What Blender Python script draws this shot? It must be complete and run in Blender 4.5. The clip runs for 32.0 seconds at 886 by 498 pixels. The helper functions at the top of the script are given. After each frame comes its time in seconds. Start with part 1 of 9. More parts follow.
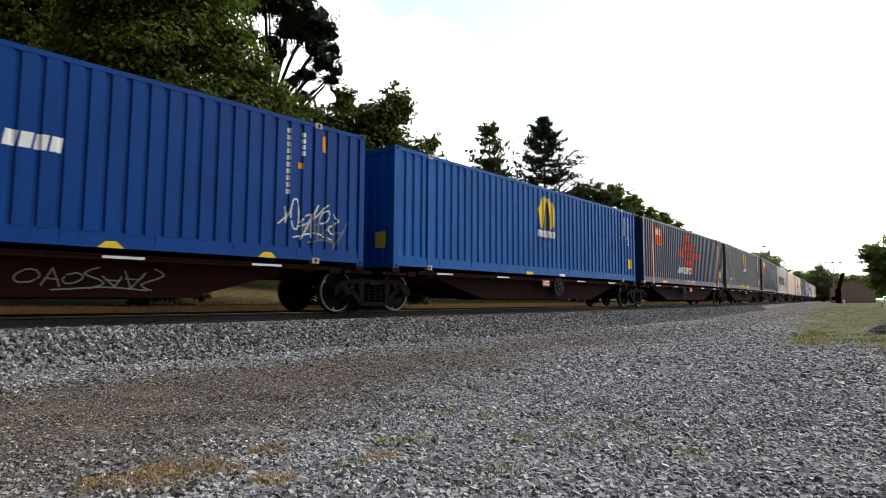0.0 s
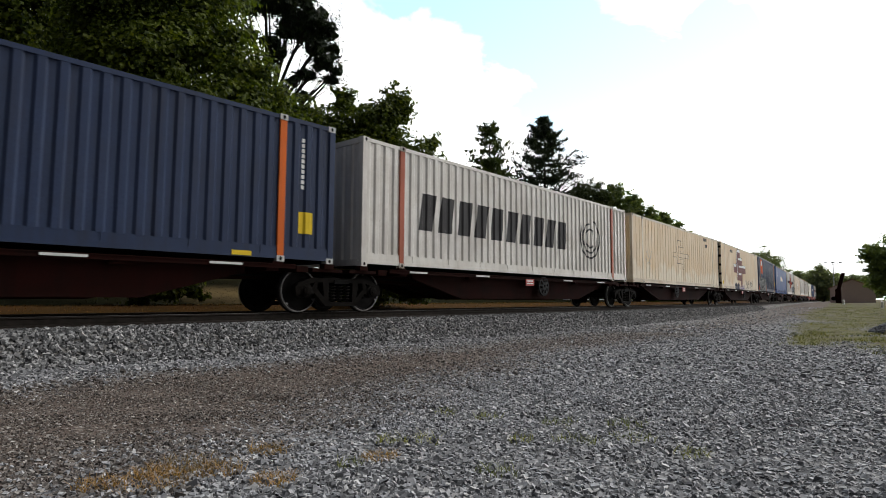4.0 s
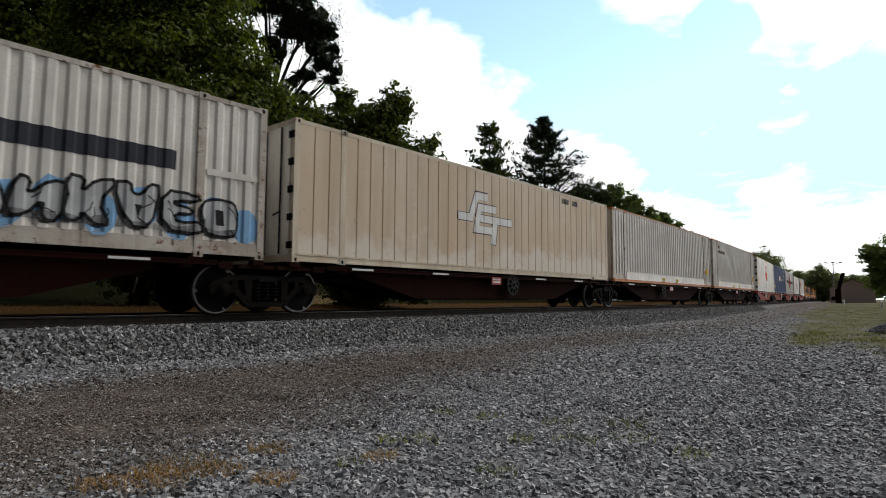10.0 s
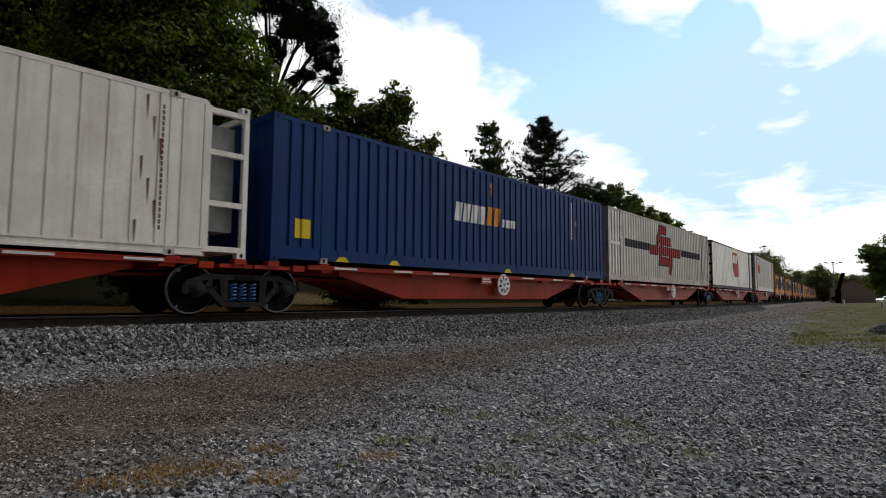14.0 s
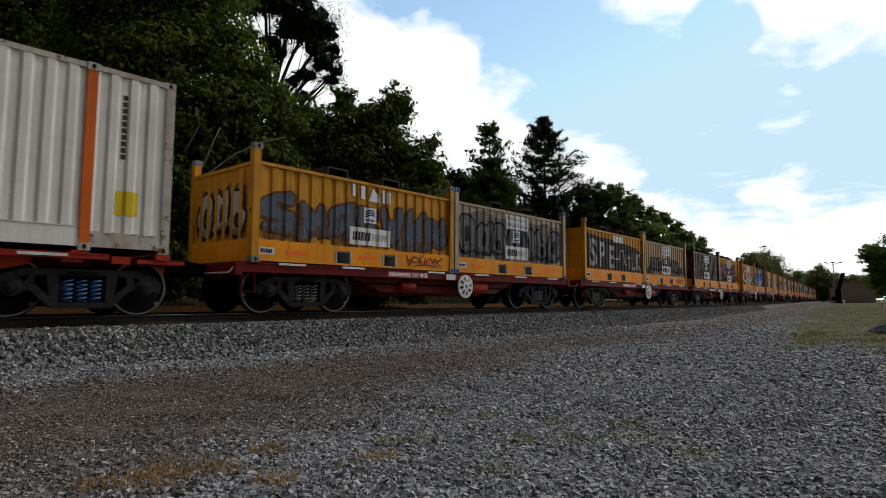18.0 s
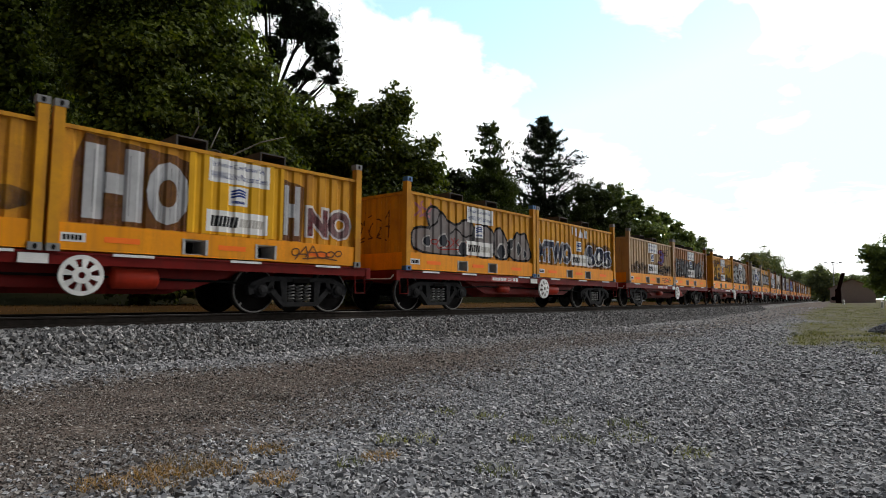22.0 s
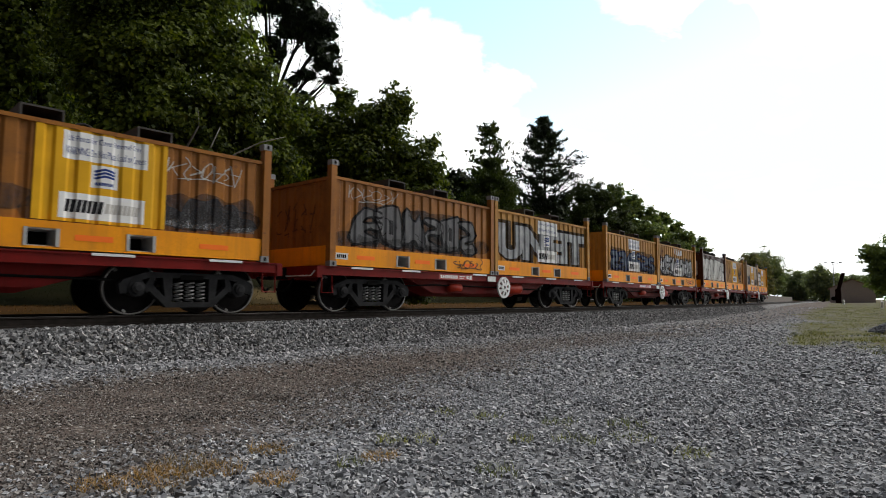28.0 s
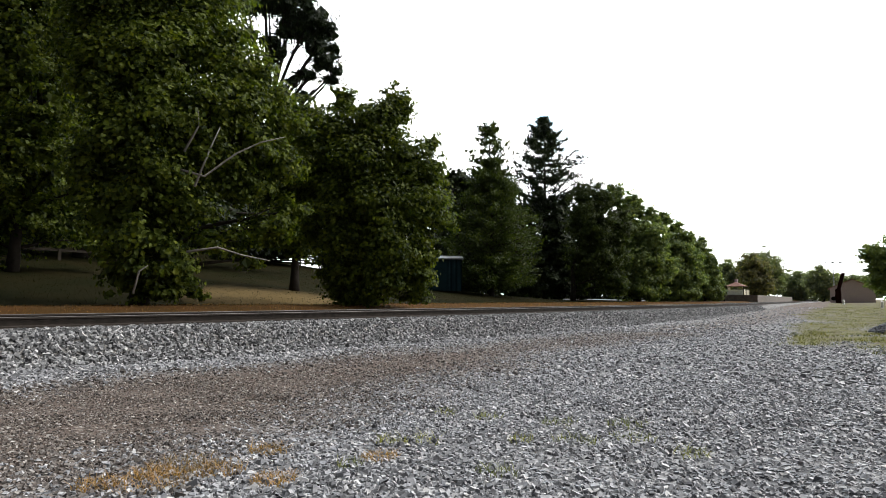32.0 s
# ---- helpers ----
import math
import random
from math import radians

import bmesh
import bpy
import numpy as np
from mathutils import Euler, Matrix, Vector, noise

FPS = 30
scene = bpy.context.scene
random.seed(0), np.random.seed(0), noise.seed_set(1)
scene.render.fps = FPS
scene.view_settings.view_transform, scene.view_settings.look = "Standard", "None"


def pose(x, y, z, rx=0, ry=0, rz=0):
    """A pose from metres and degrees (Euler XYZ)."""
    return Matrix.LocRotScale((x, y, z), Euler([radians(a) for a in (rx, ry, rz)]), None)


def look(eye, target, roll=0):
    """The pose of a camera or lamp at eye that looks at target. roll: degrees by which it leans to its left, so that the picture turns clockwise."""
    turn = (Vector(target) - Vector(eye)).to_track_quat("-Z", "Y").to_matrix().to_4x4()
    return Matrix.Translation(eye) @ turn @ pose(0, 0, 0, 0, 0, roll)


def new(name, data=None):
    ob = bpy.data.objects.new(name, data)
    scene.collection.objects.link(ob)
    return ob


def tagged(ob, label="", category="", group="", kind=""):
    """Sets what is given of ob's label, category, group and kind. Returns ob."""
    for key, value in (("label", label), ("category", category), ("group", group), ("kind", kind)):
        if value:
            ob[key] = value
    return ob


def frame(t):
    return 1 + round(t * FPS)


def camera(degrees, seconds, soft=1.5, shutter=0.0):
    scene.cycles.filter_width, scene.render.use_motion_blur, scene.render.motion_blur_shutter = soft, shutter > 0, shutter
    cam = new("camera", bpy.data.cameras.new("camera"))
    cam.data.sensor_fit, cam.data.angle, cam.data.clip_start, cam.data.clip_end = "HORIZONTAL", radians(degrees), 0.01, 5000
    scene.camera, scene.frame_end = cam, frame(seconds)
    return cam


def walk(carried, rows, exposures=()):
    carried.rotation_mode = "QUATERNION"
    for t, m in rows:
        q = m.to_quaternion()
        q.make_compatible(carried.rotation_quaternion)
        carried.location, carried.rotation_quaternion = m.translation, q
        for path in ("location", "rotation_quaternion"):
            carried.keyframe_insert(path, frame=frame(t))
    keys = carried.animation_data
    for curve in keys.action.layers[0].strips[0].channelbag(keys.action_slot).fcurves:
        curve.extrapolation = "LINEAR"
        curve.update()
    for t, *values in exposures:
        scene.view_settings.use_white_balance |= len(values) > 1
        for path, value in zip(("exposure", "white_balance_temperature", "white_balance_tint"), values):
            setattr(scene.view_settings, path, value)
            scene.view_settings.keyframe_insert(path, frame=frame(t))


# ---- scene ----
# World: x runs along the track, y across it, z = 0 on the rail head; the camera stands over (0, 0).
EYE = Vector((0.0, 0.0, 0.338))
cam = camera(74.52, 32.0, soft=0.9, shutter=0.06)
YAW, PITCH, ROLL = radians(42.20), radians(4.74), 0.378
AIM = Vector((math.cos(YAW) * math.cos(PITCH), math.sin(YAW) * math.cos(PITCH), math.sin(PITCH)))
walk(cam, [(0.0, look(EYE, EYE + AIM, ROLL)), (32.0, look(EYE, EYE + AIM, ROLL))],
     exposures=[(0.0, -0.75), (3.0, -0.75), (5.5, -1.75), (7.0, -1.70), (8.0, -0.95), (8.6, -0.80), (9.2, -0.85), (10.0, -1.55), (11.0, -1.70), (12.0, -1.80), (13.0, -1.95), (14.5, -1.80), (16.5, -1.95), (18.0, -1.90), (19.0, -1.45), (20.0, -1.25), (24.0, -1.25), (28.0, -1.15), (29.0, -1.20), (30.0, -1.35), (31.0, -1.45), (31.4, -0.80), (31.8, -0.35), (32.0, -0.30)])

# ---- daylight: bright broken cloud, soft sun ----
SUN_AZ, SUN_EL = radians(-30.0), radians(52.0)
world = bpy.data.worlds.new("sky")
scene.world = world
world.use_nodes = True
wn, wl = world.node_tree.nodes, world.node_tree.links
wn.clear()


def wnode(kind, **values):
    n = wn.new(kind)
    for k, v in values.items():
        n.inputs[k].default_value = v
    return n


w_out, w_bg = wn.new("ShaderNodeOutputWorld"), wnode("ShaderNodeBackground", Strength=0.1)
w_sky = wn.new("ShaderNodeTexSky")
w_sky.sky_type, w_sky.sun_disc = "NISHITA", False
w_sky.sun_elevation, w_sky.sun_rotation = SUN_EL, math.pi / 2 - SUN_AZ
w_sky.air_density, w_sky.dust_density = 1.0, 0.2
w_tc, w_sep = wn.new("ShaderNodeTexCoord"), wn.new("ShaderNodeSeparateXYZ")
w_up = wn.new("ShaderNodeMath")
w_up.operation = "ADD"
w_up.inputs[1].default_value = 0.22
w_div = wn.new("ShaderNodeVectorMath")
w_div.operation = "DIVIDE"
w_com = wn.new("ShaderNodeCombineXYZ")
wl.new(w_tc.outputs["Generated"], w_sep.inputs[0])
wl.new(w_sep.outputs["Z"], w_up.inputs[0])
for i in range(3):
    wl.new(w_up.outputs[0], w_com.inputs[i])
wl.new(w_tc.outputs["Generated"], w_div.inputs[0])
wl.new(w_com.outputs[0], w_div.inputs[1])
w_noise = wnode("ShaderNodeTexNoise", Scale=3.4, Detail=9.0, Roughness=0.55, Distortion=0.35)
w_map = wn.new("ShaderNodeMapping")
w_map.inputs["Location"].default_value = (3.1, 1.7, 0.4)
wl.new(w_div.outputs[0], w_map.inputs["Vector"])
wl.new(w_map.outputs[0], w_noise.inputs["Vector"])
w_ramp = wn.new("ShaderNodeValToRGB")
w_ramp.color_ramp.elements[0].position, w_ramp.color_ramp.elements[1].position = 0.47, 0.60
w_gain = wn.new("ShaderNodeMix")
w_gain.data_type, w_gain.blend_type = "RGBA", "MULTIPLY"
w_gain.inputs["Factor"].default_value = 1.0
w_gain.inputs["B"].default_value = (9.6, 9.4, 8.0, 1)
wl.new(w_sky.outputs[0], w_gain.inputs["A"])
# the bank of cloud that the sun lights is bright, the rest of the sky duller
SUN_WAY = Vector((math.cos(SUN_AZ) * math.cos(SUN_EL), math.sin(SUN_AZ) * math.cos(SUN_EL), math.sin(SUN_EL)))


def toward(way, full, none):
    """1 along a direction of the sky, 0 beyond the cosine none."""
    d = wn.new("ShaderNodeVectorMath")
    d.operation = "DOT_PRODUCT"
    d.inputs[1].default_value = way
    wl.new(w_tc.outputs["Generated"], d.inputs[0])
    m = wn.new("ShaderNodeMapRange")
    m.interpolation_type = "SMOOTHSTEP"
    m.inputs["From Min"].default_value, m.inputs["From Max"].default_value = none, full
    wl.new(d.outputs["Value"], m.inputs["Value"])
    return m.outputs[0]


def wmath(op, a, b):
    m = wn.new("ShaderNodeMath")
    m.operation = op
    for k, v in enumerate((a, b)):
        if isinstance(v, (int, float)):
            m.inputs[k].default_value = v
        else:
            wl.new(v, m.inputs[k])
    return m.outputs[0]


def edge(way, wide):
    """How far a direction lies inside a bank of cloud whose straight edge has this normal, from -1 to 1."""
    d = wn.new("ShaderNodeVectorMath")
    d.operation = "DOT_PRODUCT"
    d.inputs[1].default_value = way
    wl.new(w_tc.outputs["Generated"], d.inputs[0])
    m = wn.new("ShaderNodeMapRange")
    m.inputs["From Min"].default_value, m.inputs["From Max"].default_value = -wide, wide
    m.inputs["To Min"].default_value, m.inputs["To Max"].default_value = -1.0, 1.0
    wl.new(d.outputs["Value"], m.inputs["Value"])
    return m.outputs[0]


# three banks of cloud with ragged edges, and the clear lane between them with a few wisps
w_bank = wmath("MAXIMUM", edge((-0.0914, 0.6083, -0.7885), 0.10), wmath("MINIMUM", edge((-0.2702, -0.4187, 0.8670), 0.09), edge((-0.0421, -0.7254, 0.6870), 0.09)))
w_bank = wmath("MAXIMUM", w_bank, edge((0.1612, -0.0307, -0.9864), 0.16))
for way, full, none, amount in (((0.9105, 0.3028, 0.2817), 0.9997, 0.9985, 0.42), ((0.9417, 0.1939, 0.2749), 0.9997, 0.9985, 0.42), ((0.6947, 0.6126, 0.3769), 0.9998, 0.9985, 0.6), ((0.8808, 0.2492, 0.4027), 0.9997, 0.9982, -0.6)):
    w_bank = wmath("ADD", w_bank, wmath("MULTIPLY", toward(way, full, none), amount))
w_amount = wmath("ADD", wmath("MULTIPLY", wmath("SUBTRACT", w_noise.outputs["Fac"], 0.5), 1.5), wmath("MULTIPLY", w_bank, 0.62))
w_amount = wmath("ADD", wmath("MULTIPLY", w_amount, 0.5), 0.5)
# away from that lane the cloud is closed
w_amount = wmath("ADD", w_amount, wmath("MULTIPLY", wmath("SUBTRACT", 1.0, toward(Vector((0.84, 0.42, 0.34)).normalized(), 0.88, 0.70)), 0.45))
w_low = wn.new("ShaderNodeMapRange")
w_low.inputs["From Min"].default_value, w_low.inputs["From Max"].default_value = 0.14, 0.02
wl.new(w_sep.outputs["Z"], w_low.inputs["Value"])
w_amount = wmath("ADD", w_amount, wmath("MULTIPLY", w_low.outputs[0], 0.22))
wl.new(w_amount, w_ramp.inputs[0])
w_cloud = wn.new("ShaderNodeMix")
w_cloud.data_type = "RGBA"
w_cloud.inputs["A"].default_value, w_cloud.inputs["B"].default_value = (1.85, 2.0, 2.25, 1), (44.0, 44.2, 44.6, 1)
wl.new(toward(Vector((0.94, 0.12, 0.33)).normalized(), 0.70, 0.05), w_cloud.inputs["Factor"])
w_mix = wn.new("ShaderNodeMix")
w_mix.data_type = "RGBA"
wl.new(w_ramp.outputs[0], w_mix.inputs["Factor"])
w_even = wn.new("ShaderNodeMix")
w_even.data_type, w_even.blend_type = "RGBA", "DARKEN"
w_even.inputs["Factor"].default_value = 1.0
w_even.inputs["B"].default_value = (22.0, 30.5, 36.0, 1)
wl.new(w_gain.outputs["Result"], w_even.inputs["A"])
wl.new(w_even.outputs["Result"], w_mix.inputs["A"])
wl.new(w_cloud.outputs["Result"], w_mix.inputs["B"])
wl.new(w_mix.outputs["Result"], w_bg.inputs["Color"])
wl.new(w_bg.outputs[0], w_out.inputs[0])

sun_data = bpy.data.lights.new("sun", "SUN")
sun_data.energy, sun_data.angle, sun_data.color = 2.5, radians(11), (1.0, 0.95, 0.87)
sun = new("sun", sun_data)
sun.matrix_world = look(SUN_WAY * 60, (0, 0, 0))


# ---- materials ----
def ramp(nt, stops):
    r = nt.nodes.new("ShaderNodeValToRGB")
    e = r.color_ramp.elements
    while len(e) < len(stops):
        e.new(0.5)
    for el, (pos, col) in zip(e, stops):
        el.position, el.color = pos, (*col, 1)
    return r


def shade(col, k):
    return tuple(min(1.0, c * k) for c in col)


class Nodes:
    """A small builder for one node material."""

    def __init__(self, name):
        self.mat = bpy.data.materials.new(name)
        self.mat.use_nodes = True
        self.nt = self.mat.node_tree
        self.bsdf = self.nt.nodes["Principled BSDF"]
        self.out = self.nt.nodes["Material Output"]
        self.tc = self.nt.nodes.new("ShaderNodeTexCoord")

    def link(self, a, b):
        self.nt.links.new(a, b)

    def coords(self, stretch=(1, 1, 1), offset=True):
        m = self.nt.nodes.new("ShaderNodeMapping")
        m.inputs["Scale"].default_value = stretch
        self.link(self.tc.outputs["Object"], m.inputs["Vector"])
        if offset:
            info = self.nt.nodes.new("ShaderNodeObjectInfo")
            mul = self.nt.nodes.new("ShaderNodeMath")
            mul.operation = "MULTIPLY"
            mul.inputs[1].default_value = 37.0
            self.link(info.outputs["Random"], mul.inputs[0])
            self.link(mul.outputs[0], m.inputs["Location"])
        return m.outputs[0]

    def noise(self, vec, scale, detail=4.0, rough=0.55, dist=0.0):
        n = self.nt.nodes.new("ShaderNodeTexNoise")
        n.inputs["Scale"].default_value, n.inputs["Detail"].default_value = scale, detail
        n.inputs["Roughness"].default_value, n.inputs["Distortion"].default_value = rough, dist
        self.link(vec, n.inputs["Vector"])
        return n.outputs["Fac"]

    def mix(self, fac, a, b, mode="MIX"):
        m = self.nt.nodes.new("ShaderNodeMix")
        m.data_type, m.blend_type = "RGBA", mode
        for sock, v in ((m.inputs["Factor"], fac), (m.inputs["A"], a), (m.inputs["B"], b)):
            if hasattr(v, "is_linked"):
                self.link(v, sock)
            elif isinstance(v, (int, float)):
                sock.default_value = v
            else:
                sock.default_value = (*v, 1)
        return m.outputs["Result"]

    def step(self, fac, lo, hi):
        m = self.nt.nodes.new("ShaderNodeMapRange")
        m.inputs["From Min"].default_value, m.inputs["From Max"].default_value = lo, hi
        self.link(fac, m.inputs["Value"])
        return m.outputs[0]

    def bump(self, height, strength, distance=0.02):
        b = self.nt.nodes.new("ShaderNodeBump")
        b.inputs["Strength"].default_value, b.inputs["Distance"].default_value = strength, distance
        self.link(height, b.inputs["Height"])
        self.link(b.outputs[0], self.bsdf.inputs["Normal"])


def painted(name, col, dirt=(0.10, 0.075, 0.05), grime=0.35, rust=0.12, rough=0.38, streak=0.45, sheen=0.15):
    """Weathered paint on steel: blotchy fade, runs of dirt down the sheet, specks and patches of rust."""
    n = Nodes(name)
    flat, run = n.coords((1, 1, 1)), n.coords((3.2, 3.2, 0.16))
    base = n.mix(n.step(n.noise(flat, 0.8, 5), 0.3, 0.7), shade(col, 0.82), shade(col, 1.14))
    base = n.mix(n.step(n.noise(flat, 26, 3), 0.35, 0.8), base, shade(col, 0.9))
    runs = n.mix(1.0, n.mix(n.step(n.noise(run, 1.7, 6, 0.65), 0.47, 0.75), (0, 0, 0), (1, 1, 1)), (streak,) * 3, "MULTIPLY")
    base = n.mix(runs, base, dirt)
    blot = n.mix(1.0, n.mix(n.step(n.noise(flat, 1.3, 8, 0.66, 0.4), 0.45, 0.72), (0, 0, 0), (1, 1, 1)), (grime,) * 3, "MULTIPLY")
    base = n.mix(blot, base, n.mix(n.noise(flat, 9), dirt, shade(dirt, 1.7)))
    if rust:
        spot = n.step(n.noise(flat, 5.5, 9, 0.72, 0.2), 0.72 - rust, 0.76 - rust * 0.8)
        base = n.mix(spot, base, n.mix(n.noise(flat, 30), (0.09, 0.035, 0.015), (0.2, 0.08, 0.03)))
    n.link(base, n.bsdf.inputs["Base Color"])
    n.link(n.mix(blot, (rough,) * 3, (0.85,) * 3), n.bsdf.inputs["Roughness"])
    n.bsdf.inputs["Specular IOR Level"].default_value = sheen
    n.bump(n.noise(flat, 14, 5), 0.12, 0.01)
    return n.mat


def yellowed(name, col, pale):
    """Old white paint yellowed by weather: tan clouds, rubbed pale patches towards the foot, rusty runs from the top."""
    n = Nodes(name)
    flat, run = n.coords((1, 1, 1)), n.coords((2.4, 2.4, 0.14))
    sep = n.nt.nodes.new("ShaderNodeSeparateXYZ")
    n.link(n.tc.outputs["Object"], sep.inputs[0])
    base = n.mix(n.step(n.noise(flat, 0.55, 6, 0.6), 0.32, 0.68), col, n.mix(0.45, col, pale))
    base = n.mix(n.mix(1.0, n.mix(n.step(n.noise(run, 1.2, 6, 0.6), 0.45, 0.75), (0, 0, 0), (1, 1, 1)), (0.5,) * 3, "MULTIPLY"), base, shade(col, 0.62))
    # rubbed patches: a height that wanders with the noise
    lift = n.nt.nodes.new("ShaderNodeMath")
    lift.operation = "MULTIPLY_ADD"
    lift.inputs[1].default_value = -3.0
    n.link(n.noise(flat, 0.9, 7, 0.62, 0.3), lift.inputs[0])
    n.link(sep.outputs["Z"], lift.inputs[2])
    base = n.mix(n.mix(1.0, n.mix(n.step(lift.outputs[0], -0.62, -1.05), (0, 0, 0), (1, 1, 1)), (0.8,) * 3, "MULTIPLY"), base, pale)
    base = n.mix(n.step(n.noise(flat, 7, 8, 0.7), 0.62, 0.7), base, shade(col, 0.7))
    base = n.mix(n.step(n.noise(flat, 5.5, 9, 0.72, 0.2), 0.70, 0.73), base, (0.14, 0.06, 0.025))
    n.link(base, n.bsdf.inputs["Base Color"])
    n.bsdf.inputs["Roughness"].default_value = 0.5
    n.bsdf.inputs["Specular IOR Level"].default_value = 0.4
    n.bump(n.noise(flat, 14, 5), 0.12, 0.01)
    return n.mat


def plain(name, col, rough=0.6, metal=0.0, vary=0.18, scale=6.0, bump=0.15, dark=None):
    n = Nodes(name)
    v = n.coords()
    dark = dark or shade(col, 1 - 2 * vary)
    base = n.mix(n.step(n.noise(v, scale, 6, 0.62), 0.3, 0.7), dark, shade(col, 1 + vary))
    base = n.mix(n.step(n.noise(v, scale * 11, 3), 0.4, 0.75), base, shade(col, 0.8))
    n.link(base, n.bsdf.inputs["Base Color"])
    n.bsdf.inputs["Roughness"].default_value, n.bsdf.inputs["Metallic"].default_value = rough, metal
    n.bsdf.inputs["Specular IOR Level"].default_value = 0.5 if max(col) > 0.1 or rough < 0.3 else 0.1
    n.bump(n.noise(v, scale * 7, 4), bump, 0.01)
    return n.mat


def decal(name, col, fade=0.25, rough=0.55):
    """Sprayed or printed paint, a little worn through to what lies beneath its dirt."""
    n = Nodes(name)
    v, run = n.coords(), n.coords((3, 3, 0.2))
    base = n.mix(n.step(n.noise(v, 2.2, 6), 0.3, 0.75), shade(col, 1 - fade), shade(col, 1.08))
    base = n.mix(n.mix(1.0, n.mix(n.step(n.noise(run, 2.0, 6), 0.5, 0.8), (0, 0, 0), (1, 1, 1)), (fade,) * 3, "MULTIPLY"), base, (0.12, 0.1, 0.08))
    n.link(base, n.bsdf.inputs["Base Color"])
    n.bsdf.inputs["Roughness"].default_value = rough
    n.bsdf.inputs["Specular IOR Level"].default_value = 0.15
    return n.mat


def sprayed(name, col, thin=0.25):
    """Spray paint gone patchy, with what lies under it showing through."""
    n = Nodes(name)
    v, run = n.coords(), n.coords((5, 5, 0.35))
    base = n.mix(n.step(n.noise(v, 2.6, 6), 0.3, 0.75), shade(col, 0.72), shade(col, 1.06))
    n.link(base, n.bsdf.inputs["Base Color"])
    n.bsdf.inputs["Roughness"].default_value = 0.6
    n.bsdf.inputs["Specular IOR Level"].default_value = 0.15
    clear = n.nt.nodes.new("ShaderNodeBsdfTransparent")
    ms = n.nt.nodes.new("ShaderNodeMixShader")
    worn = n.mix(n.step(n.noise(v, 3.0, 7, 0.7), 0.3, 0.72), (thin * 0.35,) * 3, (min(1.0, thin * 2.1),) * 3)
    worn = n.mix(n.step(n.noise(run, 1.6, 5), 0.5, 0.8), worn, (min(1.0, thin * 2.4),) * 3)
    n.link(worn, ms.inputs[0])
    n.link(n.bsdf.outputs[0], ms.inputs[1])
    n.link(clear.outputs[0], ms.inputs[2])
    n.link(ms.outputs[0], n.out.inputs[0])
    return n.mat


def foliage(name, lo, hi, trans=0.35, gloss=0.15):
    n = Nodes(name)
    geo = n.nt.nodes.new("ShaderNodeNewGeometry")
    r = ramp(n.nt, [(0.0, lo), (0.6, hi), (0.85, hi), (1.0, (hi[0] * 1.5, hi[1] * 1.35, hi[2] * 0.95))])
    n.link(geo.outputs["Random Per Island"], r.inputs[0])
    # broad noise puts brighter and darker clumps, as if lit and shaded, into the colour
    clump_light = n.mix(n.step(n.noise(n.coords(), 1.5, 4), 0.33, 0.68), (0.65, 0.7, 0.75), (1.35, 1.25, 0.95))
    base = n.mix(1.0, r.outputs[0], clump_light, "MULTIPLY")
    n.link(base, n.bsdf.inputs["Base Color"])
    n.bsdf.inputs["Roughness"].default_value = 0.55 - 0.35 * gloss
    n.bsdf.inputs["Specular IOR Level"].default_value = gloss
    tr = n.nt.nodes.new("ShaderNodeBsdfTranslucent")
    n.link(n.mix(1.0, base, (1.25, 1.35, 0.5), "MULTIPLY"), tr.inputs["Color"])
    ms = n.nt.nodes.new("ShaderNodeMixShader")
    ms.inputs[0].default_value = trans
    n.link(n.bsdf.outputs[0], ms.inputs[1])
    n.link(tr.outputs[0], ms.inputs[2])
    n.link(ms.outputs[0], n.out.inputs[0])
    return n.mat


def stones(name, stops, rough=0.6):
    n = Nodes(name)
    geo = n.nt.nodes.new("ShaderNodeNewGeometry")
    r = ramp(n.nt, stops)
    n.link(geo.outputs["Random Per Island"], r.inputs[0])
    v = n.coords(offset=False)
    base = n.mix(n.step(n.noise(v, 45, 4), 0.3, 0.75), shade((0.8, 0.8, 0.8), 1), (1.2, 1.2, 1.2))
    n.link(n.mix(1.0, r.outputs[0], base, "MULTIPLY"), n.bsdf.inputs["Base Color"])
    n.bsdf.inputs["Roughness"].default_value = rough
    n.bsdf.inputs["Specular IOR Level"].default_value = 0.3
    n.bump(n.noise(v, 120, 3), 0.2, 0.004)
    return n.mat


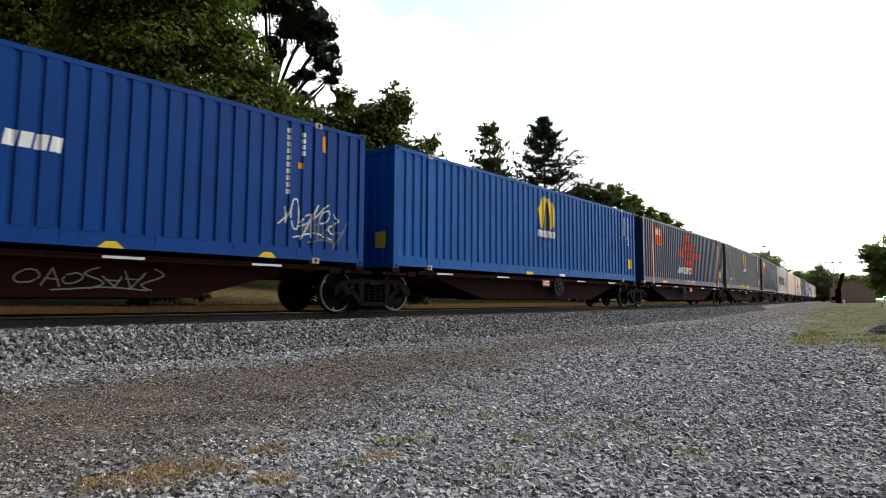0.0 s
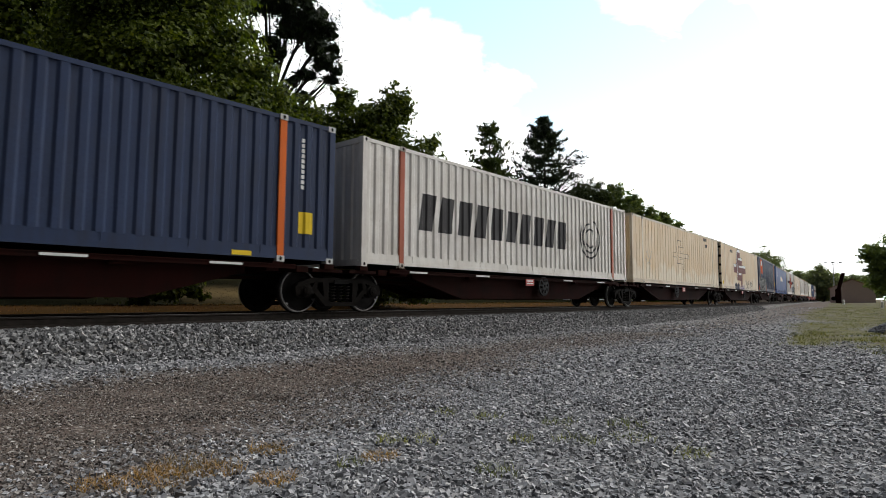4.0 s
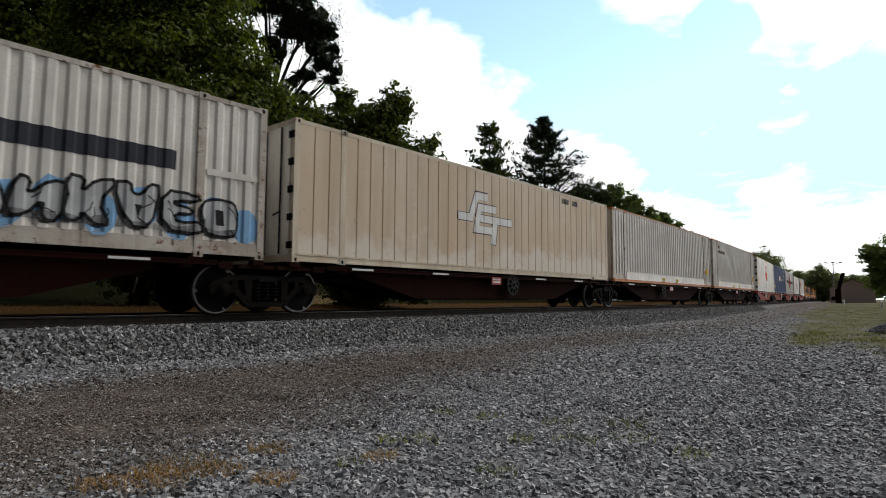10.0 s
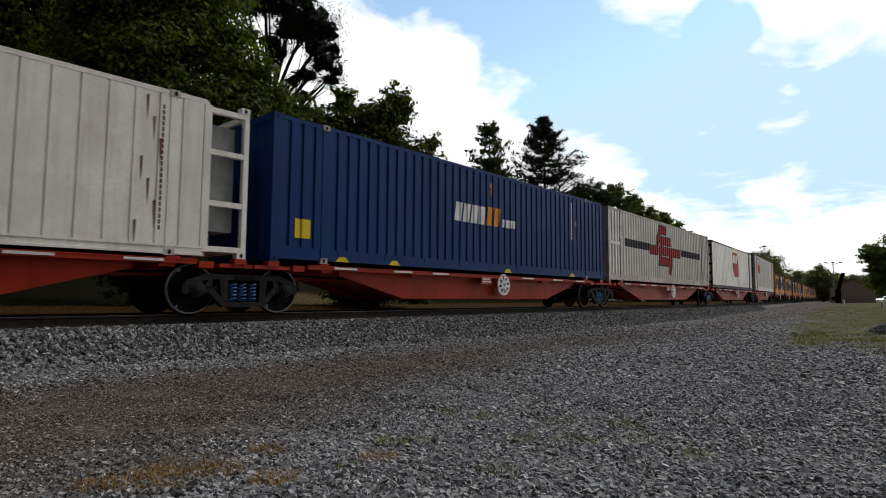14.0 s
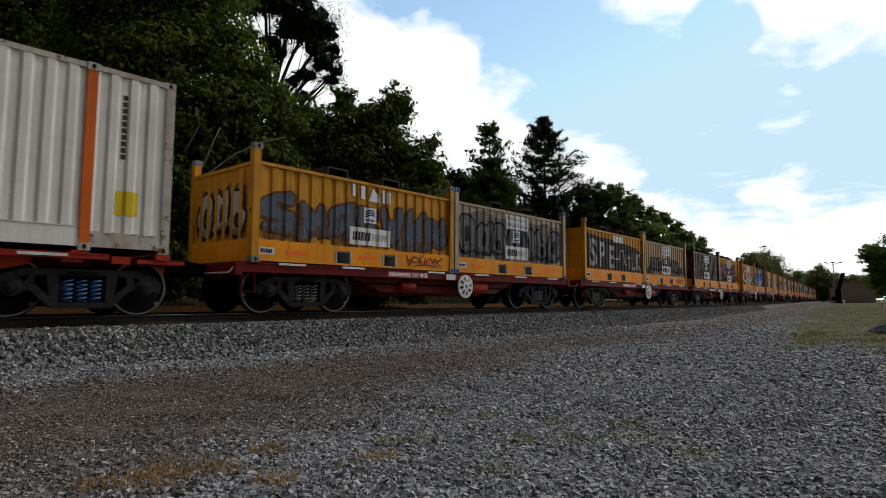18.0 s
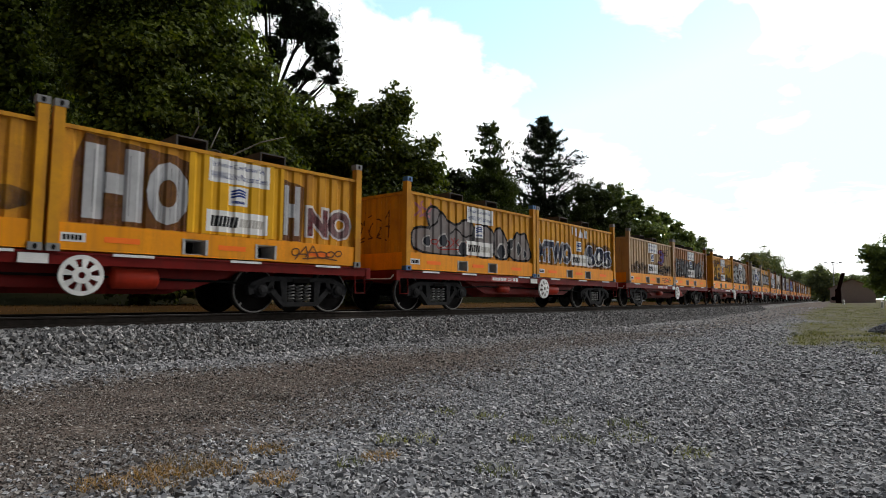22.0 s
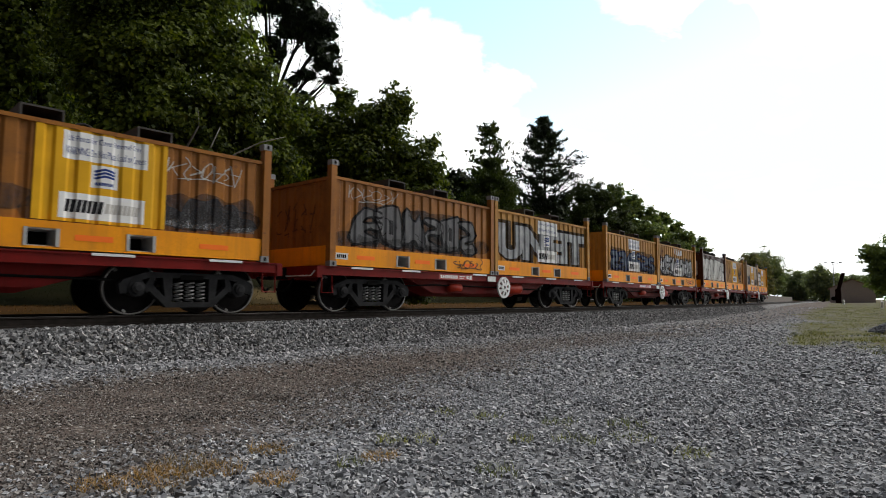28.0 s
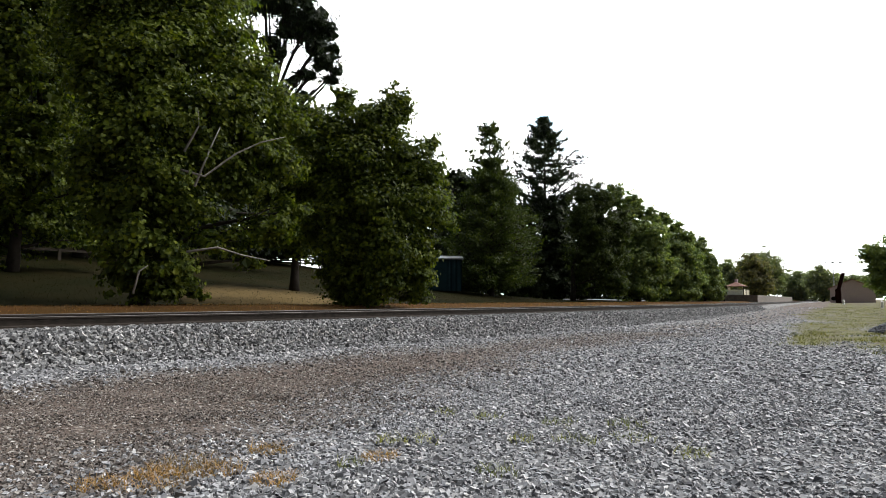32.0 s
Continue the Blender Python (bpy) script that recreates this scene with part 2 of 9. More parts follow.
MAT = {
    # near-black, since the shade under the wagons is put into this colour
    "steel_dark": plain("near-black underframe steel", (0.004, 0.0037, 0.0034), 0.8, 0.0, 0.3, 5),
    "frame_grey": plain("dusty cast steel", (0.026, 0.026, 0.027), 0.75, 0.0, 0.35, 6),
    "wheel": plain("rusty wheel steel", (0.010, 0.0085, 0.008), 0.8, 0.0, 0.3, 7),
    "tread": plain("polished wheel rim steel", (0.22, 0.21, 0.20), 0.45, 0.6, 0.2, 9),
    "railtop": plain("polished rail steel", (0.11, 0.105, 0.10), 0.5, 0.6, 0.15, 3),
    "rail": plain("rusted rail steel", (0.04, 0.033, 0.028), 0.8, 0.1, 0.25, 8),
    "concrete": plain("sleeper concrete", (0.30, 0.28, 0.26), 0.85, 0.0, 0.2, 5),
    "white": plain("white reflector paint", (0.75, 0.75, 0.73), 0.5, 0.0, 0.1, 5),
    "spring": plain("light grey spring steel", (0.20, 0.20, 0.195), 0.55, 0.2, 0.2, 8),
    "maroon": painted("deep red wagon paint", (0.17, 0.010, 0.008), (0.03, 0.008, 0.007), 0.45, 0.03, 0.5, sheen=0.1),
    "rustbrown": painted("very dark red-brown wagon paint", (0.019, 0.0045, 0.0033), (0.005, 0.004, 0.0033), 0.6, 0.0, 0.8, sheen=0.05),
    "red": painted("clean red wagon paint", (0.42, 0.032, 0.012), (0.06, 0.014, 0.01), 0.25, 0.02, 0.45),
    "yellowbase": painted("amber yellow frame paint", (0.90, 0.33, 0.008), (0.30, 0.11, 0.03), 0.25, 0.04, 0.5, 0.4),
    "orange": decal("orange reflective tape", (1.0, 0.19, 0.02), 0.06),
    "blackpit": plain("dark inside of a pocket", (0.012, 0.012, 0.012), 0.9, 0, 0.2, 5),
    "bracket": plain("dull grey bracket steel", (0.075, 0.07, 0.065), 0.6),
    "pocket": plain("pale galvanised pocket steel", (0.42, 0.42, 0.41), 0.6),
    "blue_cast": plain("blue corner casting", (0.05, 0.16, 0.36), 0.5),
    "grey_cast": plain("grey corner casting", (0.22, 0.22, 0.22), 0.55),
    "glassy": plain("dark window", (0.02, 0.025, 0.03), 0.1, 0, 0.1),
}


# ---- mesh building ----
class Shape:
    """Gathers faces, then becomes one mesh."""

    def __init__(self):
        self.v, self.f = [], []

    def face(self, pts):
        k = len(self.v)
        self.v.extend(tuple(p) for p in pts)
        self.f.append(tuple(range(k, k + len(pts))))
        return self

    def box(self, x0, x1, y0, y1, z0, z1, bevel=0.0):
        k = len(self.v)
        self.v.extend([(x0, y0, z0), (x1, y0, z0), (x1, y1, z0), (x0, y1, z0), (x0, y0, z1), (x1, y0, z1), (x1, y1, z1), (x0, y1, z1)])
        for q in ((3, 2, 1, 0), (4, 5, 6, 7), (0, 1, 5, 4), (1, 2, 6, 5), (2, 3, 7, 6), (3, 0, 4, 7)):
            self.f.append(tuple(k + i for i in q))
        return self

    def prism(self, poly, lo, hi, axis="y"):
        """A flat outline pushed along an axis. The outline is (x, z) for y, (y, z) for x, (x, y) for z."""
        place = {"y": lambda a, b, c: (a, c, b), "x": lambda a, b, c: (c, a, b), "z": lambda a, b, c: (a, b, c)}[axis]
        k, n = len(self.v), len(poly)
        self.v.extend(place(a, b, lo) for a, b in poly)
        self.v.extend(place(a, b, hi) for a, b in poly)
        self.f.append(tuple(k + i for i in range(n)))
        self.f.append(tuple(k + n + i for i in reversed(range(n))))
        for i in range(n):
            j = (i + 1) % n
            self.f.append((k + j, k + i, k + n + i, k + n + j))
        return self

    def bar(self, a, b, w, h):
        """A squared bar from a to b, w wide across and h thick."""
        a, b = Vector(a), Vector(b)
        d = (b - a).normalized()
        side = d.cross(Vector((0, 0, 1)))
        side = Vector((0, 1, 0)) if side.length < 1e-4 else side.normalized()
        up = side.cross(d).normalized()
        k = len(self.v)
        for p in (a, b):
            for sx, sz in ((-1, -1), (1, -1), (1, 1), (-1, 1)):
                self.v.append(tuple(p + side * sx * w / 2 + up * sz * h / 2))
        for q in ((3, 2, 1, 0), (4, 5, 6, 7), (0, 1, 5, 4), (1, 2, 6, 5), (2, 3, 7, 6), (3, 0, 4, 7)):
            self.f.append(tuple(k + i for i in q))
        return self

    def tube(self, pts, r, n=8, r2=None):
        pts = [Vector(p) for p in pts]
        r2 = r if r2 is None else r2
        k, last = len(self.v), len(pts) - 1
        for i, p in enumerate(pts):
            d = (pts[min(i + 1, last)] - pts[max(i - 1, 0)]).normalized()
            side = d.cross(Vector((0.13, 0.21, 0.97)))
            side = side.normalized() if side.length > 1e-3 else Vector((1, 0, 0))
            up = side.cross(d)
            rad = r + (r2 - r) * i / max(1, last)
            for j in range(n):
                a = 2 * math.pi * j / n
                self.v.append(tuple(p + (side * math.cos(a) + up * math.sin(a)) * rad))
        for i in range(last):
            for j in range(n):
                q, s = k + i * n, (j + 1) % n
                self.f.append((q + j, q + s, q + n + s, q + n + j))
        self.f.append(tuple(k + j for j in reversed(range(n))))
        self.f.append(tuple(k + last * n + j for j in range(n)))
        return self

    def turned(self, profile, centre, axis="y", n=24, caps=True):
        """A turned solid: profile of (radius, place along the axis)."""
        k, m = len(self.v), len(profile)
        for r, h in profile:
            for j in range(n):
                a = 2 * math.pi * j / n
                c, s = r * math.cos(a), r * math.sin(a)
                p = {"y": (c, h, s), "x": (h, c, s), "z": (c, s, h)}[axis]
                self.v.append(tuple(centre[i] + p[i] for i in range(3)))
        for i in range(m - 1):
            for j in range(n):
                s = (j + 1) % n
                self.f.append((k + i * n + j, k + i * n + s, k + (i + 1) * n + s, k + (i + 1) * n + j))
        if caps:
            self.f.append(tuple(k + j for j in reversed(range(n))))
            self.f.append(tuple(k + (m - 1) * n + j for j in range(n)))
        return self

    def mesh(self, name, mat, smooth=False):
        me = bpy.data.meshes.new(name)
        me.from_pydata(self.v, [], self.f)
        if smooth:
            me.polygons.foreach_set("use_smooth", [True] * len(me.polygons))
        bm = bmesh.new()
        bm.from_mesh(me)
        bmesh.ops.recalc_face_normals(bm, faces=bm.faces)
        bm.to_mesh(me)
        bm.free()
        me.materials.append(mat)
        return me


def part(name, shape, mat, parent, label="", smooth=False, at=None):
    me = shape if isinstance(shape, bpy.types.Mesh) else shape.mesh(name, mat, smooth)
    ob = new(name, me)
    ob.parent = parent
    if at is not None:
        ob.matrix_basis = at
    return tagged(ob, label) if label else ob


def raw_mesh(name, verts, faces, mat, smooth=False):
    """A mesh from two arrays, all faces with the same number of corners."""
    me = bpy.data.meshes.new(name)
    n, k = faces.shape
    me.vertices.add(len(verts))
    me.vertices.foreach_set("co", verts.astype(np.float32).ravel())
    me.loops.add(n * k)
    me.loops.foreach_set("vertex_index", faces.astype(np.int32).ravel())
    me.polygons.add(n)
    me.polygons.foreach_set("loop_start", np.arange(0, n * k, k, dtype=np.int32))
    me.polygons.foreach_set("loop_total", np.full(n, k, dtype=np.int32))
    me.polygons.foreach_set("use_smooth", np.full(n, smooth))
    me.materials.append(mat)
    me.update(calc_edges=True)
    return me


# ---- the line of the track ----
BEND, BEND_FROM, BEND_ANGLE = 0.0022873, 1.878, 0.139
NEAR_SIDE = 10.187
CENTRE = NEAR_SIDE + 1.22


def along(s):
    """Place and heading of the track's centre, s metres along it."""
    if s <= BEND_FROM:
        return s, CENTRE, 0.0
    e = s - BEND_FROM
    full = BEND_ANGLE / BEND
    h = BEND * min(e, full)
    r = 1 / BEND - 1.22
    x, y = BEND_FROM + math.sin(h) * r, CENTRE + (1 - math.cos(h)) * r
    if e > full:
        x, y = x + (e - full) * math.cos(h), y + (e - full) * math.sin(h)
    return x, y, h


def beside(s, lat, z=0.0):
    """A point lat metres to the far side of the track's centre."""
    x, y, h = along(s)
    return x - lat * math.sin(h), y + lat * math.cos(h), z


def sideways(x, y):
    """About how far a point of the plan lies beyond the track's centre."""
    e = max(0.0, min(x, 62.0) - BEND_FROM)
    c = CENTRE + BEND * e * e / 2 + max(0.0, x - 62.0) * 0.14
    return y - c


def ground_z(x, y):
    lat = sideways(x, y)
    bump = 0.035 * noise.noise((x * 0.35, y * 0.35, 0.3)) + 0.012 * noise.noise((x * 1.7, y * 1.7, 3.3))
    if lat < -2.4:
        k = max(0.0, min(1.0, (x - 16) / 70.0))
        return -0.62 + bump + 0.45 * k * k * (3 - 2 * k) + 0.14 * max(0.0, min(1.0, (-8.4 - lat) / 4))
    if lat < 2.4:
        return -0.62 + 0.25 * (lat + 2.4) / 4.8
    up = 0.14 * min(max(0.0, lat - 7.0), 60.0)
    fall = max(0.12, min(1.0, (46.0 - x) / 20.0))
    return -0.37 + 0.42 * min(1.0, (lat - 2.4) / 2.5) + up * fall + bump


# ---- ground ----
def ground_material():
    n = Nodes("gravel, dirt and dry grass")
    v = n.coords(offset=False)
    at = n.nt.nodes.new("ShaderNodeAttribute")
    at.attribute_name = "lat"
    green = n.nt.nodes.new("ShaderNodeAttribute")
    green.attribute_name = "green"
    wob = n.nt.nodes.new("ShaderNodeMath")
    wob.operation = "MULTIPLY_ADD"
    wob.inputs[1].default_value = 2.6
    n.link(n.noise(v, 0.45, 5, 0.6), wob.inputs[0])
    n.link(at.outputs["Fac"], wob.inputs[2])
    lat = wob.outputs[0]
    vor = n.nt.nodes.new("ShaderNodeTexVoronoi")
    vor.inputs["Scale"].default_value = 26
    n.link(v, vor.inputs["Vector"])
    hue = n.nt.nodes.new("ShaderNodeSeparateColor")
    n.link(vor.outputs["Color"], hue.inputs[0])
    grav = ramp(n.nt, [(0.0, (0.05, 0.05, 0.053)), (0.5, (0.14, 0.141, 0.147)), (1.0, (0.32, 0.32, 0.32))])
    n.link(hue.outputs[0], grav.inputs[0])
    fine = n.noise(v, 60, 4, 0.7)
    dirt = n.mix(n.step(fine, 0.3, 0.7), (0.056, 0.042, 0.035), (0.14, 0.107, 0.088))
    dirt = n.mix(n.step(hue.outputs[0], 0.55, 0.9), dirt, (0.22, 0.185, 0.16))
    dirt = n.mix(n.step(hue.outputs[1], 0.6, 0.95), dirt, (0.05, 0.04, 0.035))
    dirt = n.mix(n.step(n.noise(v, 1.1, 5), 0.35, 0.7), dirt, n.mix(fine, (0.065, 0.05, 0.041), (0.15, 0.118, 0.099)))
    grass = n.mix(n.step(n.noise(v, 0.8, 6), 0.35, 0.65), (0.062, 0.031, 0.011), (0.033, 0.026, 0.009))
    grass = n.mix(n.step(fine, 0.3, 0.75), grass, (0.10, 0.05, 0.02))
    # lawn colours are near-black because the shade of the crowns is put into them
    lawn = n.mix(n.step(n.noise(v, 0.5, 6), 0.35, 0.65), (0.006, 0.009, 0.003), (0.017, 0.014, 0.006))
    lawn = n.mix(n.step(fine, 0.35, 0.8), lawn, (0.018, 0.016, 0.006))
    # a dry worn patch in the lawn between the trees, its sunlit tone put into the colour
    spot = n.nt.nodes.new("ShaderNodeVectorMath")
    spot.operation = "DISTANCE"
    flatten = n.nt.nodes.new("ShaderNodeMapping")
    flatten.inputs["Scale"].default_value = (1.0, 1.0, 0.0)
    n.link(n.tc.outputs["Object"], flatten.inputs["Vector"])
    n.link(flatten.outputs[0], spot.inputs[0])
    spot.inputs[1].default_value = (12.1, 20.2, 0.0)
    reach = n.nt.nodes.new("ShaderNodeMath")
    reach.operation = "MULTIPLY_ADD"
    reach.inputs[1].default_value = 3.0
    n.link(n.noise(v, 0.7, 5), reach.inputs[0])
    n.link(spot.outputs["Value"], reach.inputs[2])
    lawn = n.mix(n.step(reach.outputs[0], 5.6, 3.4), lawn, n.mix(fine, (0.10, 0.07, 0.03), (0.17, 0.125, 0.06)))
    # bands along the track: gravel, a dirt path, gravel by the ballast, dry grass, lawn
    far = n.nt.nodes.new("ShaderNodeSeparateXYZ")
    n.link(n.tc.outputs["Object"], far.inputs[0])
    worn = n.mix(n.step(far.outputs[0], 18, 60), grav.outputs[0], dirt)
    soil = n.nt.nodes.new("ShaderNodeAttribute")
    soil.attribute_name = "dust"
    band = n.mix(n.step(soil.outputs["Fac"], 0.1, 0.75), worn, dirt)
    band = n.mix(n.step(lat, 3.2, 3.6), band, grass)
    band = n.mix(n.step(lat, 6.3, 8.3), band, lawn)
    weed = n.mix(n.step(n.noise(v, 3.2, 5), 0.35, 0.65), (0.075, 0.06, 0.034), (0.12, 0.118, 0.04))
    band = n.mix(n.step(green.outputs["Fac"], 0.25, 0.9), band, weed)
    n.link(band, n.bsdf.inputs["Base Color"])
    n.bsdf.inputs["Roughness"].default_value = 0.9
    n.link(n.mix(n.step(lat, 2.5, 3.5), (0.12,) * 3, (0.02,) * 3), n.bsdf.inputs["Specular IOR Level"])
    n.bump(n.mix(0.5, vor.outputs["Distance"], fine), 0.8, 0.03)
    return n.mat


def weedy(x, y):
    """How far the verge is overgrown with weeds at a point beside the gravel."""
    lat = sideways(x, y)
    edge = min(-5.2, -8.1 + 0.12 * (x - 15)) + 0.9 * noise.noise((x * 0.35, y * 0.5, 7.7))
    start = 12.3 + 0.9 * max(0.0, y - 1.6) + 1.2 * noise.noise((x * 0.6, y * 0.8, 2.2))
    w = max(0.0, min(1.0, (edge - lat) / 0.9)) * max(0.0, min(1.0, (x - start) / 1.6))
    return w * max(0.0, min(1.0, 0.95 + 0.8 * noise.noise((x * 0.55, y * 0.9, 5.5))))


def dusty(x, y):
    """How far the gravel is mixed with brown dirt: along the path, wider where it runs out past the yard. The dirt's
    dark tone there also carries the weaker light of the left side.
    """
    lat = sideways(x, y) + 0.55 * noise.noise((x * 0.4, y * 0.55, 9.1)) + 0.2 * noise.noise((x * 1.6, y * 1.9, 4.1))
    near = -9.3 + 0.30 * min(x, 9.0)
    return max(0.0, min(1.0, (lat - near) / 2.3)) * max(0.0, min(1.0, (-3.3 - lat) / 2.0)) * max(0.0, min(1.0, 1.25 - x / 90))


def spread(lo, hi, mid, fine, count):
    t = np.linspace(-1, 1, count)
    k = np.sign(t) * (np.abs(t) * fine + (np.abs(t) ** 6) * (1 - fine))
    return np.where(k < 0, mid + k * (mid - lo), mid + k * (hi - mid))


gx, gy = spread(-900, 2800, 14, 0.016, 230), spread(-1500, 2400, 10, 0.018, 200)
gv = np.array([(x, y, ground_z(x, y) if abs(x) < 400 and abs(y) < 400 else ground_z(max(-400, min(400, x)), max(-400, min(400, y)))) for x in gx for y in gy])
ii, jj = np.meshgrid(np.arange(len(gx) - 1), np.arange(len(gy) - 1), indexing="ij")
q = (ii * len(gy) + jj).ravel()
gf = np.stack([q, q + len(gy), q + len(gy) + 1, q + 1], 1)
ground_me = raw_mesh("ground", gv, gf, ground_material(), True)
ground_me.attributes.new("lat", "FLOAT", "POINT").data.foreach_set("value", np.array([sideways(x, y) for x, y, _ in gv], dtype=np.float32))
ground_me.attributes.new("green", "FLOAT", "POINT").data.foreach_set("value", np.array([weedy(x, y) for x, y, _ in gv], dtype=np.float32))
ground_me.attributes.new("dust", "FLOAT", "POINT").data.foreach_set("value", np.array([dusty(x, y) if -30 < x < 110 and -5 < y < 40 else 0.0 for x, y, _ in gv], dtype=np.float32))
ground = tagged(new("ground", ground_me), "grey gravel yard with a brown dirt path, dry grass beyond the track", "ground", kind="structure")

# ---- the track ----
LINE = [(-60 + 2.0 * i) for i in range(31)] + [2.0 + 1.5 * i for i in range(54)] + [83 + 6.0 * i for i in range(90)]


def swept(outline, s_list, closed=True):
    """An outline of (lat, z) drawn along the track."""
    sh, n = Shape(), len(outline)
    for s in s_list:
        sh.v.extend(beside(s, a, b) for a, b in outline)
    for i in range(len(s_list) - 1):
        for j in range(n if closed else n - 1):
            k = (j + 1) % n
            sh.f.append((i * n + j, i * n + k, (i + 1) * n + k, (i + 1) * n + j))
    return sh


nb = Nodes("crushed grey ballast bed")
vb = nb.coords(offset=False)
vorb = nb.nt.nodes.new("ShaderNodeTexVoronoi")
vorb.inputs["Scale"].default_value = 17
nb.link(vb, vorb.inputs["Vector"])
sepb = nb.nt.nodes.new("ShaderNodeSeparateColor")
nb.link(vorb.outputs["Color"], sepb.inputs[0])
rb = ramp(nb.nt, [(0.0, (0.06, 0.056, 0.053)), (0.55, (0.14, 0.133, 0.126)), (1.0, (0.30, 0.29, 0.275))])
nb.link(sepb.outputs[0], rb.inputs[0])
nb.link(rb.outputs[0], nb.bsdf.inputs["Base Color"])
nb.bsdf.inputs["Roughness"].default_value = 0.85
nb.bump(vorb.outputs["Distance"], 1.0, 0.05)
ballast_mat = nb.mat

track = tagged(new("railway_track"), "single railway track of rusty rails on grey ballast", "railway track", kind="structure")
part("ballast", swept([(-2.55, -0.66), (-2.2, -0.52), (-1.75, -0.27), (-1.45, -0.205), (0, -0.20), (1.45, -0.205), (1.8, -0.28), (2.4, -0.45), (2.6, -0.6)], LINE, False), ballast_mat, track, "sloping bed of crushed grey stone", True)
RAIL = [(-0.07, -0.165), (0.07, -0.165), (0.065, -0.145), (0.011, -0.125), (0.011, -0.045), (0.036, -0.032), (0.036, -0.006), (-0.036, -0.006), (-0.036, -0.032), (-0.011, -0.045), (-0.011, -0.125), (-0.065, -0.145)]
for lat in (-0.755, 0.755):
    rail = part("rail", swept([(a + lat, b) for a, b in RAIL], LINE), MAT["rail"], track)
    part("running_face", swept([(lat - 0.03, -0.007), (lat + 0.03, -0.007), (lat + 0.026, 0.0), (lat - 0.026, 0.0)], LINE), MAT["railtop"], rail, "bright worn top of the rail")
sleeper_me = Shape().prism([(-0.12, -0.33), (0.12, -0.33), (0.095, -0.172), (-0.095, -0.172)], -1.25, 1.25).mesh("sleeper", MAT["concrete"])
for i in range(110):
    s = -6 + i * 0.62
    x, y, h = along(s)
    part("sleeper", sleeper_me, None, track, at=Matrix.Translation((x, y, 0)) @ Matrix.Rotation(h, 4, "Z"))


# ---- loose stone ----
def scatter_stones(name, points, sizes, mat, label, flat=0.62, seed=3):
    """Angular broken stones as one mesh: points (n, 3), sizes (n,)."""
    rng = np.random.default_rng(seed)
    n = len(points)
    corner = np.array([(-1, -1, -1), (1, -1, -1), (1, 1, -1), (-1, 1, -1), (-1, -1, 1), (1, -1, 1), (1, 1, 1), (-1, 1, 1)], float)
    c = corner[None] * (1 + rng.uniform(-0.45, 0.25, (n, 8, 3)))
    c[:, 4:, :2] *= rng.uniform(0.55, 1.0, (n, 1, 2))
    c *= (sizes[:, None] * np.stack([rng.uniform(0.75, 1.15, n), rng.uniform(0.6, 1.0, n), rng.uniform(flat * 0.6, flat * 1.1, n)], 1))[:, None, :] / 2
    a, b, g = rng.uniform(0, 6.283, n), rng.normal(0, 0.4, n), rng.normal(0, 0.4, n)
    ca, sa, cb, sb, cg, sg = np.cos(a), np.sin(a), np.cos(b), np.sin(b), np.cos(g), np.sin(g)
    rz = np.zeros((n, 3, 3)); rz[:, 0, 0] = ca; rz[:, 0, 1] = -sa; rz[:, 1, 0] = sa; rz[:, 1, 1] = ca; rz[:, 2, 2] = 1
    rx = np.zeros((n, 3, 3)); rx[:, 0, 0] = 1; rx[:, 1, 1] = cb; rx[:, 1, 2] = -sb; rx[:, 2, 1] = sb; rx[:, 2, 2] = cb
    ry = np.zeros((n, 3, 3)); ry[:, 1, 1] = 1; ry[:, 0, 0] = cg; ry[:, 0, 2] = sg; ry[:, 2, 0] = -sg; ry[:, 2, 2] = cg
    c = np.einsum("nij,nkj->nki", rz @ rx @ ry, c) + points[:, None, :]
    quad = np.array([(4, 5, 6, 7), (0, 1, 5, 4), (1, 2, 6, 5), (2, 3, 7, 6), (3, 0, 4, 7)])
    f = (np.arange(n)[:, None, None] * 8 + quad[None]).reshape(-1, 4)
    return tagged(new(name, raw_mesh(name, c.reshape(-1, 3), f, mat)), label, "gravel", kind="stuff")


rng = np.random.default_rng(11)
GREYS = stones("broken grey stone", [(0.0, (0.065, 0.065, 0.070)), (0.35, (0.159, 0.163, 0.172)), (0.7, (0.275, 0.279, 0.291)), (0.93, (0.404, 0.404, 0.407)), (1.0, (0.482, 0.477, 0.473))])


def sector(n, r0, r1, a0=-8.0, a1=94.0, power=1.0):
    r = r0 + (r1 - r0) * rng.random(n) ** power
    a = np.radians(rng.uniform(a0, a1, n))
    return np.stack([r * np.cos(a), r * np.sin(a)], 1)


def yard_stones(n, r0, r1, lo, hi, power):
    pts, sizes = [], []
    for x, y in sector(n, r0, r1, power=power):
        lat = sideways(x, y)
        if lat > -2.4 or weedy(x, y) > 0.6 * rng.random() + 0.25:
            continue
        soil = dusty(x, y)
        if rng.random() < 0.5 * soil:
            continue
        d = lo + (hi - lo) * rng.random() ** 1.25
        d *= (1.0 - 0.4 * soil) * (1.5 if rng.random() < 0.07 else 1.0)
        pts.append((x, y, ground_z(x, y) + d * 0.10))
        sizes.append(d)
    return np.array(pts), np.array(sizes)


# dust brown, kept darker so that it also carries the left side's weaker light
DUSTY = stones("dust-coated brown grey stone", [(0.0, (0.043, 0.038, 0.034)), (0.4, (0.090, 0.079, 0.072)), (0.8, (0.171, 0.155, 0.142)), (1.0, (0.306, 0.288, 0.270))], 0.8)


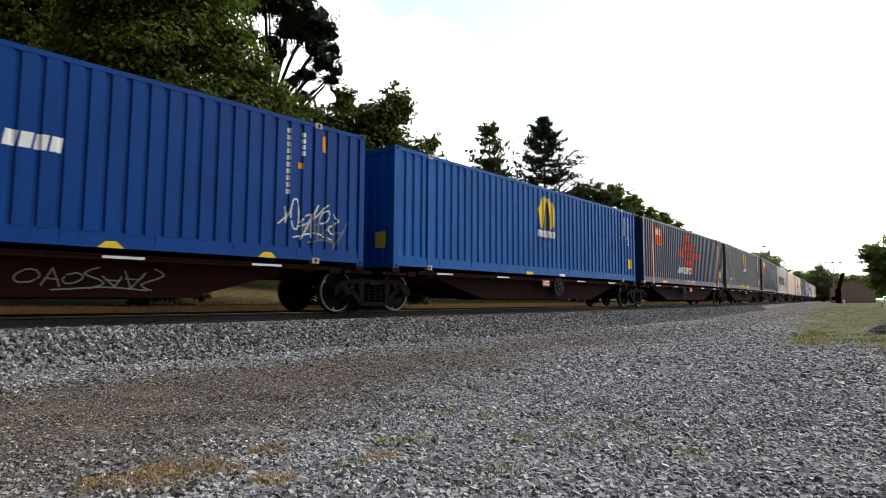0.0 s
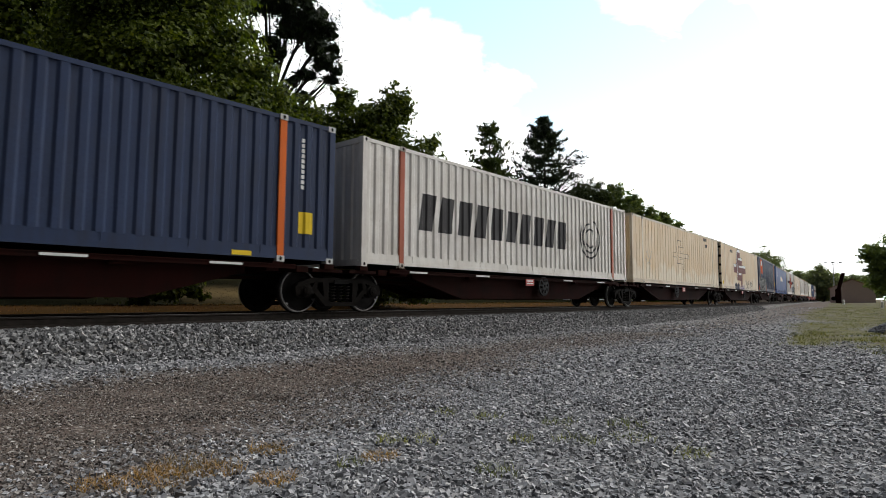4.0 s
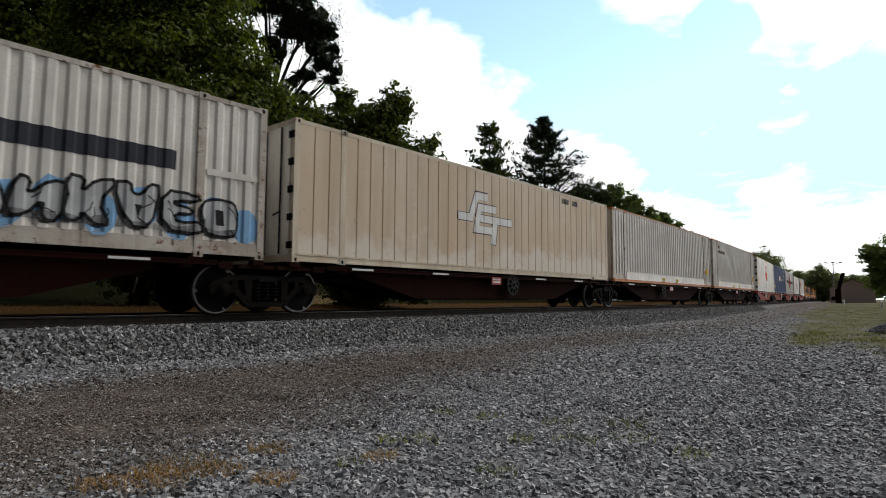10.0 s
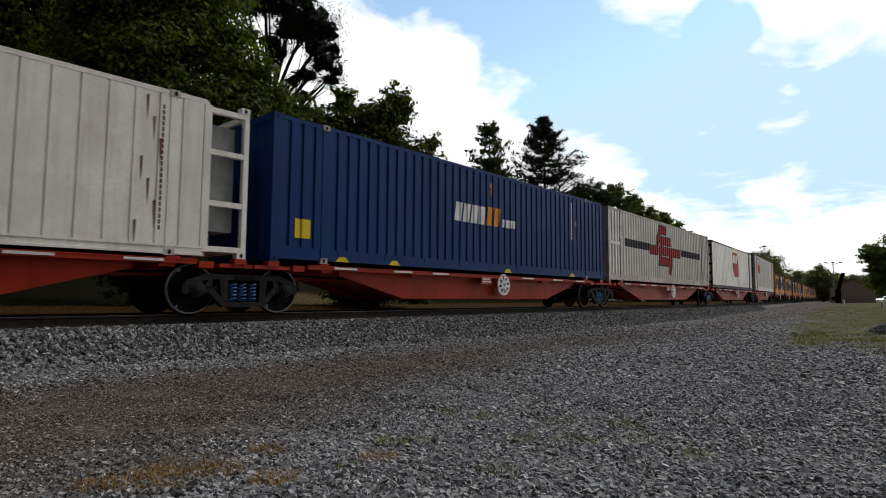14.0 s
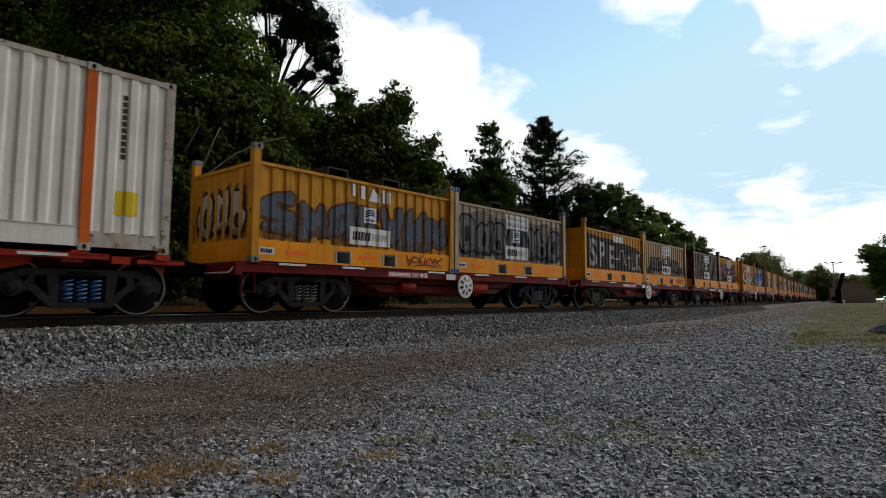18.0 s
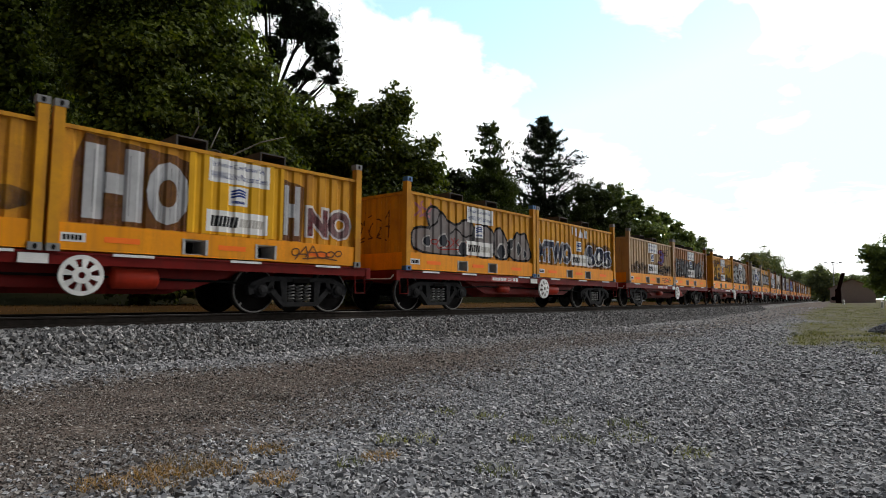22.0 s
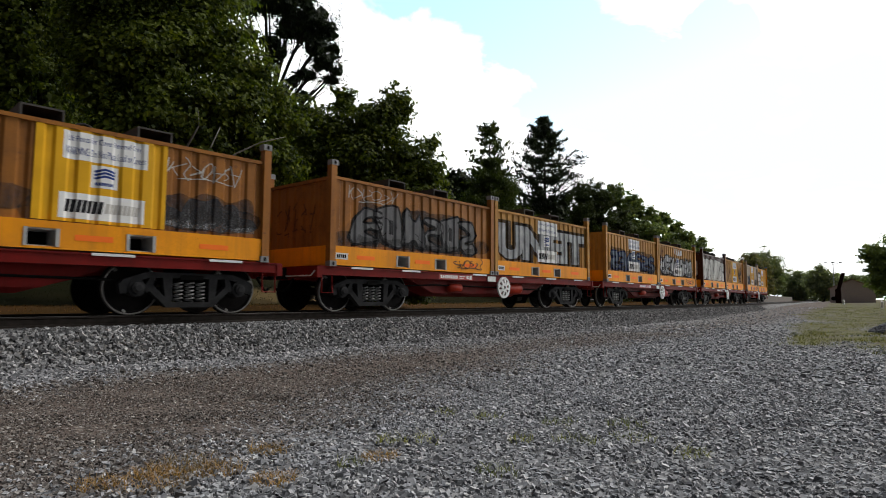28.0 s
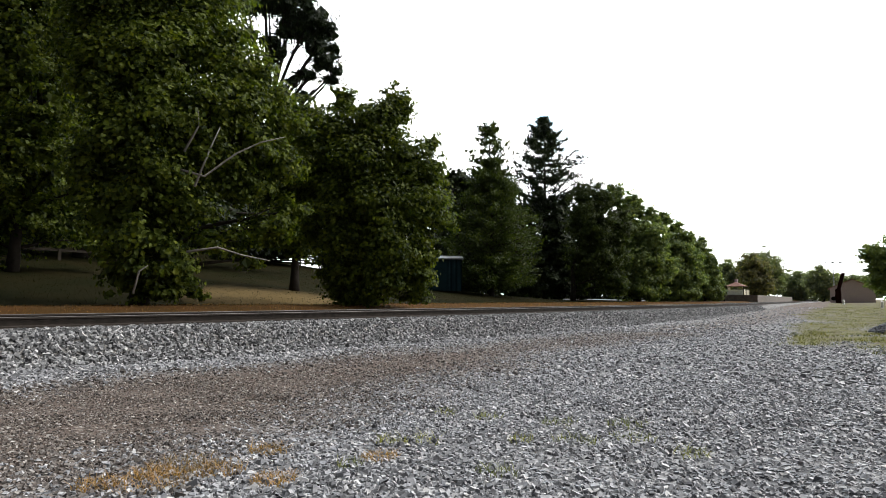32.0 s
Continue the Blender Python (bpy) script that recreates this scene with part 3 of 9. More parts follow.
def lay_gravel(name, pts, sizes, label, flat, seed):
    """Stones on the path carry its dust, the others are clean."""
    brown = np.array([dusty(x, y) * 1.15 > rng.random() for x, y, _ in pts])
    scatter_stones(name, pts[~brown], sizes[~brown], GREYS, "loose grey crushed gravel " + label, flat, seed)
    scatter_stones("dusty_gravel", pts[brown], sizes[brown], DUSTY, "dust-coated brown gravel " + label, flat, seed + 40)


p1, s1 = yard_stones(76000, 1.2, 7.0, 0.012, 0.038, 0.72)
lay_gravel("yard_gravel", p1, s1, "lying over the yard", 0.66, 5)
p2, s2 = yard_stones(48000, 7.0, 20.0, 0.026, 0.06, 1.1)
lay_gravel("distant_gravel", p2, s2, "farther over the yard", 0.6, 6)
p3, s3 = [], []
for x, y in sector(26000, 18.0, 60.0, power=1.5):
    if -9.0 < sideways(x, y) < -2.4 and weedy(x, y) < 0.3:
        p3.append((x, y, ground_z(x, y) + 0.004))
        s3.append(rng.uniform(0.05, 0.10))
scatter_stones("far_gravel", np.array(p3), np.array(s3), GREYS, "grey gravel beside the track far along the line", 0.5, 16)
GRIT = stones("brown grit and small stones", [(0.0, (0.062, 0.050, 0.043)), (0.5, (0.12, 0.098, 0.084)), (0.85, (0.20, 0.172, 0.15)), (1.0, (0.38, 0.36, 0.33))], 0.8)
p4, s4 = [], []
while len(p4) < 30000:
    x, y = 0.2 + 30 * rng.random() ** 2.2, rng.uniform(2.5, 9.0)
    if dusty(x, y) > rng.random() and rng.random() < 1.3 - x / 28:
        p4.append((x, y, ground_z(x, y) + 0.002))
        s4.append(0.009 + 0.022 * rng.random() ** 1.6)
scatter_stones("path_grit", np.array(p4), np.array(s4), GRIT, "brown grit and small stones on the dirt path", 0.6, 17)
bp, bs = [], []
for i in range(44000):
    s = -4 + 56 * rng.random() ** 1.45
    lat = rng.uniform(-2.75, -0.98)
    z = np.interp(lat, [-2.75, -2.55, -2.2, -1.75, -1.45, -0.9], [-0.62, -0.60, -0.52, -0.27, -0.205, -0.20])
    d = rng.uniform(0.034, 0.078)
    x, y, z = beside(s, lat, z + rng.uniform(0, 0.03))
    bp.append((x, y, z))
    bs.append(d)
BALLAST = stones("weathered ballast stone", [(0.0, (0.043, 0.043, 0.044)), (0.35, (0.120, 0.121, 0.124)), (0.75, (0.232, 0.234, 0.237)), (0.95, (0.361, 0.359, 0.357)), (1.0, (0.430, 0.426, 0.421))], 0.75)
scatter_stones("ballast_stones", np.array(bp), np.array(bs), BALLAST, "coarse grey ballast stones heaped along the track", 0.8, 8)


# ---- trees ----
BARK = plain("grey brown bark", (0.03, 0.025, 0.02), 0.9, 0, 0.3, 5, 0.5)
LEAF = {
    # wide lo to hi span: highlights and crown shade are put into these leaves
    "maple": foliage("broad green leaves", (0.013, 0.026, 0.005), (0.096, 0.126, 0.019), 0.42, 0.14),
    "dark": foliage("dark evergreen leaves", (0.010, 0.018, 0.008), (0.028, 0.042, 0.016), 0.2),
    "pine": foliage("dark pine needles", (0.008, 0.016, 0.009), (0.024, 0.038, 0.018), 0.15),
    "olive": foliage("fine olive needles", (0.022, 0.036, 0.009), (0.055, 0.078, 0.022), 0.3),
    "light": foliage("fresh green leaves", (0.085, 0.125, 0.05), (0.18, 0.235, 0.09), 0.4),
    # distance haze is put into this leaf colour, paler and greyer than near trees
    "hazy": foliage("far green leaves paled for haze", (0.11, 0.135, 0.10), (0.20, 0.235, 0.17), 0.5),
    "brown": foliage("brownish leaves", (0.09, 0.095, 0.055), (0.17, 0.165, 0.10), 0.5),
}


def crown_mesh(name, lobes, leaf, count, mat, seed, flat=1.0, clump=26, spray=0.42, hollow=0.55, slim=0.42):
    """Leaves in clumps over a set of lobes (x, y, z, rx, rz), uneven and with gaps; the leaves of a clump face out and up."""
    g = np.random.default_rng(seed)
    lobes = np.array(lobes, float)
    weight = lobes[:, 3] ** 1.6 * lobes[:, 4] ** 0.8
    n_cl = max(8, count // clump)
    pick = g.choice(len(lobes), n_cl, p=weight / weight.sum())
    d = g.normal(size=(n_cl, 3))
    d /= np.linalg.norm(d, axis=1)[:, None]
    r = hollow + (1.08 - hollow) * g.random(n_cl) ** 0.6
    rough = 1 + 0.3 * np.array([noise.noise(v * 2.3 + Vector((11.0 * float(k), 0, 0))) for v, k in zip([Vector(q) for q in d], pick)])
    c = lobes[pick, :3] + d * (r * rough)[:, None] * np.stack([lobes[pick, 3], lobes[pick, 3], lobes[pick, 4]], 1)
    size = np.clip(lobes[pick, 3] * spray, leaf * 1.5, 1.4)
    k = clump
    m = n_cl * k
    off = g.normal(size=(m, 3)) * np.array([0.5, 0.5, 0.34 * flat])
    # a clump is a dome: full above, open below
    off[:, 2] = np.where(off[:, 2] < 0, off[:, 2] * 0.55, off[:, 2])
    centre = np.repeat(c, k, 0) + off * np.repeat(size, k)[:, None]
    n = off * 1.3 + np.repeat(d, k, 0) * 0.55 + np.array([0, 0, 0.55]) + g.normal(size=(m, 3)) * 0.38
    n /= np.linalg.norm(n, axis=1)[:, None] + 1e-9
    ax = g.normal(size=(m, 3)) + off * 0.8 + np.array([0, 0, -0.5])
    side = np.cross(ax, n)
    side /= np.linalg.norm(side, axis=1)[:, None] + 1e-9
    ax = np.cross(n, side)
    L = leaf * g.uniform(0.6, 1.35, m)[:, None]
    W = L * slim
    # larger leaves fill the inside
    deep = g.random(m) < 0.2
    pull = np.repeat(lobes[pick, :3], k, 0)
    centre = np.where(deep[:, None], pull + (centre - pull) * 0.5, centre)
    L = np.where(deep[:, None], L * 2.2, L)
    W = np.where(deep[:, None], L * 0.45, W)
    fold = n * L * 0.12
    v = np.stack([centre - ax * L * 0.5, centre + side * W + fold, centre + ax * L * 0.5, centre - side * W + fold], 1).reshape(-1, 3)
    f = np.arange(m * 4).reshape(-1, 4)
    return raw_mesh(name, v, f, mat)


def tree(label, category, base, lobes, leaf, count, mat, seed, trunk=0.22, clump=48, spray=0.30, hollow=0.4, flat=1.0, limbs=True, bark=None, slim=0.42):
    ob = tagged(new(category.replace(" ", "_")), label, category, "trees beyond the track")
    bx, by = base
    bz = ground_z(bx, by) - 0.05
    ob.matrix_basis = Matrix.Translation((bx, by, bz))
    lob = [(x - bx, y - by, z - bz, rx, rz) for x, y, z, rx, rz in lobes]
    g = random.Random(seed)
    top = max(lob, key=lambda q: q[2])
    hub = Vector((top[0] * 0.5, top[1] * 0.5, top[2] * 0.62))
    sh = Shape()
    mid = Vector((g.uniform(-0.15, 0.15), g.uniform(-0.15, 0.15), hub.z * 0.5))
    sh.tube([(0, 0, 0), (mid.x * 0.3, mid.y * 0.3, hub.z * 0.12), mid, hub, Vector(top[:3])], trunk * 1.25, 9, trunk * 0.18)
    part("trunk", sh, bark or BARK, ob, smooth=True)
    if limbs:
        for q in lob:
            lm = Shape()
            end = Vector(q[:3])
            f = max(0.12, min(0.85, (end.z / max(1.0, hub.z)) * 0.62))
            st = mid * (f * 2) if f < 0.5 else mid.lerp(hub, f * 2 - 1)
            bend = st.lerp(end, 0.5) + Vector((g.uniform(-0.2, 0.2), g.uniform(-0.2, 0.2), 0.15 * q[3]))
            lm.tube([st, bend, end], trunk * 0.38, 6, trunk * 0.12)
            for _ in range(3):
                t = bend.lerp(end, g.random())
                tip = end + Vector((g.uniform(-1, 1) * q[3], g.uniform(-1, 1) * q[3], g.uniform(-0.8, 1) * q[4])) * 0.8
                lm.tube([t, t.lerp(tip, 0.5) + Vector((0, 0, 0.1)), tip], trunk * 0.14, 5, trunk * 0.04)
            part("limb", lm, bark or BARK, ob, smooth=True)
    part("crown", crown_mesh("crown", lob, leaf, count, mat, seed, flat, clump, spray, hollow, slim), None, ob)
    return ob


def conifer(label, category, base, height, low, reach, whorls, arms, clumps, needles, length, mat, seed, rise=0.25, thick=0.2, fat=0.26, slim=0.12):
    """A tree of branches in whorls, each set with sprays of needles; reach gives the branch length by height (0 to 1)."""
    ob = tagged(new(category.replace(" ", "_")), label, category, "trees beyond the track")
    bx, by = base
    ob.matrix_basis = Matrix.Translation((bx, by, ground_z(bx, by) - 0.05))
    g, rg = random.Random(seed), np.random.default_rng(seed)
    part("trunk", Shape().tube([(0, 0, 0), (0.1, 0.05, height * 0.4), (0.02, -0.06, height * 0.75), (0, 0, height)], thick, 8, 0.03), BARK, ob, smooth=True)
    mids = []
    for k in range(whorls):
        u = (k + g.uniform(-0.3, 0.3)) / (whorls - 1)
        z = low + (height - low) * max(0.0, min(0.985, u))
        tier = Shape()
        for a in range(arms):
            az = 2 * math.pi * (a + g.random()) / arms
            r = float(np.interp(u, [q[0] for q in reach], [q[1] for q in reach])) * g.uniform(0.6, 1.15)
            tip = Vector((math.cos(az) * r, math.sin(az) * r, z + r * rise * g.uniform(0.5, 1.6)))
            mid = Vector((tip.x * 0.55, tip.y * 0.55, z + r * rise * 0.15))
            tier.tube([(0, 0, z), mid, tip], 0.05, 5, 0.012)
            for c in range(clumps):
                f = 0.2 + 0.85 * (c + g.random()) / clumps
                q = Vector((0, 0, z)).lerp(mid, f / 0.55) if f < 0.55 else mid.lerp(tip, (f - 0.55) / 0.45)
                mids.append((q.x, q.y, q.z, fat * (0.6 + 0.5 * r / 3.0) * (1.15 - 0.5 * f)))
        part("limb", tier, BARK, ob, smooth=True)
    mids = np.repeat(np.array(mids), needles, 0)
    m = len(mids)
    c = mids[:, :3] + rg.normal(size=(m, 3)) * mids[:, 3:] * np.array([1, 1, 0.55])
    ax = rg.normal(size=(m, 3)) + c * np.array([0.35, 0.35, 0]) + np.array([0, 0, 0.5])
    ax /= np.linalg.norm(ax, axis=1)[:, None]
    side = np.cross(ax, rg.normal(size=(m, 3)))
    side /= np.linalg.norm(side, axis=1)[:, None] + 1e-9
    L = length * rg.uniform(0.6, 1.3, m)[:, None]
    v = np.stack([c - ax * L * 0.5, c + side * L * slim, c + ax * L * 0.5, c - side * L * slim], 1).reshape(-1, 3)
    part("crown", raw_mesh("crown", v, np.arange(m * 4).reshape(-1, 4), mat), None, ob)
    return ob


tree("broad-leaved tree with dark green crown over the lawn", "tree", (5.3, 26.5), [(5.2, 25.5, 10.5, 2.03, 1.90), (4.7, 25.6, 8.4, 1.85, 1.58), (5.7, 24.8, 7.2, 1.28, 1.54), (5.2, 25.5, 5.7, 1.80, 1.42), (6.1, 25.3, 5.0, 1.28, 1.15), (4.8, 25.6, 4.2, 1.28, 1.02), (6.5, 25.2, 9.7, 1.21, 1.61), (5.1, 25.5, 12.6, 2.51, 1.67), (3.5, 26.8, 9.8, 2.50, 3.33), (3.7, 26.7, 5.7, 2.14, 2.14), (6.8, 25.6, 13.0, 1.71, 1.71), (6.4, 26.2, 6.3, 1.61, 1.61), (7.2, 26.0, 4.4, 1.06, 0.93), (5.4, 27.0, 3.3, 2.01, 1.13), (7.1, 27.1, 3.5, 1.64, 1.09), (8.1, 27.3, 2.6, 1.11, 0.67), (4.6, 27.6, 2.1, 1.63, 1.09)],
     0.15, 40000, LEAF["maple"], 20, 0.2)
large_tree = tree("large broad-leaved tree with pale limbs, leaves down to the ground", "tree", (6.8, 18.3), [(6.2, 18.5, 8.7, 1.55, 1.34), (7.5, 18.0, 9.3, 1.56, 1.25), (8.0, 17.0, 7.9, 1.28, 1.08), (6.7, 17.1, 7.1, 1.33, 1.14), (5.6, 17.7, 6.6, 1.24, 1.14), (8.8, 16.4, 7.2, 0.96, 0.81), (9.5, 16.2, 6.5, 0.81, 0.69), (8.2, 16.2, 6.0, 1.11, 0.89), (6.9, 16.6, 5.4, 1.27, 1.00), (5.8, 17.3, 4.9, 1.18, 1.00), (5.4, 18.0, 3.8, 0.84, 0.84), (10.2, 16.0, 5.9, 0.69, 0.58), (9.1, 16.2, 5.1, 0.93, 0.75), (7.9, 16.5, 4.2, 1.09, 0.87), (6.4, 16.8, 3.7, 1.15, 0.92), (5.7, 17.5, 2.7, 0.90, 0.81), (7.4, 16.8, 2.9, 0.99, 0.76), (9.0, 16.5, 3.7, 0.89, 0.67), (10.2, 16.3, 4.6, 0.86, 0.65), (9.7, 16.3, 2.5, 0.84, 0.56), (8.5, 16.8, 1.9, 0.82, 0.51), (6.3, 17.1, 2.0, 1.06, 0.80), (6.0, 17.4, 1.0, 0.75, 0.68), (7.1, 17.0, 1.2, 0.89, 0.80), (6.8, 17.3, 0.5, 0.72, 0.36), (7.6, 17.0, 0.6, 0.54, 0.40), (10.5, 16.1, 3.1, 0.56, 0.41), (9.3, 16.6, 1.5, 0.59, 0.30), (5.7, 19.2, 8.2, 1.25, 1.25), (6.7, 18.8, 10.7, 2.62, 1.53), (8.6, 18.1, 10.7, 1.31, 1.09)],
     0.135, 80000, LEAF["maple"], 21, 0.24, hollow=0.5, clump=36, spray=0.36)
PALE_BARK = plain("pale grey bark", (0.24, 0.22, 0.19), 0.85, 0, 0.25, 8, 0.4)
for path in ([(6.67, 15.64, 3.72), (7.24, 15.38, 3.59), (7.95, 15.03, 4.30), (8.52, 14.71, 4.68), (9.08, 14.37, 4.89)],
             [(6.76, 15.60, 4.23), (7.07, 15.46, 4.99), (7.02, 15.48, 5.49)],
             [(7.03, 15.48, 3.29), (7.35, 15.33, 4.39), (7.56, 15.23, 5.01)],
             [(6.99, 15.72, 1.52), (7.69, 15.38, 1.67), (8.29, 15.07, 1.47), (8.92, 14.71, 1.34)],
             [(5.88, 16.27, 0.38), (5.99, 16.23, 0.97), (6.18, 16.16, 1.13)]):
    limb = Shape().tube([Vector(q) - large_tree.matrix_basis.translation for q in path], 0.035, 6, 0.012)
    part("bare_limb", limb, PALE_BARK, large_tree, "pale bare limb", True)
tree("bushy broad-leaved tree reaching down to the dry grass", "tree", (14.4, 16.6), [(15.0, 16.1, 7.6, 0.67, 0.81), (14.4, 16.6, 6.7, 1.07, 1.00), (13.8, 17.7, 7.8, 0.55, 0.64), (13.2, 17.8, 6.7, 0.94, 0.81), (12.8, 18.9, 7.1, 0.78, 0.83), (12.7, 18.0, 5.4, 1.01, 0.92), (13.6, 16.7, 5.3, 1.11, 0.96), (15.1, 15.8, 5.5, 1.04, 0.91), (16.0, 15.1, 6.2, 0.35, 0.40), (15.8, 15.1, 5.0, 0.69, 0.65), (13.1, 17.4, 3.8, 1.03, 0.94), (14.1, 16.0, 3.7, 1.15, 1.00), (15.4, 15.1, 3.6, 1.06, 0.85), (16.1, 14.7, 3.3, 0.51, 0.60), (13.4, 17.0, 2.3, 0.97, 0.88), (14.4, 15.7, 2.1, 1.12, 0.91), (15.5, 15.0, 2.1, 0.55, 0.80), (13.3, 17.2, 1.1, 0.76, 0.72), (14.3, 16.1, 1.0, 1.09, 0.79), (15.4, 15.3, 1.0, 0.67, 0.80), (13.8, 16.9, 0.3, 0.89, 0.30), (15.4, 15.4, 0.4, 0.51, 0.34), (12.7, 18.7, 4.3, 0.67, 0.76), (12.9, 18.5, 2.8, 0.53, 0.66)],
     0.135, 62000, LEAF["maple"], 22, 0.2, hollow=0.5, clump=30, spray=0.36)
tree("broad-leaved tree between two larger ones", "tree", (14.9, 22.5), [(14.7, 22.6, 7.4, 1.08, 1.35), (15.0, 22.4, 5.3, 1.20, 1.33), (14.4, 22.8, 3.5, 1.32, 1.06), (15.3, 22.3, 2.8, 0.95, 0.79), (14.0, 23.1, 5.3, 1.07, 1.07)],
     0.15, 18000, LEAF["maple"], 23, 0.2, hollow=0.4)
tree("dense dark woods behind the lawn", "tree", (20.1, 48.0), [(7.8, 51.4, 9.0, 4.68, 6.56), (11.5, 50.7, 8.3, 4.54, 5.55), (15.3, 49.7, 10.0, 4.77, 6.56), (19.3, 48.3, 9.6, 4.99, 6.05), (23.6, 46.3, 9.5, 5.18, 5.55), (27.1, 44.4, 9.8, 4.84, 6.05), (30.3, 42.3, 8.5, 4.44, 4.54), (33.4, 39.9, 8.7, 4.5, 4.54), (36.3, 37.2, 8.2, 4.03, 4.54), (11.5, 50.7, 14.6, 4.54, 5.55), (18.2, 48.7, 17.3, 5.38, 6.05), (23.2, 46.5, 14.3, 4.23, 4.54), (7.8, 51.4, 3.7, 3.9, 2.02), (12.2, 50.5, 4.0, 4.17, 1.82), (16.4, 49.4, 4.0, 3.95, 1.82), (20.9, 47.6, 3.9, 4.14, 1.72), (24.8, 45.7, 4.3, 3.33, 1.72), (28.7, 43.4, 4.9, 3.42, 1.11), (32.6, 40.5, 4.1, 3.49, 1.82), (36.3, 37.2, 3.7, 3.52, 2.32)],
     0.45, 40000, LEAF["dark"], 24, 0.3, hollow=0.35)
tree("dark dense evergreen tree behind the lawn", "tree", (9.9, 34.6), [(10.1, 34.6, 12.8, 4.46, 4.89), (7.5, 35.2, 5.8, 3.96, 2.44), (11.8, 34.0, 6.3, 3.68, 2.44), (15.2, 32.6, 4.3, 2.9, 1.75), (18.8, 30.7, 5.2, 3.02, 2.1), (5.4, 35.6, 4.2, 3.24, 2.44)],
     0.32, 15000, LEAF["dark"], 25, 0.4)
tree("tall umbrella-shaped pine with bare dark limbs", "umbrella pine", (30.9, 51.4), [(34.0, 49.4, 29.5, 2.44, 1.54), (35.2, 48.6, 27.8, 1.86, 1.53), (35.9, 48.1, 25.8, 1.19, 1.33), (36.1, 47.9, 23.8, 0.91, 1.05), (33.7, 50.2, 28.1, 2.25, 1.62), (32.8, 51.4, 29.1, 1.90, 1.29), (34.1, 48.7, 25.9, 1.55, 1.23), (35.0, 48.7, 24.5, 1.55, 0.88), (33.7, 49.6, 23.1, 1.45, 0.70), (32.6, 50.3, 22.2, 1.26, 0.70), (31.7, 50.9, 21.5, 1.07, 0.69), (35.7, 48.3, 22.9, 1.09, 0.62), (28.5, 52.8, 29.5, 2.25, 1.09), (30.3, 51.8, 30.2, 2.45, 1.09), (31.7, 50.9, 30.2, 1.70, 1.09), (28.7, 52.7, 26.5, 1.48, 1.06), (30.0, 50.8, 25.7, 1.62, 0.87), (31.1, 50.7, 24.8, 1.45, 0.87), (31.8, 50.9, 27.2, 1.39, 0.90), (33.2, 50.0, 20.9, 1.42, 0.69), (32.3, 50.6, 20.1, 1.07, 0.85), (27.4, 53.4, 31.7, 4.76, 2.39), (30.0, 52.0, 32.3, 4.78, 2.21), (33.2, 50.6, 31.6, 2.31, 1.30), (30.7, 51.6, 24.6, 1.09, 0.70)],
     0.34, 24000, LEAF["pine"], 26, 0.5, spray=0.6, clump=24, flat=0.8, hollow=0.25, slim=0.16)
tree("dark evergreen tree with dense foliage", "tree", (35.0, 29.8), [(34.5, 30.4, 9.6, 1.55, 1.18), (35.6, 29.2, 9.0, 1.82, 1.36), (34.8, 30.0, 6.9, 1.80, 1.80), (36.3, 28.3, 6.5, 2.03, 1.80), (34.6, 30.4, 4.2, 1.79, 1.79), (36.0, 28.6, 3.3, 2.24, 1.79), (37.9, 27.0, 5.2, 1.81, 1.81), (35.1, 29.7, 1.5, 1.79, 1.12)],
     0.3, 12000, LEAF["dark"], 28, 0.25)
tree("dark evergreen tree under the pine", "tree", (42.8, 25.9), [(42.8, 25.8, 6.4, 1.37, 1.95), (43.6, 25.5, 8.4, 0.99, 1.19), (42.2, 26.8, 4.0, 1.46, 1.95), (43.3, 25.0, 4.0, 1.46, 1.95), (42.7, 26.1, 1.4, 1.94, 1.26), (41.4, 28.0, 2.6, 1.94, 1.75), (44.7, 24.5, 2.2, 1.78, 1.68)],
     0.3, 15000, LEAF["dark"], 31, 0.25)
tree("rounded olive-green tree with a pale leaning trunk", "tree", (38.7, 22.0), [(39.7, 21.2, 7.9, 1.33, 1.24), (40.3, 20.0, 7.8, 1.06, 1.15), (40.7, 19.2, 6.1, 0.88, 1.50), (39.4, 20.6, 5.7, 1.74, 1.74), (39.3, 22.0, 6.2, 0.88, 1.32), (40.5, 19.6, 4.0, 1.14, 1.49), (39.3, 20.9, 3.4, 1.73, 1.47), (40.3, 20.0, 1.9, 1.14, 1.31), (39.4, 21.7, 1.5, 0.79, 0.96), (40.6, 19.3, 1.3, 0.70, 0.96)],
     0.17, 34000, LEAF["olive"], 32, 0.2, hollow=0.6, spray=0.25, slim=0.3)
tree("leafy fresh green tree along the line", "tree", (50.4, 22.1), [(50.5, 24.1, 10.0, 0.77, 0.99), (50.5, 22.9, 8.9, 1.09, 1.20), (50.6, 21.5, 7.6, 1.18, 1.18), (49.7, 22.4, 6.3, 1.60, 1.70), (50.3, 20.9, 5.5, 1.49, 1.59), (49.4, 21.8, 3.5, 1.78, 1.78), (50.6, 20.3, 3.3, 1.38, 1.69), (49.0, 22.7, 1.8, 1.47, 1.57), (49.7, 21.0, 1.4, 1.78, 1.36), (51.1, 22.9, 9.6, 0.28, 0.50), (51.4, 22.2, 9.3, 0.22, 0.66)],
     0.24, 24000, LEAF["light"], 33, 0.2, hollow=0.6)
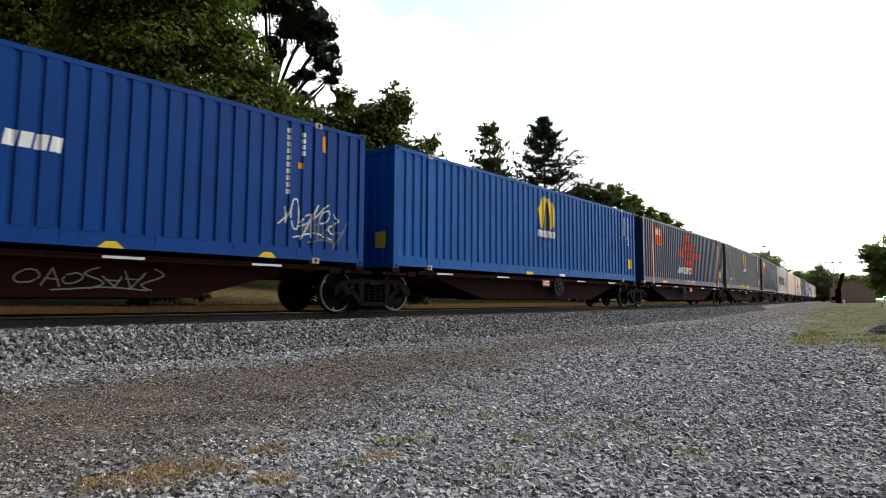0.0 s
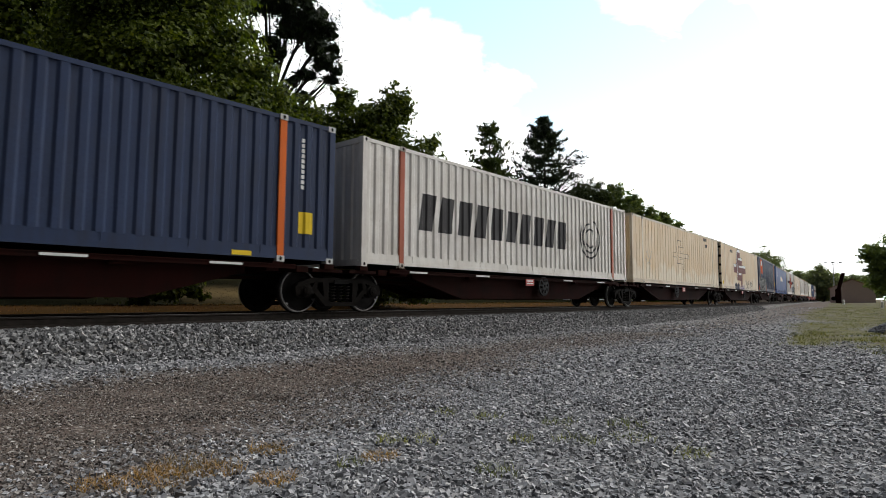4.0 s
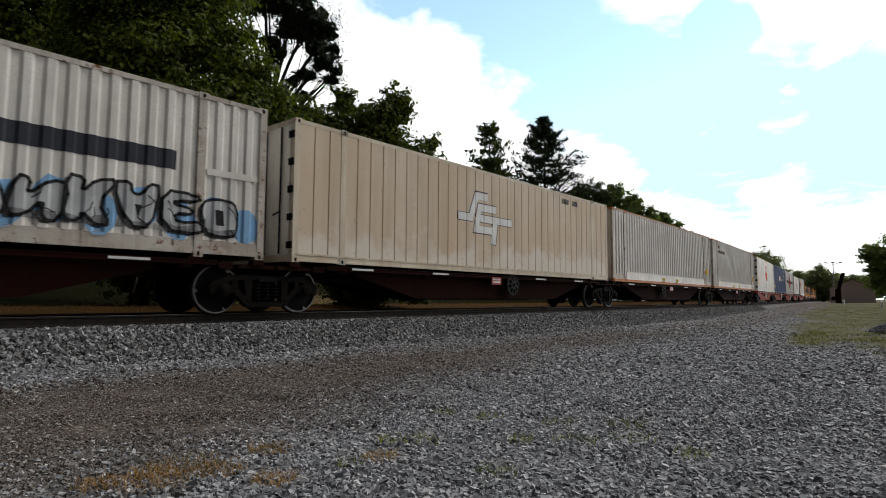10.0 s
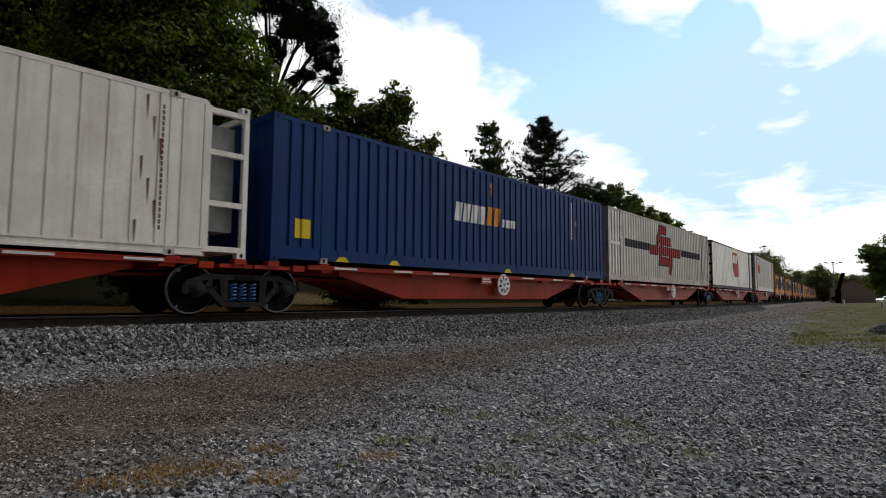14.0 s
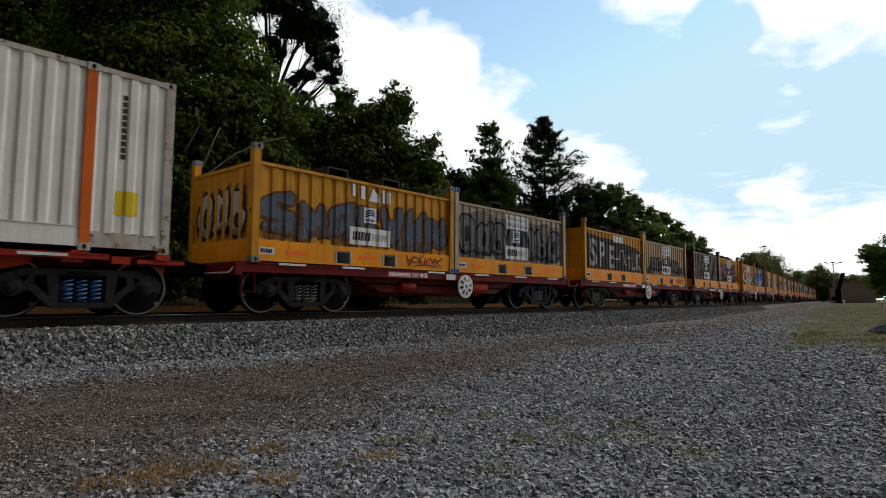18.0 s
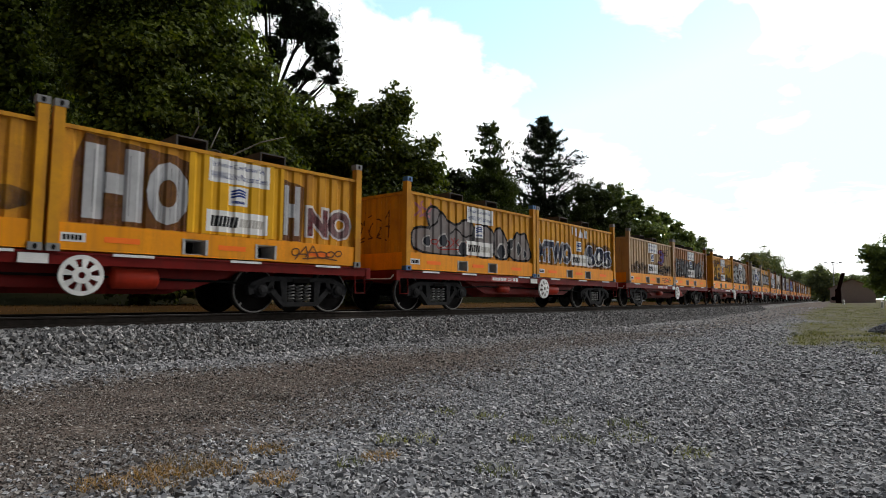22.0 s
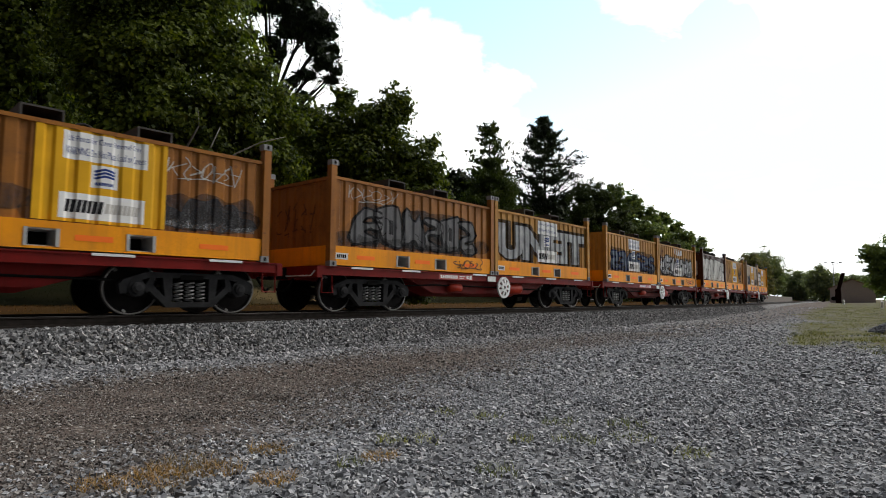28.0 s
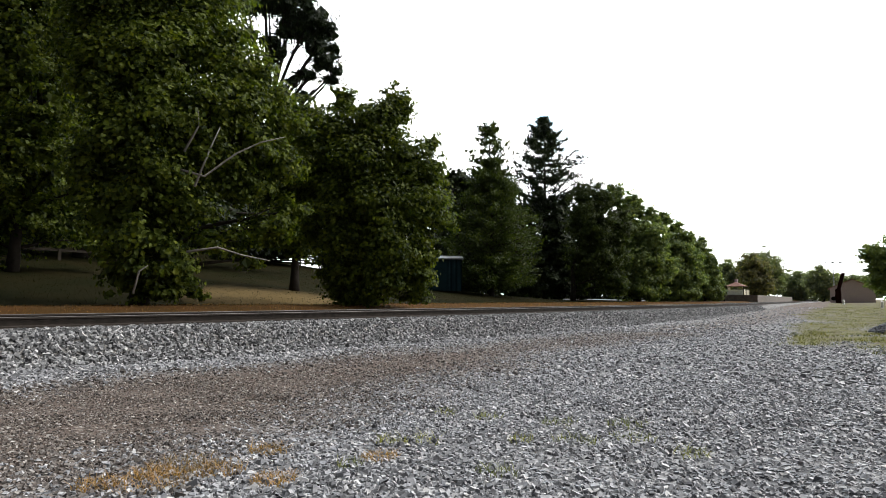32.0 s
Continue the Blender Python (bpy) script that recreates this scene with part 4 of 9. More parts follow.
tree("leafy fresh green tree along the line", "tree", (61.8, 23.1), [(62.3, 24.7, 8.5, 0.98, 1.18), (62.3, 23.4, 7.4, 1.17, 1.30), (62.6, 22.4, 6.4, 1.04, 1.30), (61.2, 23.3, 5.3, 1.53, 1.66), (61.8, 21.8, 4.3, 1.40, 1.66), (60.8, 23.0, 2.6, 1.77, 1.77), (61.9, 21.5, 2.0, 1.40, 1.65), (60.5, 23.8, 1.5, 1.39, 1.39), (61.1, 22.2, 0.9, 1.64, 0.88), (62.4, 24.5, 9.6, 0.26, 0.59), (63.0, 22.9, 8.0, 0.20, 0.59)],
     0.26, 24000, LEAF["light"], 34, 0.2, hollow=0.6)
tree("leafy green tree beside the station", "tree", (75.1, 24.4), [(75.8, 25.6, 6.7, 1.01, 1.17), (75.6, 24.6, 5.6, 1.00, 1.16), (75.8, 23.9, 4.4, 0.85, 1.24), (75.0, 24.8, 3.8, 1.38, 1.53), (75.4, 23.5, 2.6, 0.92, 1.38), (74.6, 24.4, 1.7, 1.52, 1.52), (75.5, 23.2, 1.1, 0.84, 1.00), (76.0, 24.9, 7.5, 0.23, 0.62), (75.7, 25.8, 7.8, 0.39, 0.62)],
     0.28, 18000, LEAF["light"], 35, 0.2, hollow=0.6)
tree("dense dark woods behind the line of trees", "tree", (73.3, 43.0), [(63.3, 56.7, 10.8, 4.12, 6.6), (66.5, 52.9, 9.2, 4.11, 7.42), (69.7, 48.7, 7.5, 3.68, 6.6), (72.5, 44.3, 6.6, 3.65, 6.6), (75.0, 39.9, 6.6, 3.6, 5.36), (77.1, 35.8, 5.7, 3.15, 4.95), (78.8, 31.8, 4.1, 2.78, 4.12), (80.1, 28.4, 2.6, 1.98, 2.8), (64.9, 54.8, 2.5, 4.95, 2.8), (69.9, 48.4, 2.2, 4.91, 2.64), (73.7, 42.3, 1.9, 4.83, 2.47), (76.9, 36.2, 1.6, 4.73, 2.31), (79.5, 30.1, 1.3, 3.84, 1.81), (70.4, 47.7, 12.6, 3.27, 2.47), (63.9, 56.1, 14.8, 3.3, 3.3), (67.5, 51.6, 14.6, 4.11, 3.3), (72.7, 44.0, 10.7, 3.24, 3.3)],
     0.5, 45000, LEAF["dark"], 36, 0.3, hollow=0.3)
tree("dark hedge closing the lawn behind the trees", "hedge", (48.6, 29.7), [(44.9, 35.1, 1.8, 1.66, 1.44), (47.2, 33.7, 1.9, 1.69, 1.46), (47.7, 31.2, 1.8, 1.66, 1.44), (49.8, 29.7, 1.9, 1.69, 1.46), (50.1, 27.2, 1.8, 1.66, 1.44), (52.1, 25.6, 1.9, 1.69, 1.46), (52.1, 23.1, 1.8, 1.66, 1.44)],
     0.3, 12000, LEAF["dark"], 48, 0.15, hollow=0.2, limbs=False)
tree("low dark hedge behind the lawn", "tree", (21.3, 38.5), [(21.3, 38.5, 3.4, 2.02, 0.94), (23.6, 37.1, 3.9, 2.47, 0.51), (26.6, 35.0, 3.2, 1.68, 0.77), (28.2, 33.8, 3.0, 2.11, 1.11), (30.1, 32.1, 2.5, 2.13, 1.37), (31.5, 30.7, 2.0, 1.71, 1.62)],
     0.25, 16000, LEAF["dark"], 37, 0.2, hollow=0.2)
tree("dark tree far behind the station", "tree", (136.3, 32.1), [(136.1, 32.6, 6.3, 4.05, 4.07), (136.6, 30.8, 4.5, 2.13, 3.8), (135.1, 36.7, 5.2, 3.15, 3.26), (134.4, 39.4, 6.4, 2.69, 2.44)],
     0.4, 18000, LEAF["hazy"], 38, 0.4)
tree("brownish tree far behind the station", "tree", (121.2, 30.5), [(121.2, 30.5, 5.2, 2.57, 3.64), (121.3, 30.2, 3.0, 2.78, 2.18)],
     0.4, 12000, LEAF["brown"], 39, 0.3)
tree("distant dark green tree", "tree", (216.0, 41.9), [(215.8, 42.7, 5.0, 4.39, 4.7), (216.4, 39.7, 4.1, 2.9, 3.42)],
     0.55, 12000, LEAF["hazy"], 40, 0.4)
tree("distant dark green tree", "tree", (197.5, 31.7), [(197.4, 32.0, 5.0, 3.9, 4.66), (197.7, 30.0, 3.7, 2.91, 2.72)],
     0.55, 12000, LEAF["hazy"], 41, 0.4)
tree("belt of woods behind the station, haze in its grey-green", "tree", (224.1, 46.9), [(217.6, 68.0, 4.1, 3.76, 4.20), (222.6, 65.3, 4.9, 3.83, 4.28), (219.9, 60.4, 5.6, 3.76, 4.20), (224.7, 57.7, 4.1, 3.83, 4.28), (221.8, 53.0, 4.8, 3.76, 4.20), (226.5, 50.2, 5.7, 3.83, 4.28), (223.3, 45.9, 4.0, 3.76, 4.20), (228.0, 43.1, 4.9, 3.83, 4.28), (224.7, 38.9, 5.5, 3.76, 4.20), (229.2, 36.2, 4.1, 3.83, 4.28), (225.7, 32.2, 4.7, 3.76, 4.20), (230.1, 29.4, 5.5, 3.83, 4.28), (226.5, 25.7, 4.0, 3.76, 4.20), (230.9, 22.9, 4.7, 3.83, 4.28), (227.2, 19.4, 5.4, 3.76, 4.20)],
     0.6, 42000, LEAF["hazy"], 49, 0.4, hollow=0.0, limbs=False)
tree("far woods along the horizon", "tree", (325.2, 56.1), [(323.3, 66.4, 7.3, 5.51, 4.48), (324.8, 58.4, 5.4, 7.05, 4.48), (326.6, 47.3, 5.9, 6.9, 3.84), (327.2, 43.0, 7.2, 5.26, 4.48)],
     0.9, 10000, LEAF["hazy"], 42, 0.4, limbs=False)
tree("green tree beside the yard's edge", "tree", (89.7, 7.5), [(89.6, 8.5, 5.2, 1.82, 2.1), (89.6, 8.2, 2.9, 1.67, 1.92), (89.8, 6.7, 4.6, 2.34, 4.02), (89.5, 9.1, 6.1, 0.98, 1.22)],
     0.26, 18000, LEAF["light"], 43, 0.25)
conifer("thin sparse tree with an open top", "tree", (38.0, 29.3), 14.0, 8.0, ((0, 2.0), (0.4, 2.0), (0.8, 1.3), (1, 0.6)), 9, 5, 4, 16, 0.36, LEAF["olive"], 303, 0.55, 0.2, 0.3, 0.2)
conifer("dark layered pine tree with a bare trunk", "pine tree", (42.3, 26.7), 15.6, 7.6, ((0, 1.6), (0.18, 2.9), (0.45, 3.3), (0.7, 2.0), (0.9, 0.8), (1, 0.3)), 15, 6, 8, 16, 0.42, LEAF["pine"], 301, 0.3, 0.24)
conifer("feathery olive-green she-oak tree", "she-oak tree", (30.2, 23.1), 9.0, 0.6, ((0, 3.0), (0.3, 3.3), (0.6, 2.4), (0.85, 1.3), (1, 0.35)), 20, 8, 9, 20, 0.30, LEAF["olive"], 302, 0.08, 0.2, 0.30, 0.13)


# ---- wagons ----
def wheelset_mesh():
    sh = Shape()
    for side in (-1, 1):
        y = side * 0.755
        sh.turned([(0.10, y - side * 0.09), (0.13, y - side * 0.06), (0.17, y - side * 0.03), (0.36, y - side * 0.01), (0.40, y - side * 0.06),
                   (0.48, y - side * 0.06), (0.485, y - side * 0.03), (0.455, y - side * 0.015), (0.45, y + side * 0.055), (0.405, y + side * 0.055), (0.385, y + side * 0.02), (0.17, y + side * 0.035), (0.13, y + side * 0.06), (0.1, y + side * 0.065)], (0, 0, 0), "y", 32)
    sh.turned([(0.085, -0.86), (0.085, 0.86)], (0, 0, 0), "y", 12)
    return sh.mesh("wheelset", MAT["wheel"], False)


def rim_mesh(side):
    sh = Shape()
    for y in (side * 0.755,):
        sh.turned([(0.452, y - side * 0.01), (0.458, y + side * 0.0), (0.457, y + side * 0.052), (0.447, y + side * 0.0585), (0.428, y + side * 0.0585), (0.426, y + side * 0.045)], (0, 0, 0), "y", 32, False)
        for a in (0.4, 2.6, 4.5):
            sh.box(math.cos(a) * 0.40 - 0.02, math.cos(a) * 0.40 + 0.02, y + side * 0.05, y + side * 0.06, math.sin(a) * 0.40 - 0.03, math.sin(a) * 0.40 + 0.03)
    return sh.mesh("tread", MAT["tread"], False)


def sideframe_mesh(y):
    """A cast three-piece bogie side: arched top chord, V bottom chord, columns and pedestals round open windows."""
    sh = Shape()
    w0, w1 = y - 0.075, y + 0.075

    def slab(poly):
        sh.prism(poly, w0, w1)
    slab([(-1.20, 0.50), (-1.13, 0.60), (-0.78, 0.735), (0.78, 0.735), (1.13, 0.60), (1.20, 0.50), (1.06, 0.50), (0.98, 0.56), (0.70, 0.64), (-0.70, 0.64), (-0.98, 0.56), (-1.06, 0.50)])
    slab([(-0.80, 0.50), (-0.66, 0.52), (-0.36, 0.22), (0.36, 0.22), (0.66, 0.52), (0.80, 0.50), (0.42, 0.13), (-0.42, 0.13)])
    for sx in (-1, 1):
        slab([(sx * 0.33, 0.20), (sx * 0.44, 0.22), (sx * 0.50, 0.66), (sx * 0.33, 0.66)])
        slab([(sx * 0.70, 0.66), (sx * 0.62, 0.66), (sx * 0.66, 0.46), (sx * 0.76, 0.38), (sx * 0.78, 0.50)])
        slab([(sx * 1.05, 0.56), (sx * 1.20, 0.54), (sx * 1.17, 0.36), (sx * 1.06, 0.38)])
        sh.turned([(0.145, y - 0.09), (0.145, y + 0.09)], (sx * 0.915, 0, 0.46), "y", 16)
    return sh


def spring_mesh():
    sh = Shape()
    for y in (0.0,):
        for x in (0.0,):
            pts = [(x + 0.072 * math.cos(a), y + 0.072 * math.sin(a), 0.235 + 0.335 * a / 31.4) for a in np.linspace(0, 31.4, 41)]
            sh.tube(pts, 0.017, 5)
    return sh.mesh("spring_nest", MAT["spring"], True)


def bogie_body_mesh():
    sh = Shape()
    sh.prism([(-1.1, 0.62), (-0.7, 0.56), (0.7, 0.56), (1.1, 0.62), (1.1, 0.70), (0.5, 0.80), (-0.5, 0.80), (-1.1, 0.70)], -0.2, 0.2, "x")
    sh.turned([(0.25, 0.78), (0.25, 0.88)], (0, 0, 0), "z", 16)
    for sx in (-0.45, 0.45):
        sh.box(sx - 0.06, sx + 0.06, -0.9, 0.9, 0.38, 0.48)
    return sh.mesh("bolster", MAT["steel_dark"])


BOGIE = {"set": wheelset_mesh(), "rim": [rim_mesh(-1), rim_mesh(1)], "spring": spring_mesh(), "bolster": bogie_body_mesh(),
         "near": sideframe_mesh(-1.0).mesh("side_frame", MAT["frame_grey"]), "far": sideframe_mesh(1.0).mesh("side_frame", MAT["frame_grey"])}
cap = Shape().turned([(0.10, -1.09), (0.10, -1.14), (0.05, -1.155), (0.05, -1.165)], (0, 0, 0.46), "y", 14)
BOGIE["cap"] = cap.mesh("bearing_cap", MAT["frame_grey"])
BOGIE["spring_blue"] = BOGIE["spring"].copy()
BOGIE["spring_blue"].materials[0] = MAT["blue_cast"]

# rusty steel taken almost to black: the colour includes the underside's shade
MAT["bogie_shaded"] = plain("rusty bogie steel darkened for shade", (0.0065, 0.005, 0.004), 0.9, 0.0, 0.35, 6)
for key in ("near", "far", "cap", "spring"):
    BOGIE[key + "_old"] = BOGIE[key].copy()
    BOGIE[key + "_old"].materials[0] = MAT["bogie_shaded"]
WHEELSETS = []


def bogie(wagon, x, spring="spring", old=False):
    b = part("bogie", BOGIE["bolster"], None, wagon, "cast-steel bogie, underside shade in its near-black colour" if old else "grey cast-steel bogie with coil springs", at=pose(x, 0, 0))
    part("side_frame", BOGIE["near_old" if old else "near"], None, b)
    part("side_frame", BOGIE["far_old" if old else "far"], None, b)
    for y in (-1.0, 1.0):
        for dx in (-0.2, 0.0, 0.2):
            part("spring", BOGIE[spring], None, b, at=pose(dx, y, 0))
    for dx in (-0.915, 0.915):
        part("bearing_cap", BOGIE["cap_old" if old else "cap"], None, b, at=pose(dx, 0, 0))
    for sx in (-0.915, 0.915):
        w = part("wheelset", BOGIE["set"], None, wagon, "rusty steel wheels on one axle", at=pose(x + sx, 0, 0.46))
        for rim in BOGIE["rim"]:
            part("tread", rim, None, w, "bright worn wheel rim")
        WHEELSETS.append((w, wagon, x + sx))
    return b


def brake_wheel_mesh():
    """A pressed wheel: rim and hub joined by eight spokes round open slots."""
    radii, n = (0.05, 0.13, 0.25, 0.315), 32
    sh = Shape()
    for y in (-0.022, 0.022):
        for r in radii:
            sh.v.extend((r * math.cos(2 * math.pi * k / n), y - (0.02 if r < 0.2 else 0.0), r * math.sin(2 * math.pi * k / n)) for k in range(n))
    back = 4 * n
    full = lambda i, k: 0 <= i < 3 and not (i == 1 and k % 4 < 2)
    for i in range(3):
        for k in range(n):
            if not full(i, k):
                continue
            q = (k + 1) % n
            a, b, c, d = i * n + k, i * n + q, (i + 1) * n + q, (i + 1) * n + k
            sh.f.extend([(a, b, c, d), (back + d, back + c, back + b, back + a)])
            for p, r, ii, kk in ((a, b, i - 1, k), (b, c, i, q), (c, d, i + 1, k), (d, a, i, (k - 1) % n)):
                if not full(ii, kk):
                    sh.f.append((r, p, back + p, back + r))
    return sh


HANDWHEEL = brake_wheel_mesh().mesh("handbrake_wheel", MAT["white"])
HANDWHEEL_DIRTY = brake_wheel_mesh().mesh("handbrake_wheel", MAT["frame_grey"])


def reflectors(wagon, spots, z, y=-1.235):
    me = Shape().box(-0.32, 0.32, -0.006, 0.0, -0.022, 0.022).mesh("reflector", MAT["white"])
    for x in spots:
        part("reflector", me, None, wagon, at=pose(x, y, z))


def hose(wagon, x, way):
    part("brake_hose", Shape().tube([(x, -0.35, 0.72), (x + way * 0.12, -0.36, 0.55), (x + way * 0.25, -0.3, 0.42), (x + way * 0.36, -0.2, 0.5)], 0.028, 6), MAT["steel_dark"], wagon, smooth=True)


PLATE = plain("red number plate", (0.42, 0.04, 0.03), 0.5)


def bars(x0, z0, w, h, n, gap=0.35):
    """A row of n plain strokes that stands for lettering."""
    sh, step = Shape(), w / n
    for i in range(n):
        sh.box(x0 + i * step, x0 + i * step + step * (1 - gap), -0.003, 0.0, z0, z0 + h)
    return sh


LONG, COIL = [], []
LONG_FRONT = [-6.09, 9.48, 25.12, 40.71, 56.83, 72.24, 87.60, 103.09, 118.47, 134.20, 149.61, 164.86, 180.02, 195.38, 211.92, 227.05, 242.29, 257.80, 273.36]
PACK_HEAD, PACK_TAIL = {4, 9, 14}, {3, 8, 13, 18}


def long_wagon(i):
    """One platform of a well-used articulated container wagon; its container stands on the side sills."""
    new_red = i >= 14
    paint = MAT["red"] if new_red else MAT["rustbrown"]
    label = "bright red articulated container wagon platform" if new_red else "rusty brown articulated container wagon platform"
    w = tagged(new("container_wagon"), label, "freight wagon", "wagons of the train")
    top = 1.03
    a, b = -0.30, 14.93
    part("centre_sill", Shape().prism([(a, 0.72), (2.6, 0.68), (4.4, 0.27), (10.2, 0.27), (12.0, 0.68), (b, 0.72), (b, 0.93), (a, 0.93)], -0.32, 0.32), paint, w, "deep fish-bellied centre beam")
    for y in (-0.98, 0.98):
        part("side_girder", Shape().prism([(1.9, 0.80), (3.9, 0.30), (10.8, 0.30), (12.7, 0.80), (12.7, 0.92), (1.9, 0.92)], y - 0.03, y + 0.03), paint, w)
    if i == 0:
        tag(w, [(0, 0), (14.6, 0)], 318, 8.2, 0.42, 10.3, 0.74, 7, "grey", 0.025, y=-1.01)
    for y in (-1.19, 1.19):
        sill = Shape().box(0.9, 13.7, y - 0.03, y + 0.03, 0.90, 0.985)
        sill.box(0.9, 13.7, y - 0.045, y + 0.045, 0.972, 0.990)
        part("side_sill", sill, paint, w)
    bearer = Shape().box(-0.14, 0.14, -1.17, 1.17, 0.84, 0.965).mesh("cross_bearer", paint)
    for x in (0.72, 1.42, 4.2, 7.3, 10.4, 13.2, 13.9):
        part("cross_bearer", bearer, None, w, at=pose(x, 0, 0))
    seat = Shape().box(-0.12, 0.12, -0.09, 0.09, 0.93, top).mesh("twistlock_seat", paint)
    for x in (0.09, 1.34, 13.29, 14.54):
        for y in (-1.13, 1.13):
            part("twistlock_seat", seat, None, w, at=pose(x, y, 0))
    part("end_platform", Shape().box(a, 0.5, -1.17, 1.17, 0.86, 0.93), paint, w)
    part("end_platform", Shape().box(14.15, b, -1.17, 1.17, 0.86, 0.93), paint, w)
    reflectors(w, [1.9, 3.7, 5.1, 9.3, 11.2, 12.8] if new_red else [1.9, 4.6, 9.6, 12.2], 0.945)
    early = i in (0, 2, 4, 6, 9, 12, 14)
    hx, px = (6.15, 6.95) if early else (8.0, 6.85)
    part("handbrake_wheel", HANDWHEEL if new_red else HANDWHEEL_DIRTY, None, w, "white spoked handbrake wheel" if new_red else "dirty spoked handbrake wheel", at=pose(hx, -1.20, 0.72))
    part("handbrake_bracket", Shape().box(hx - 0.05, hx + 0.05, -1.18, -0.3, 0.66, 0.78), paint, w)
    pl = part("number_plate", Shape().box(px + 0.00, px + 0.47, -1.25, -1.222, 0.72, 0.93), PLATE, w, "small red number plate")
    part("plate_lettering", bars(px + 0.05, 0.845, 0.36, 0.05, 6).box(px + 0.04, px + 0.42, -0.003, 0.0, 0.775, 0.81), MAT["white"], pl, at=pose(0, -1.2515, 0))
    part("brake_cylinder", Shape().turned([(0.05, 8.9), (0.15, 8.95), (0.15, 9.6), (0.08, 9.7)], (0, -0.62, 0.62), "x", 14), MAT["red"] if new_red else MAT["steel_dark"], w, smooth=True)
    part("brake_pipe", Shape().tube([(0.2, -0.42, 0.80), (3.0, -0.5, 0.74), (5.2, -0.84, 0.62), (9.4, -0.84, 0.62), (12.0, -0.5, 0.74), (14.4, -0.42, 0.80)], 0.025, 6), MAT["steel_dark"], w)
    if new_red and i in (16, 18):
        vent = Shape()
        for k in range(6):
            vent.box(4.5, 6.2, -0.80, -0.785, 0.42 + k * 0.07, 0.45 + k * 0.07)
        part("side_ribs", vent, MAT["red"], w, at=pose(0.4, 0, 0))
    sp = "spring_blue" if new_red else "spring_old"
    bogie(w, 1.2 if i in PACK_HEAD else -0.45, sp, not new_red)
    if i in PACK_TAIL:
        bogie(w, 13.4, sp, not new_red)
        part("coupler", Shape().box(14.9, 15.35, -0.14, 0.14, 0.74, 0.98).box(15.25, 15.45, -0.2, 0.2, 0.70, 1.0), MAT["steel_dark"], w)
        hose(w, 14.95, 1)
    if i in PACK_HEAD:
        part("coupler", Shape().box(-0.72, -0.3, -0.14, 0.14, 0.74, 0.98), MAT["steel_dark"], w)
        hose(w, -0.35, -1)
    LONG.append((w, LONG_FRONT[i]))
    return w


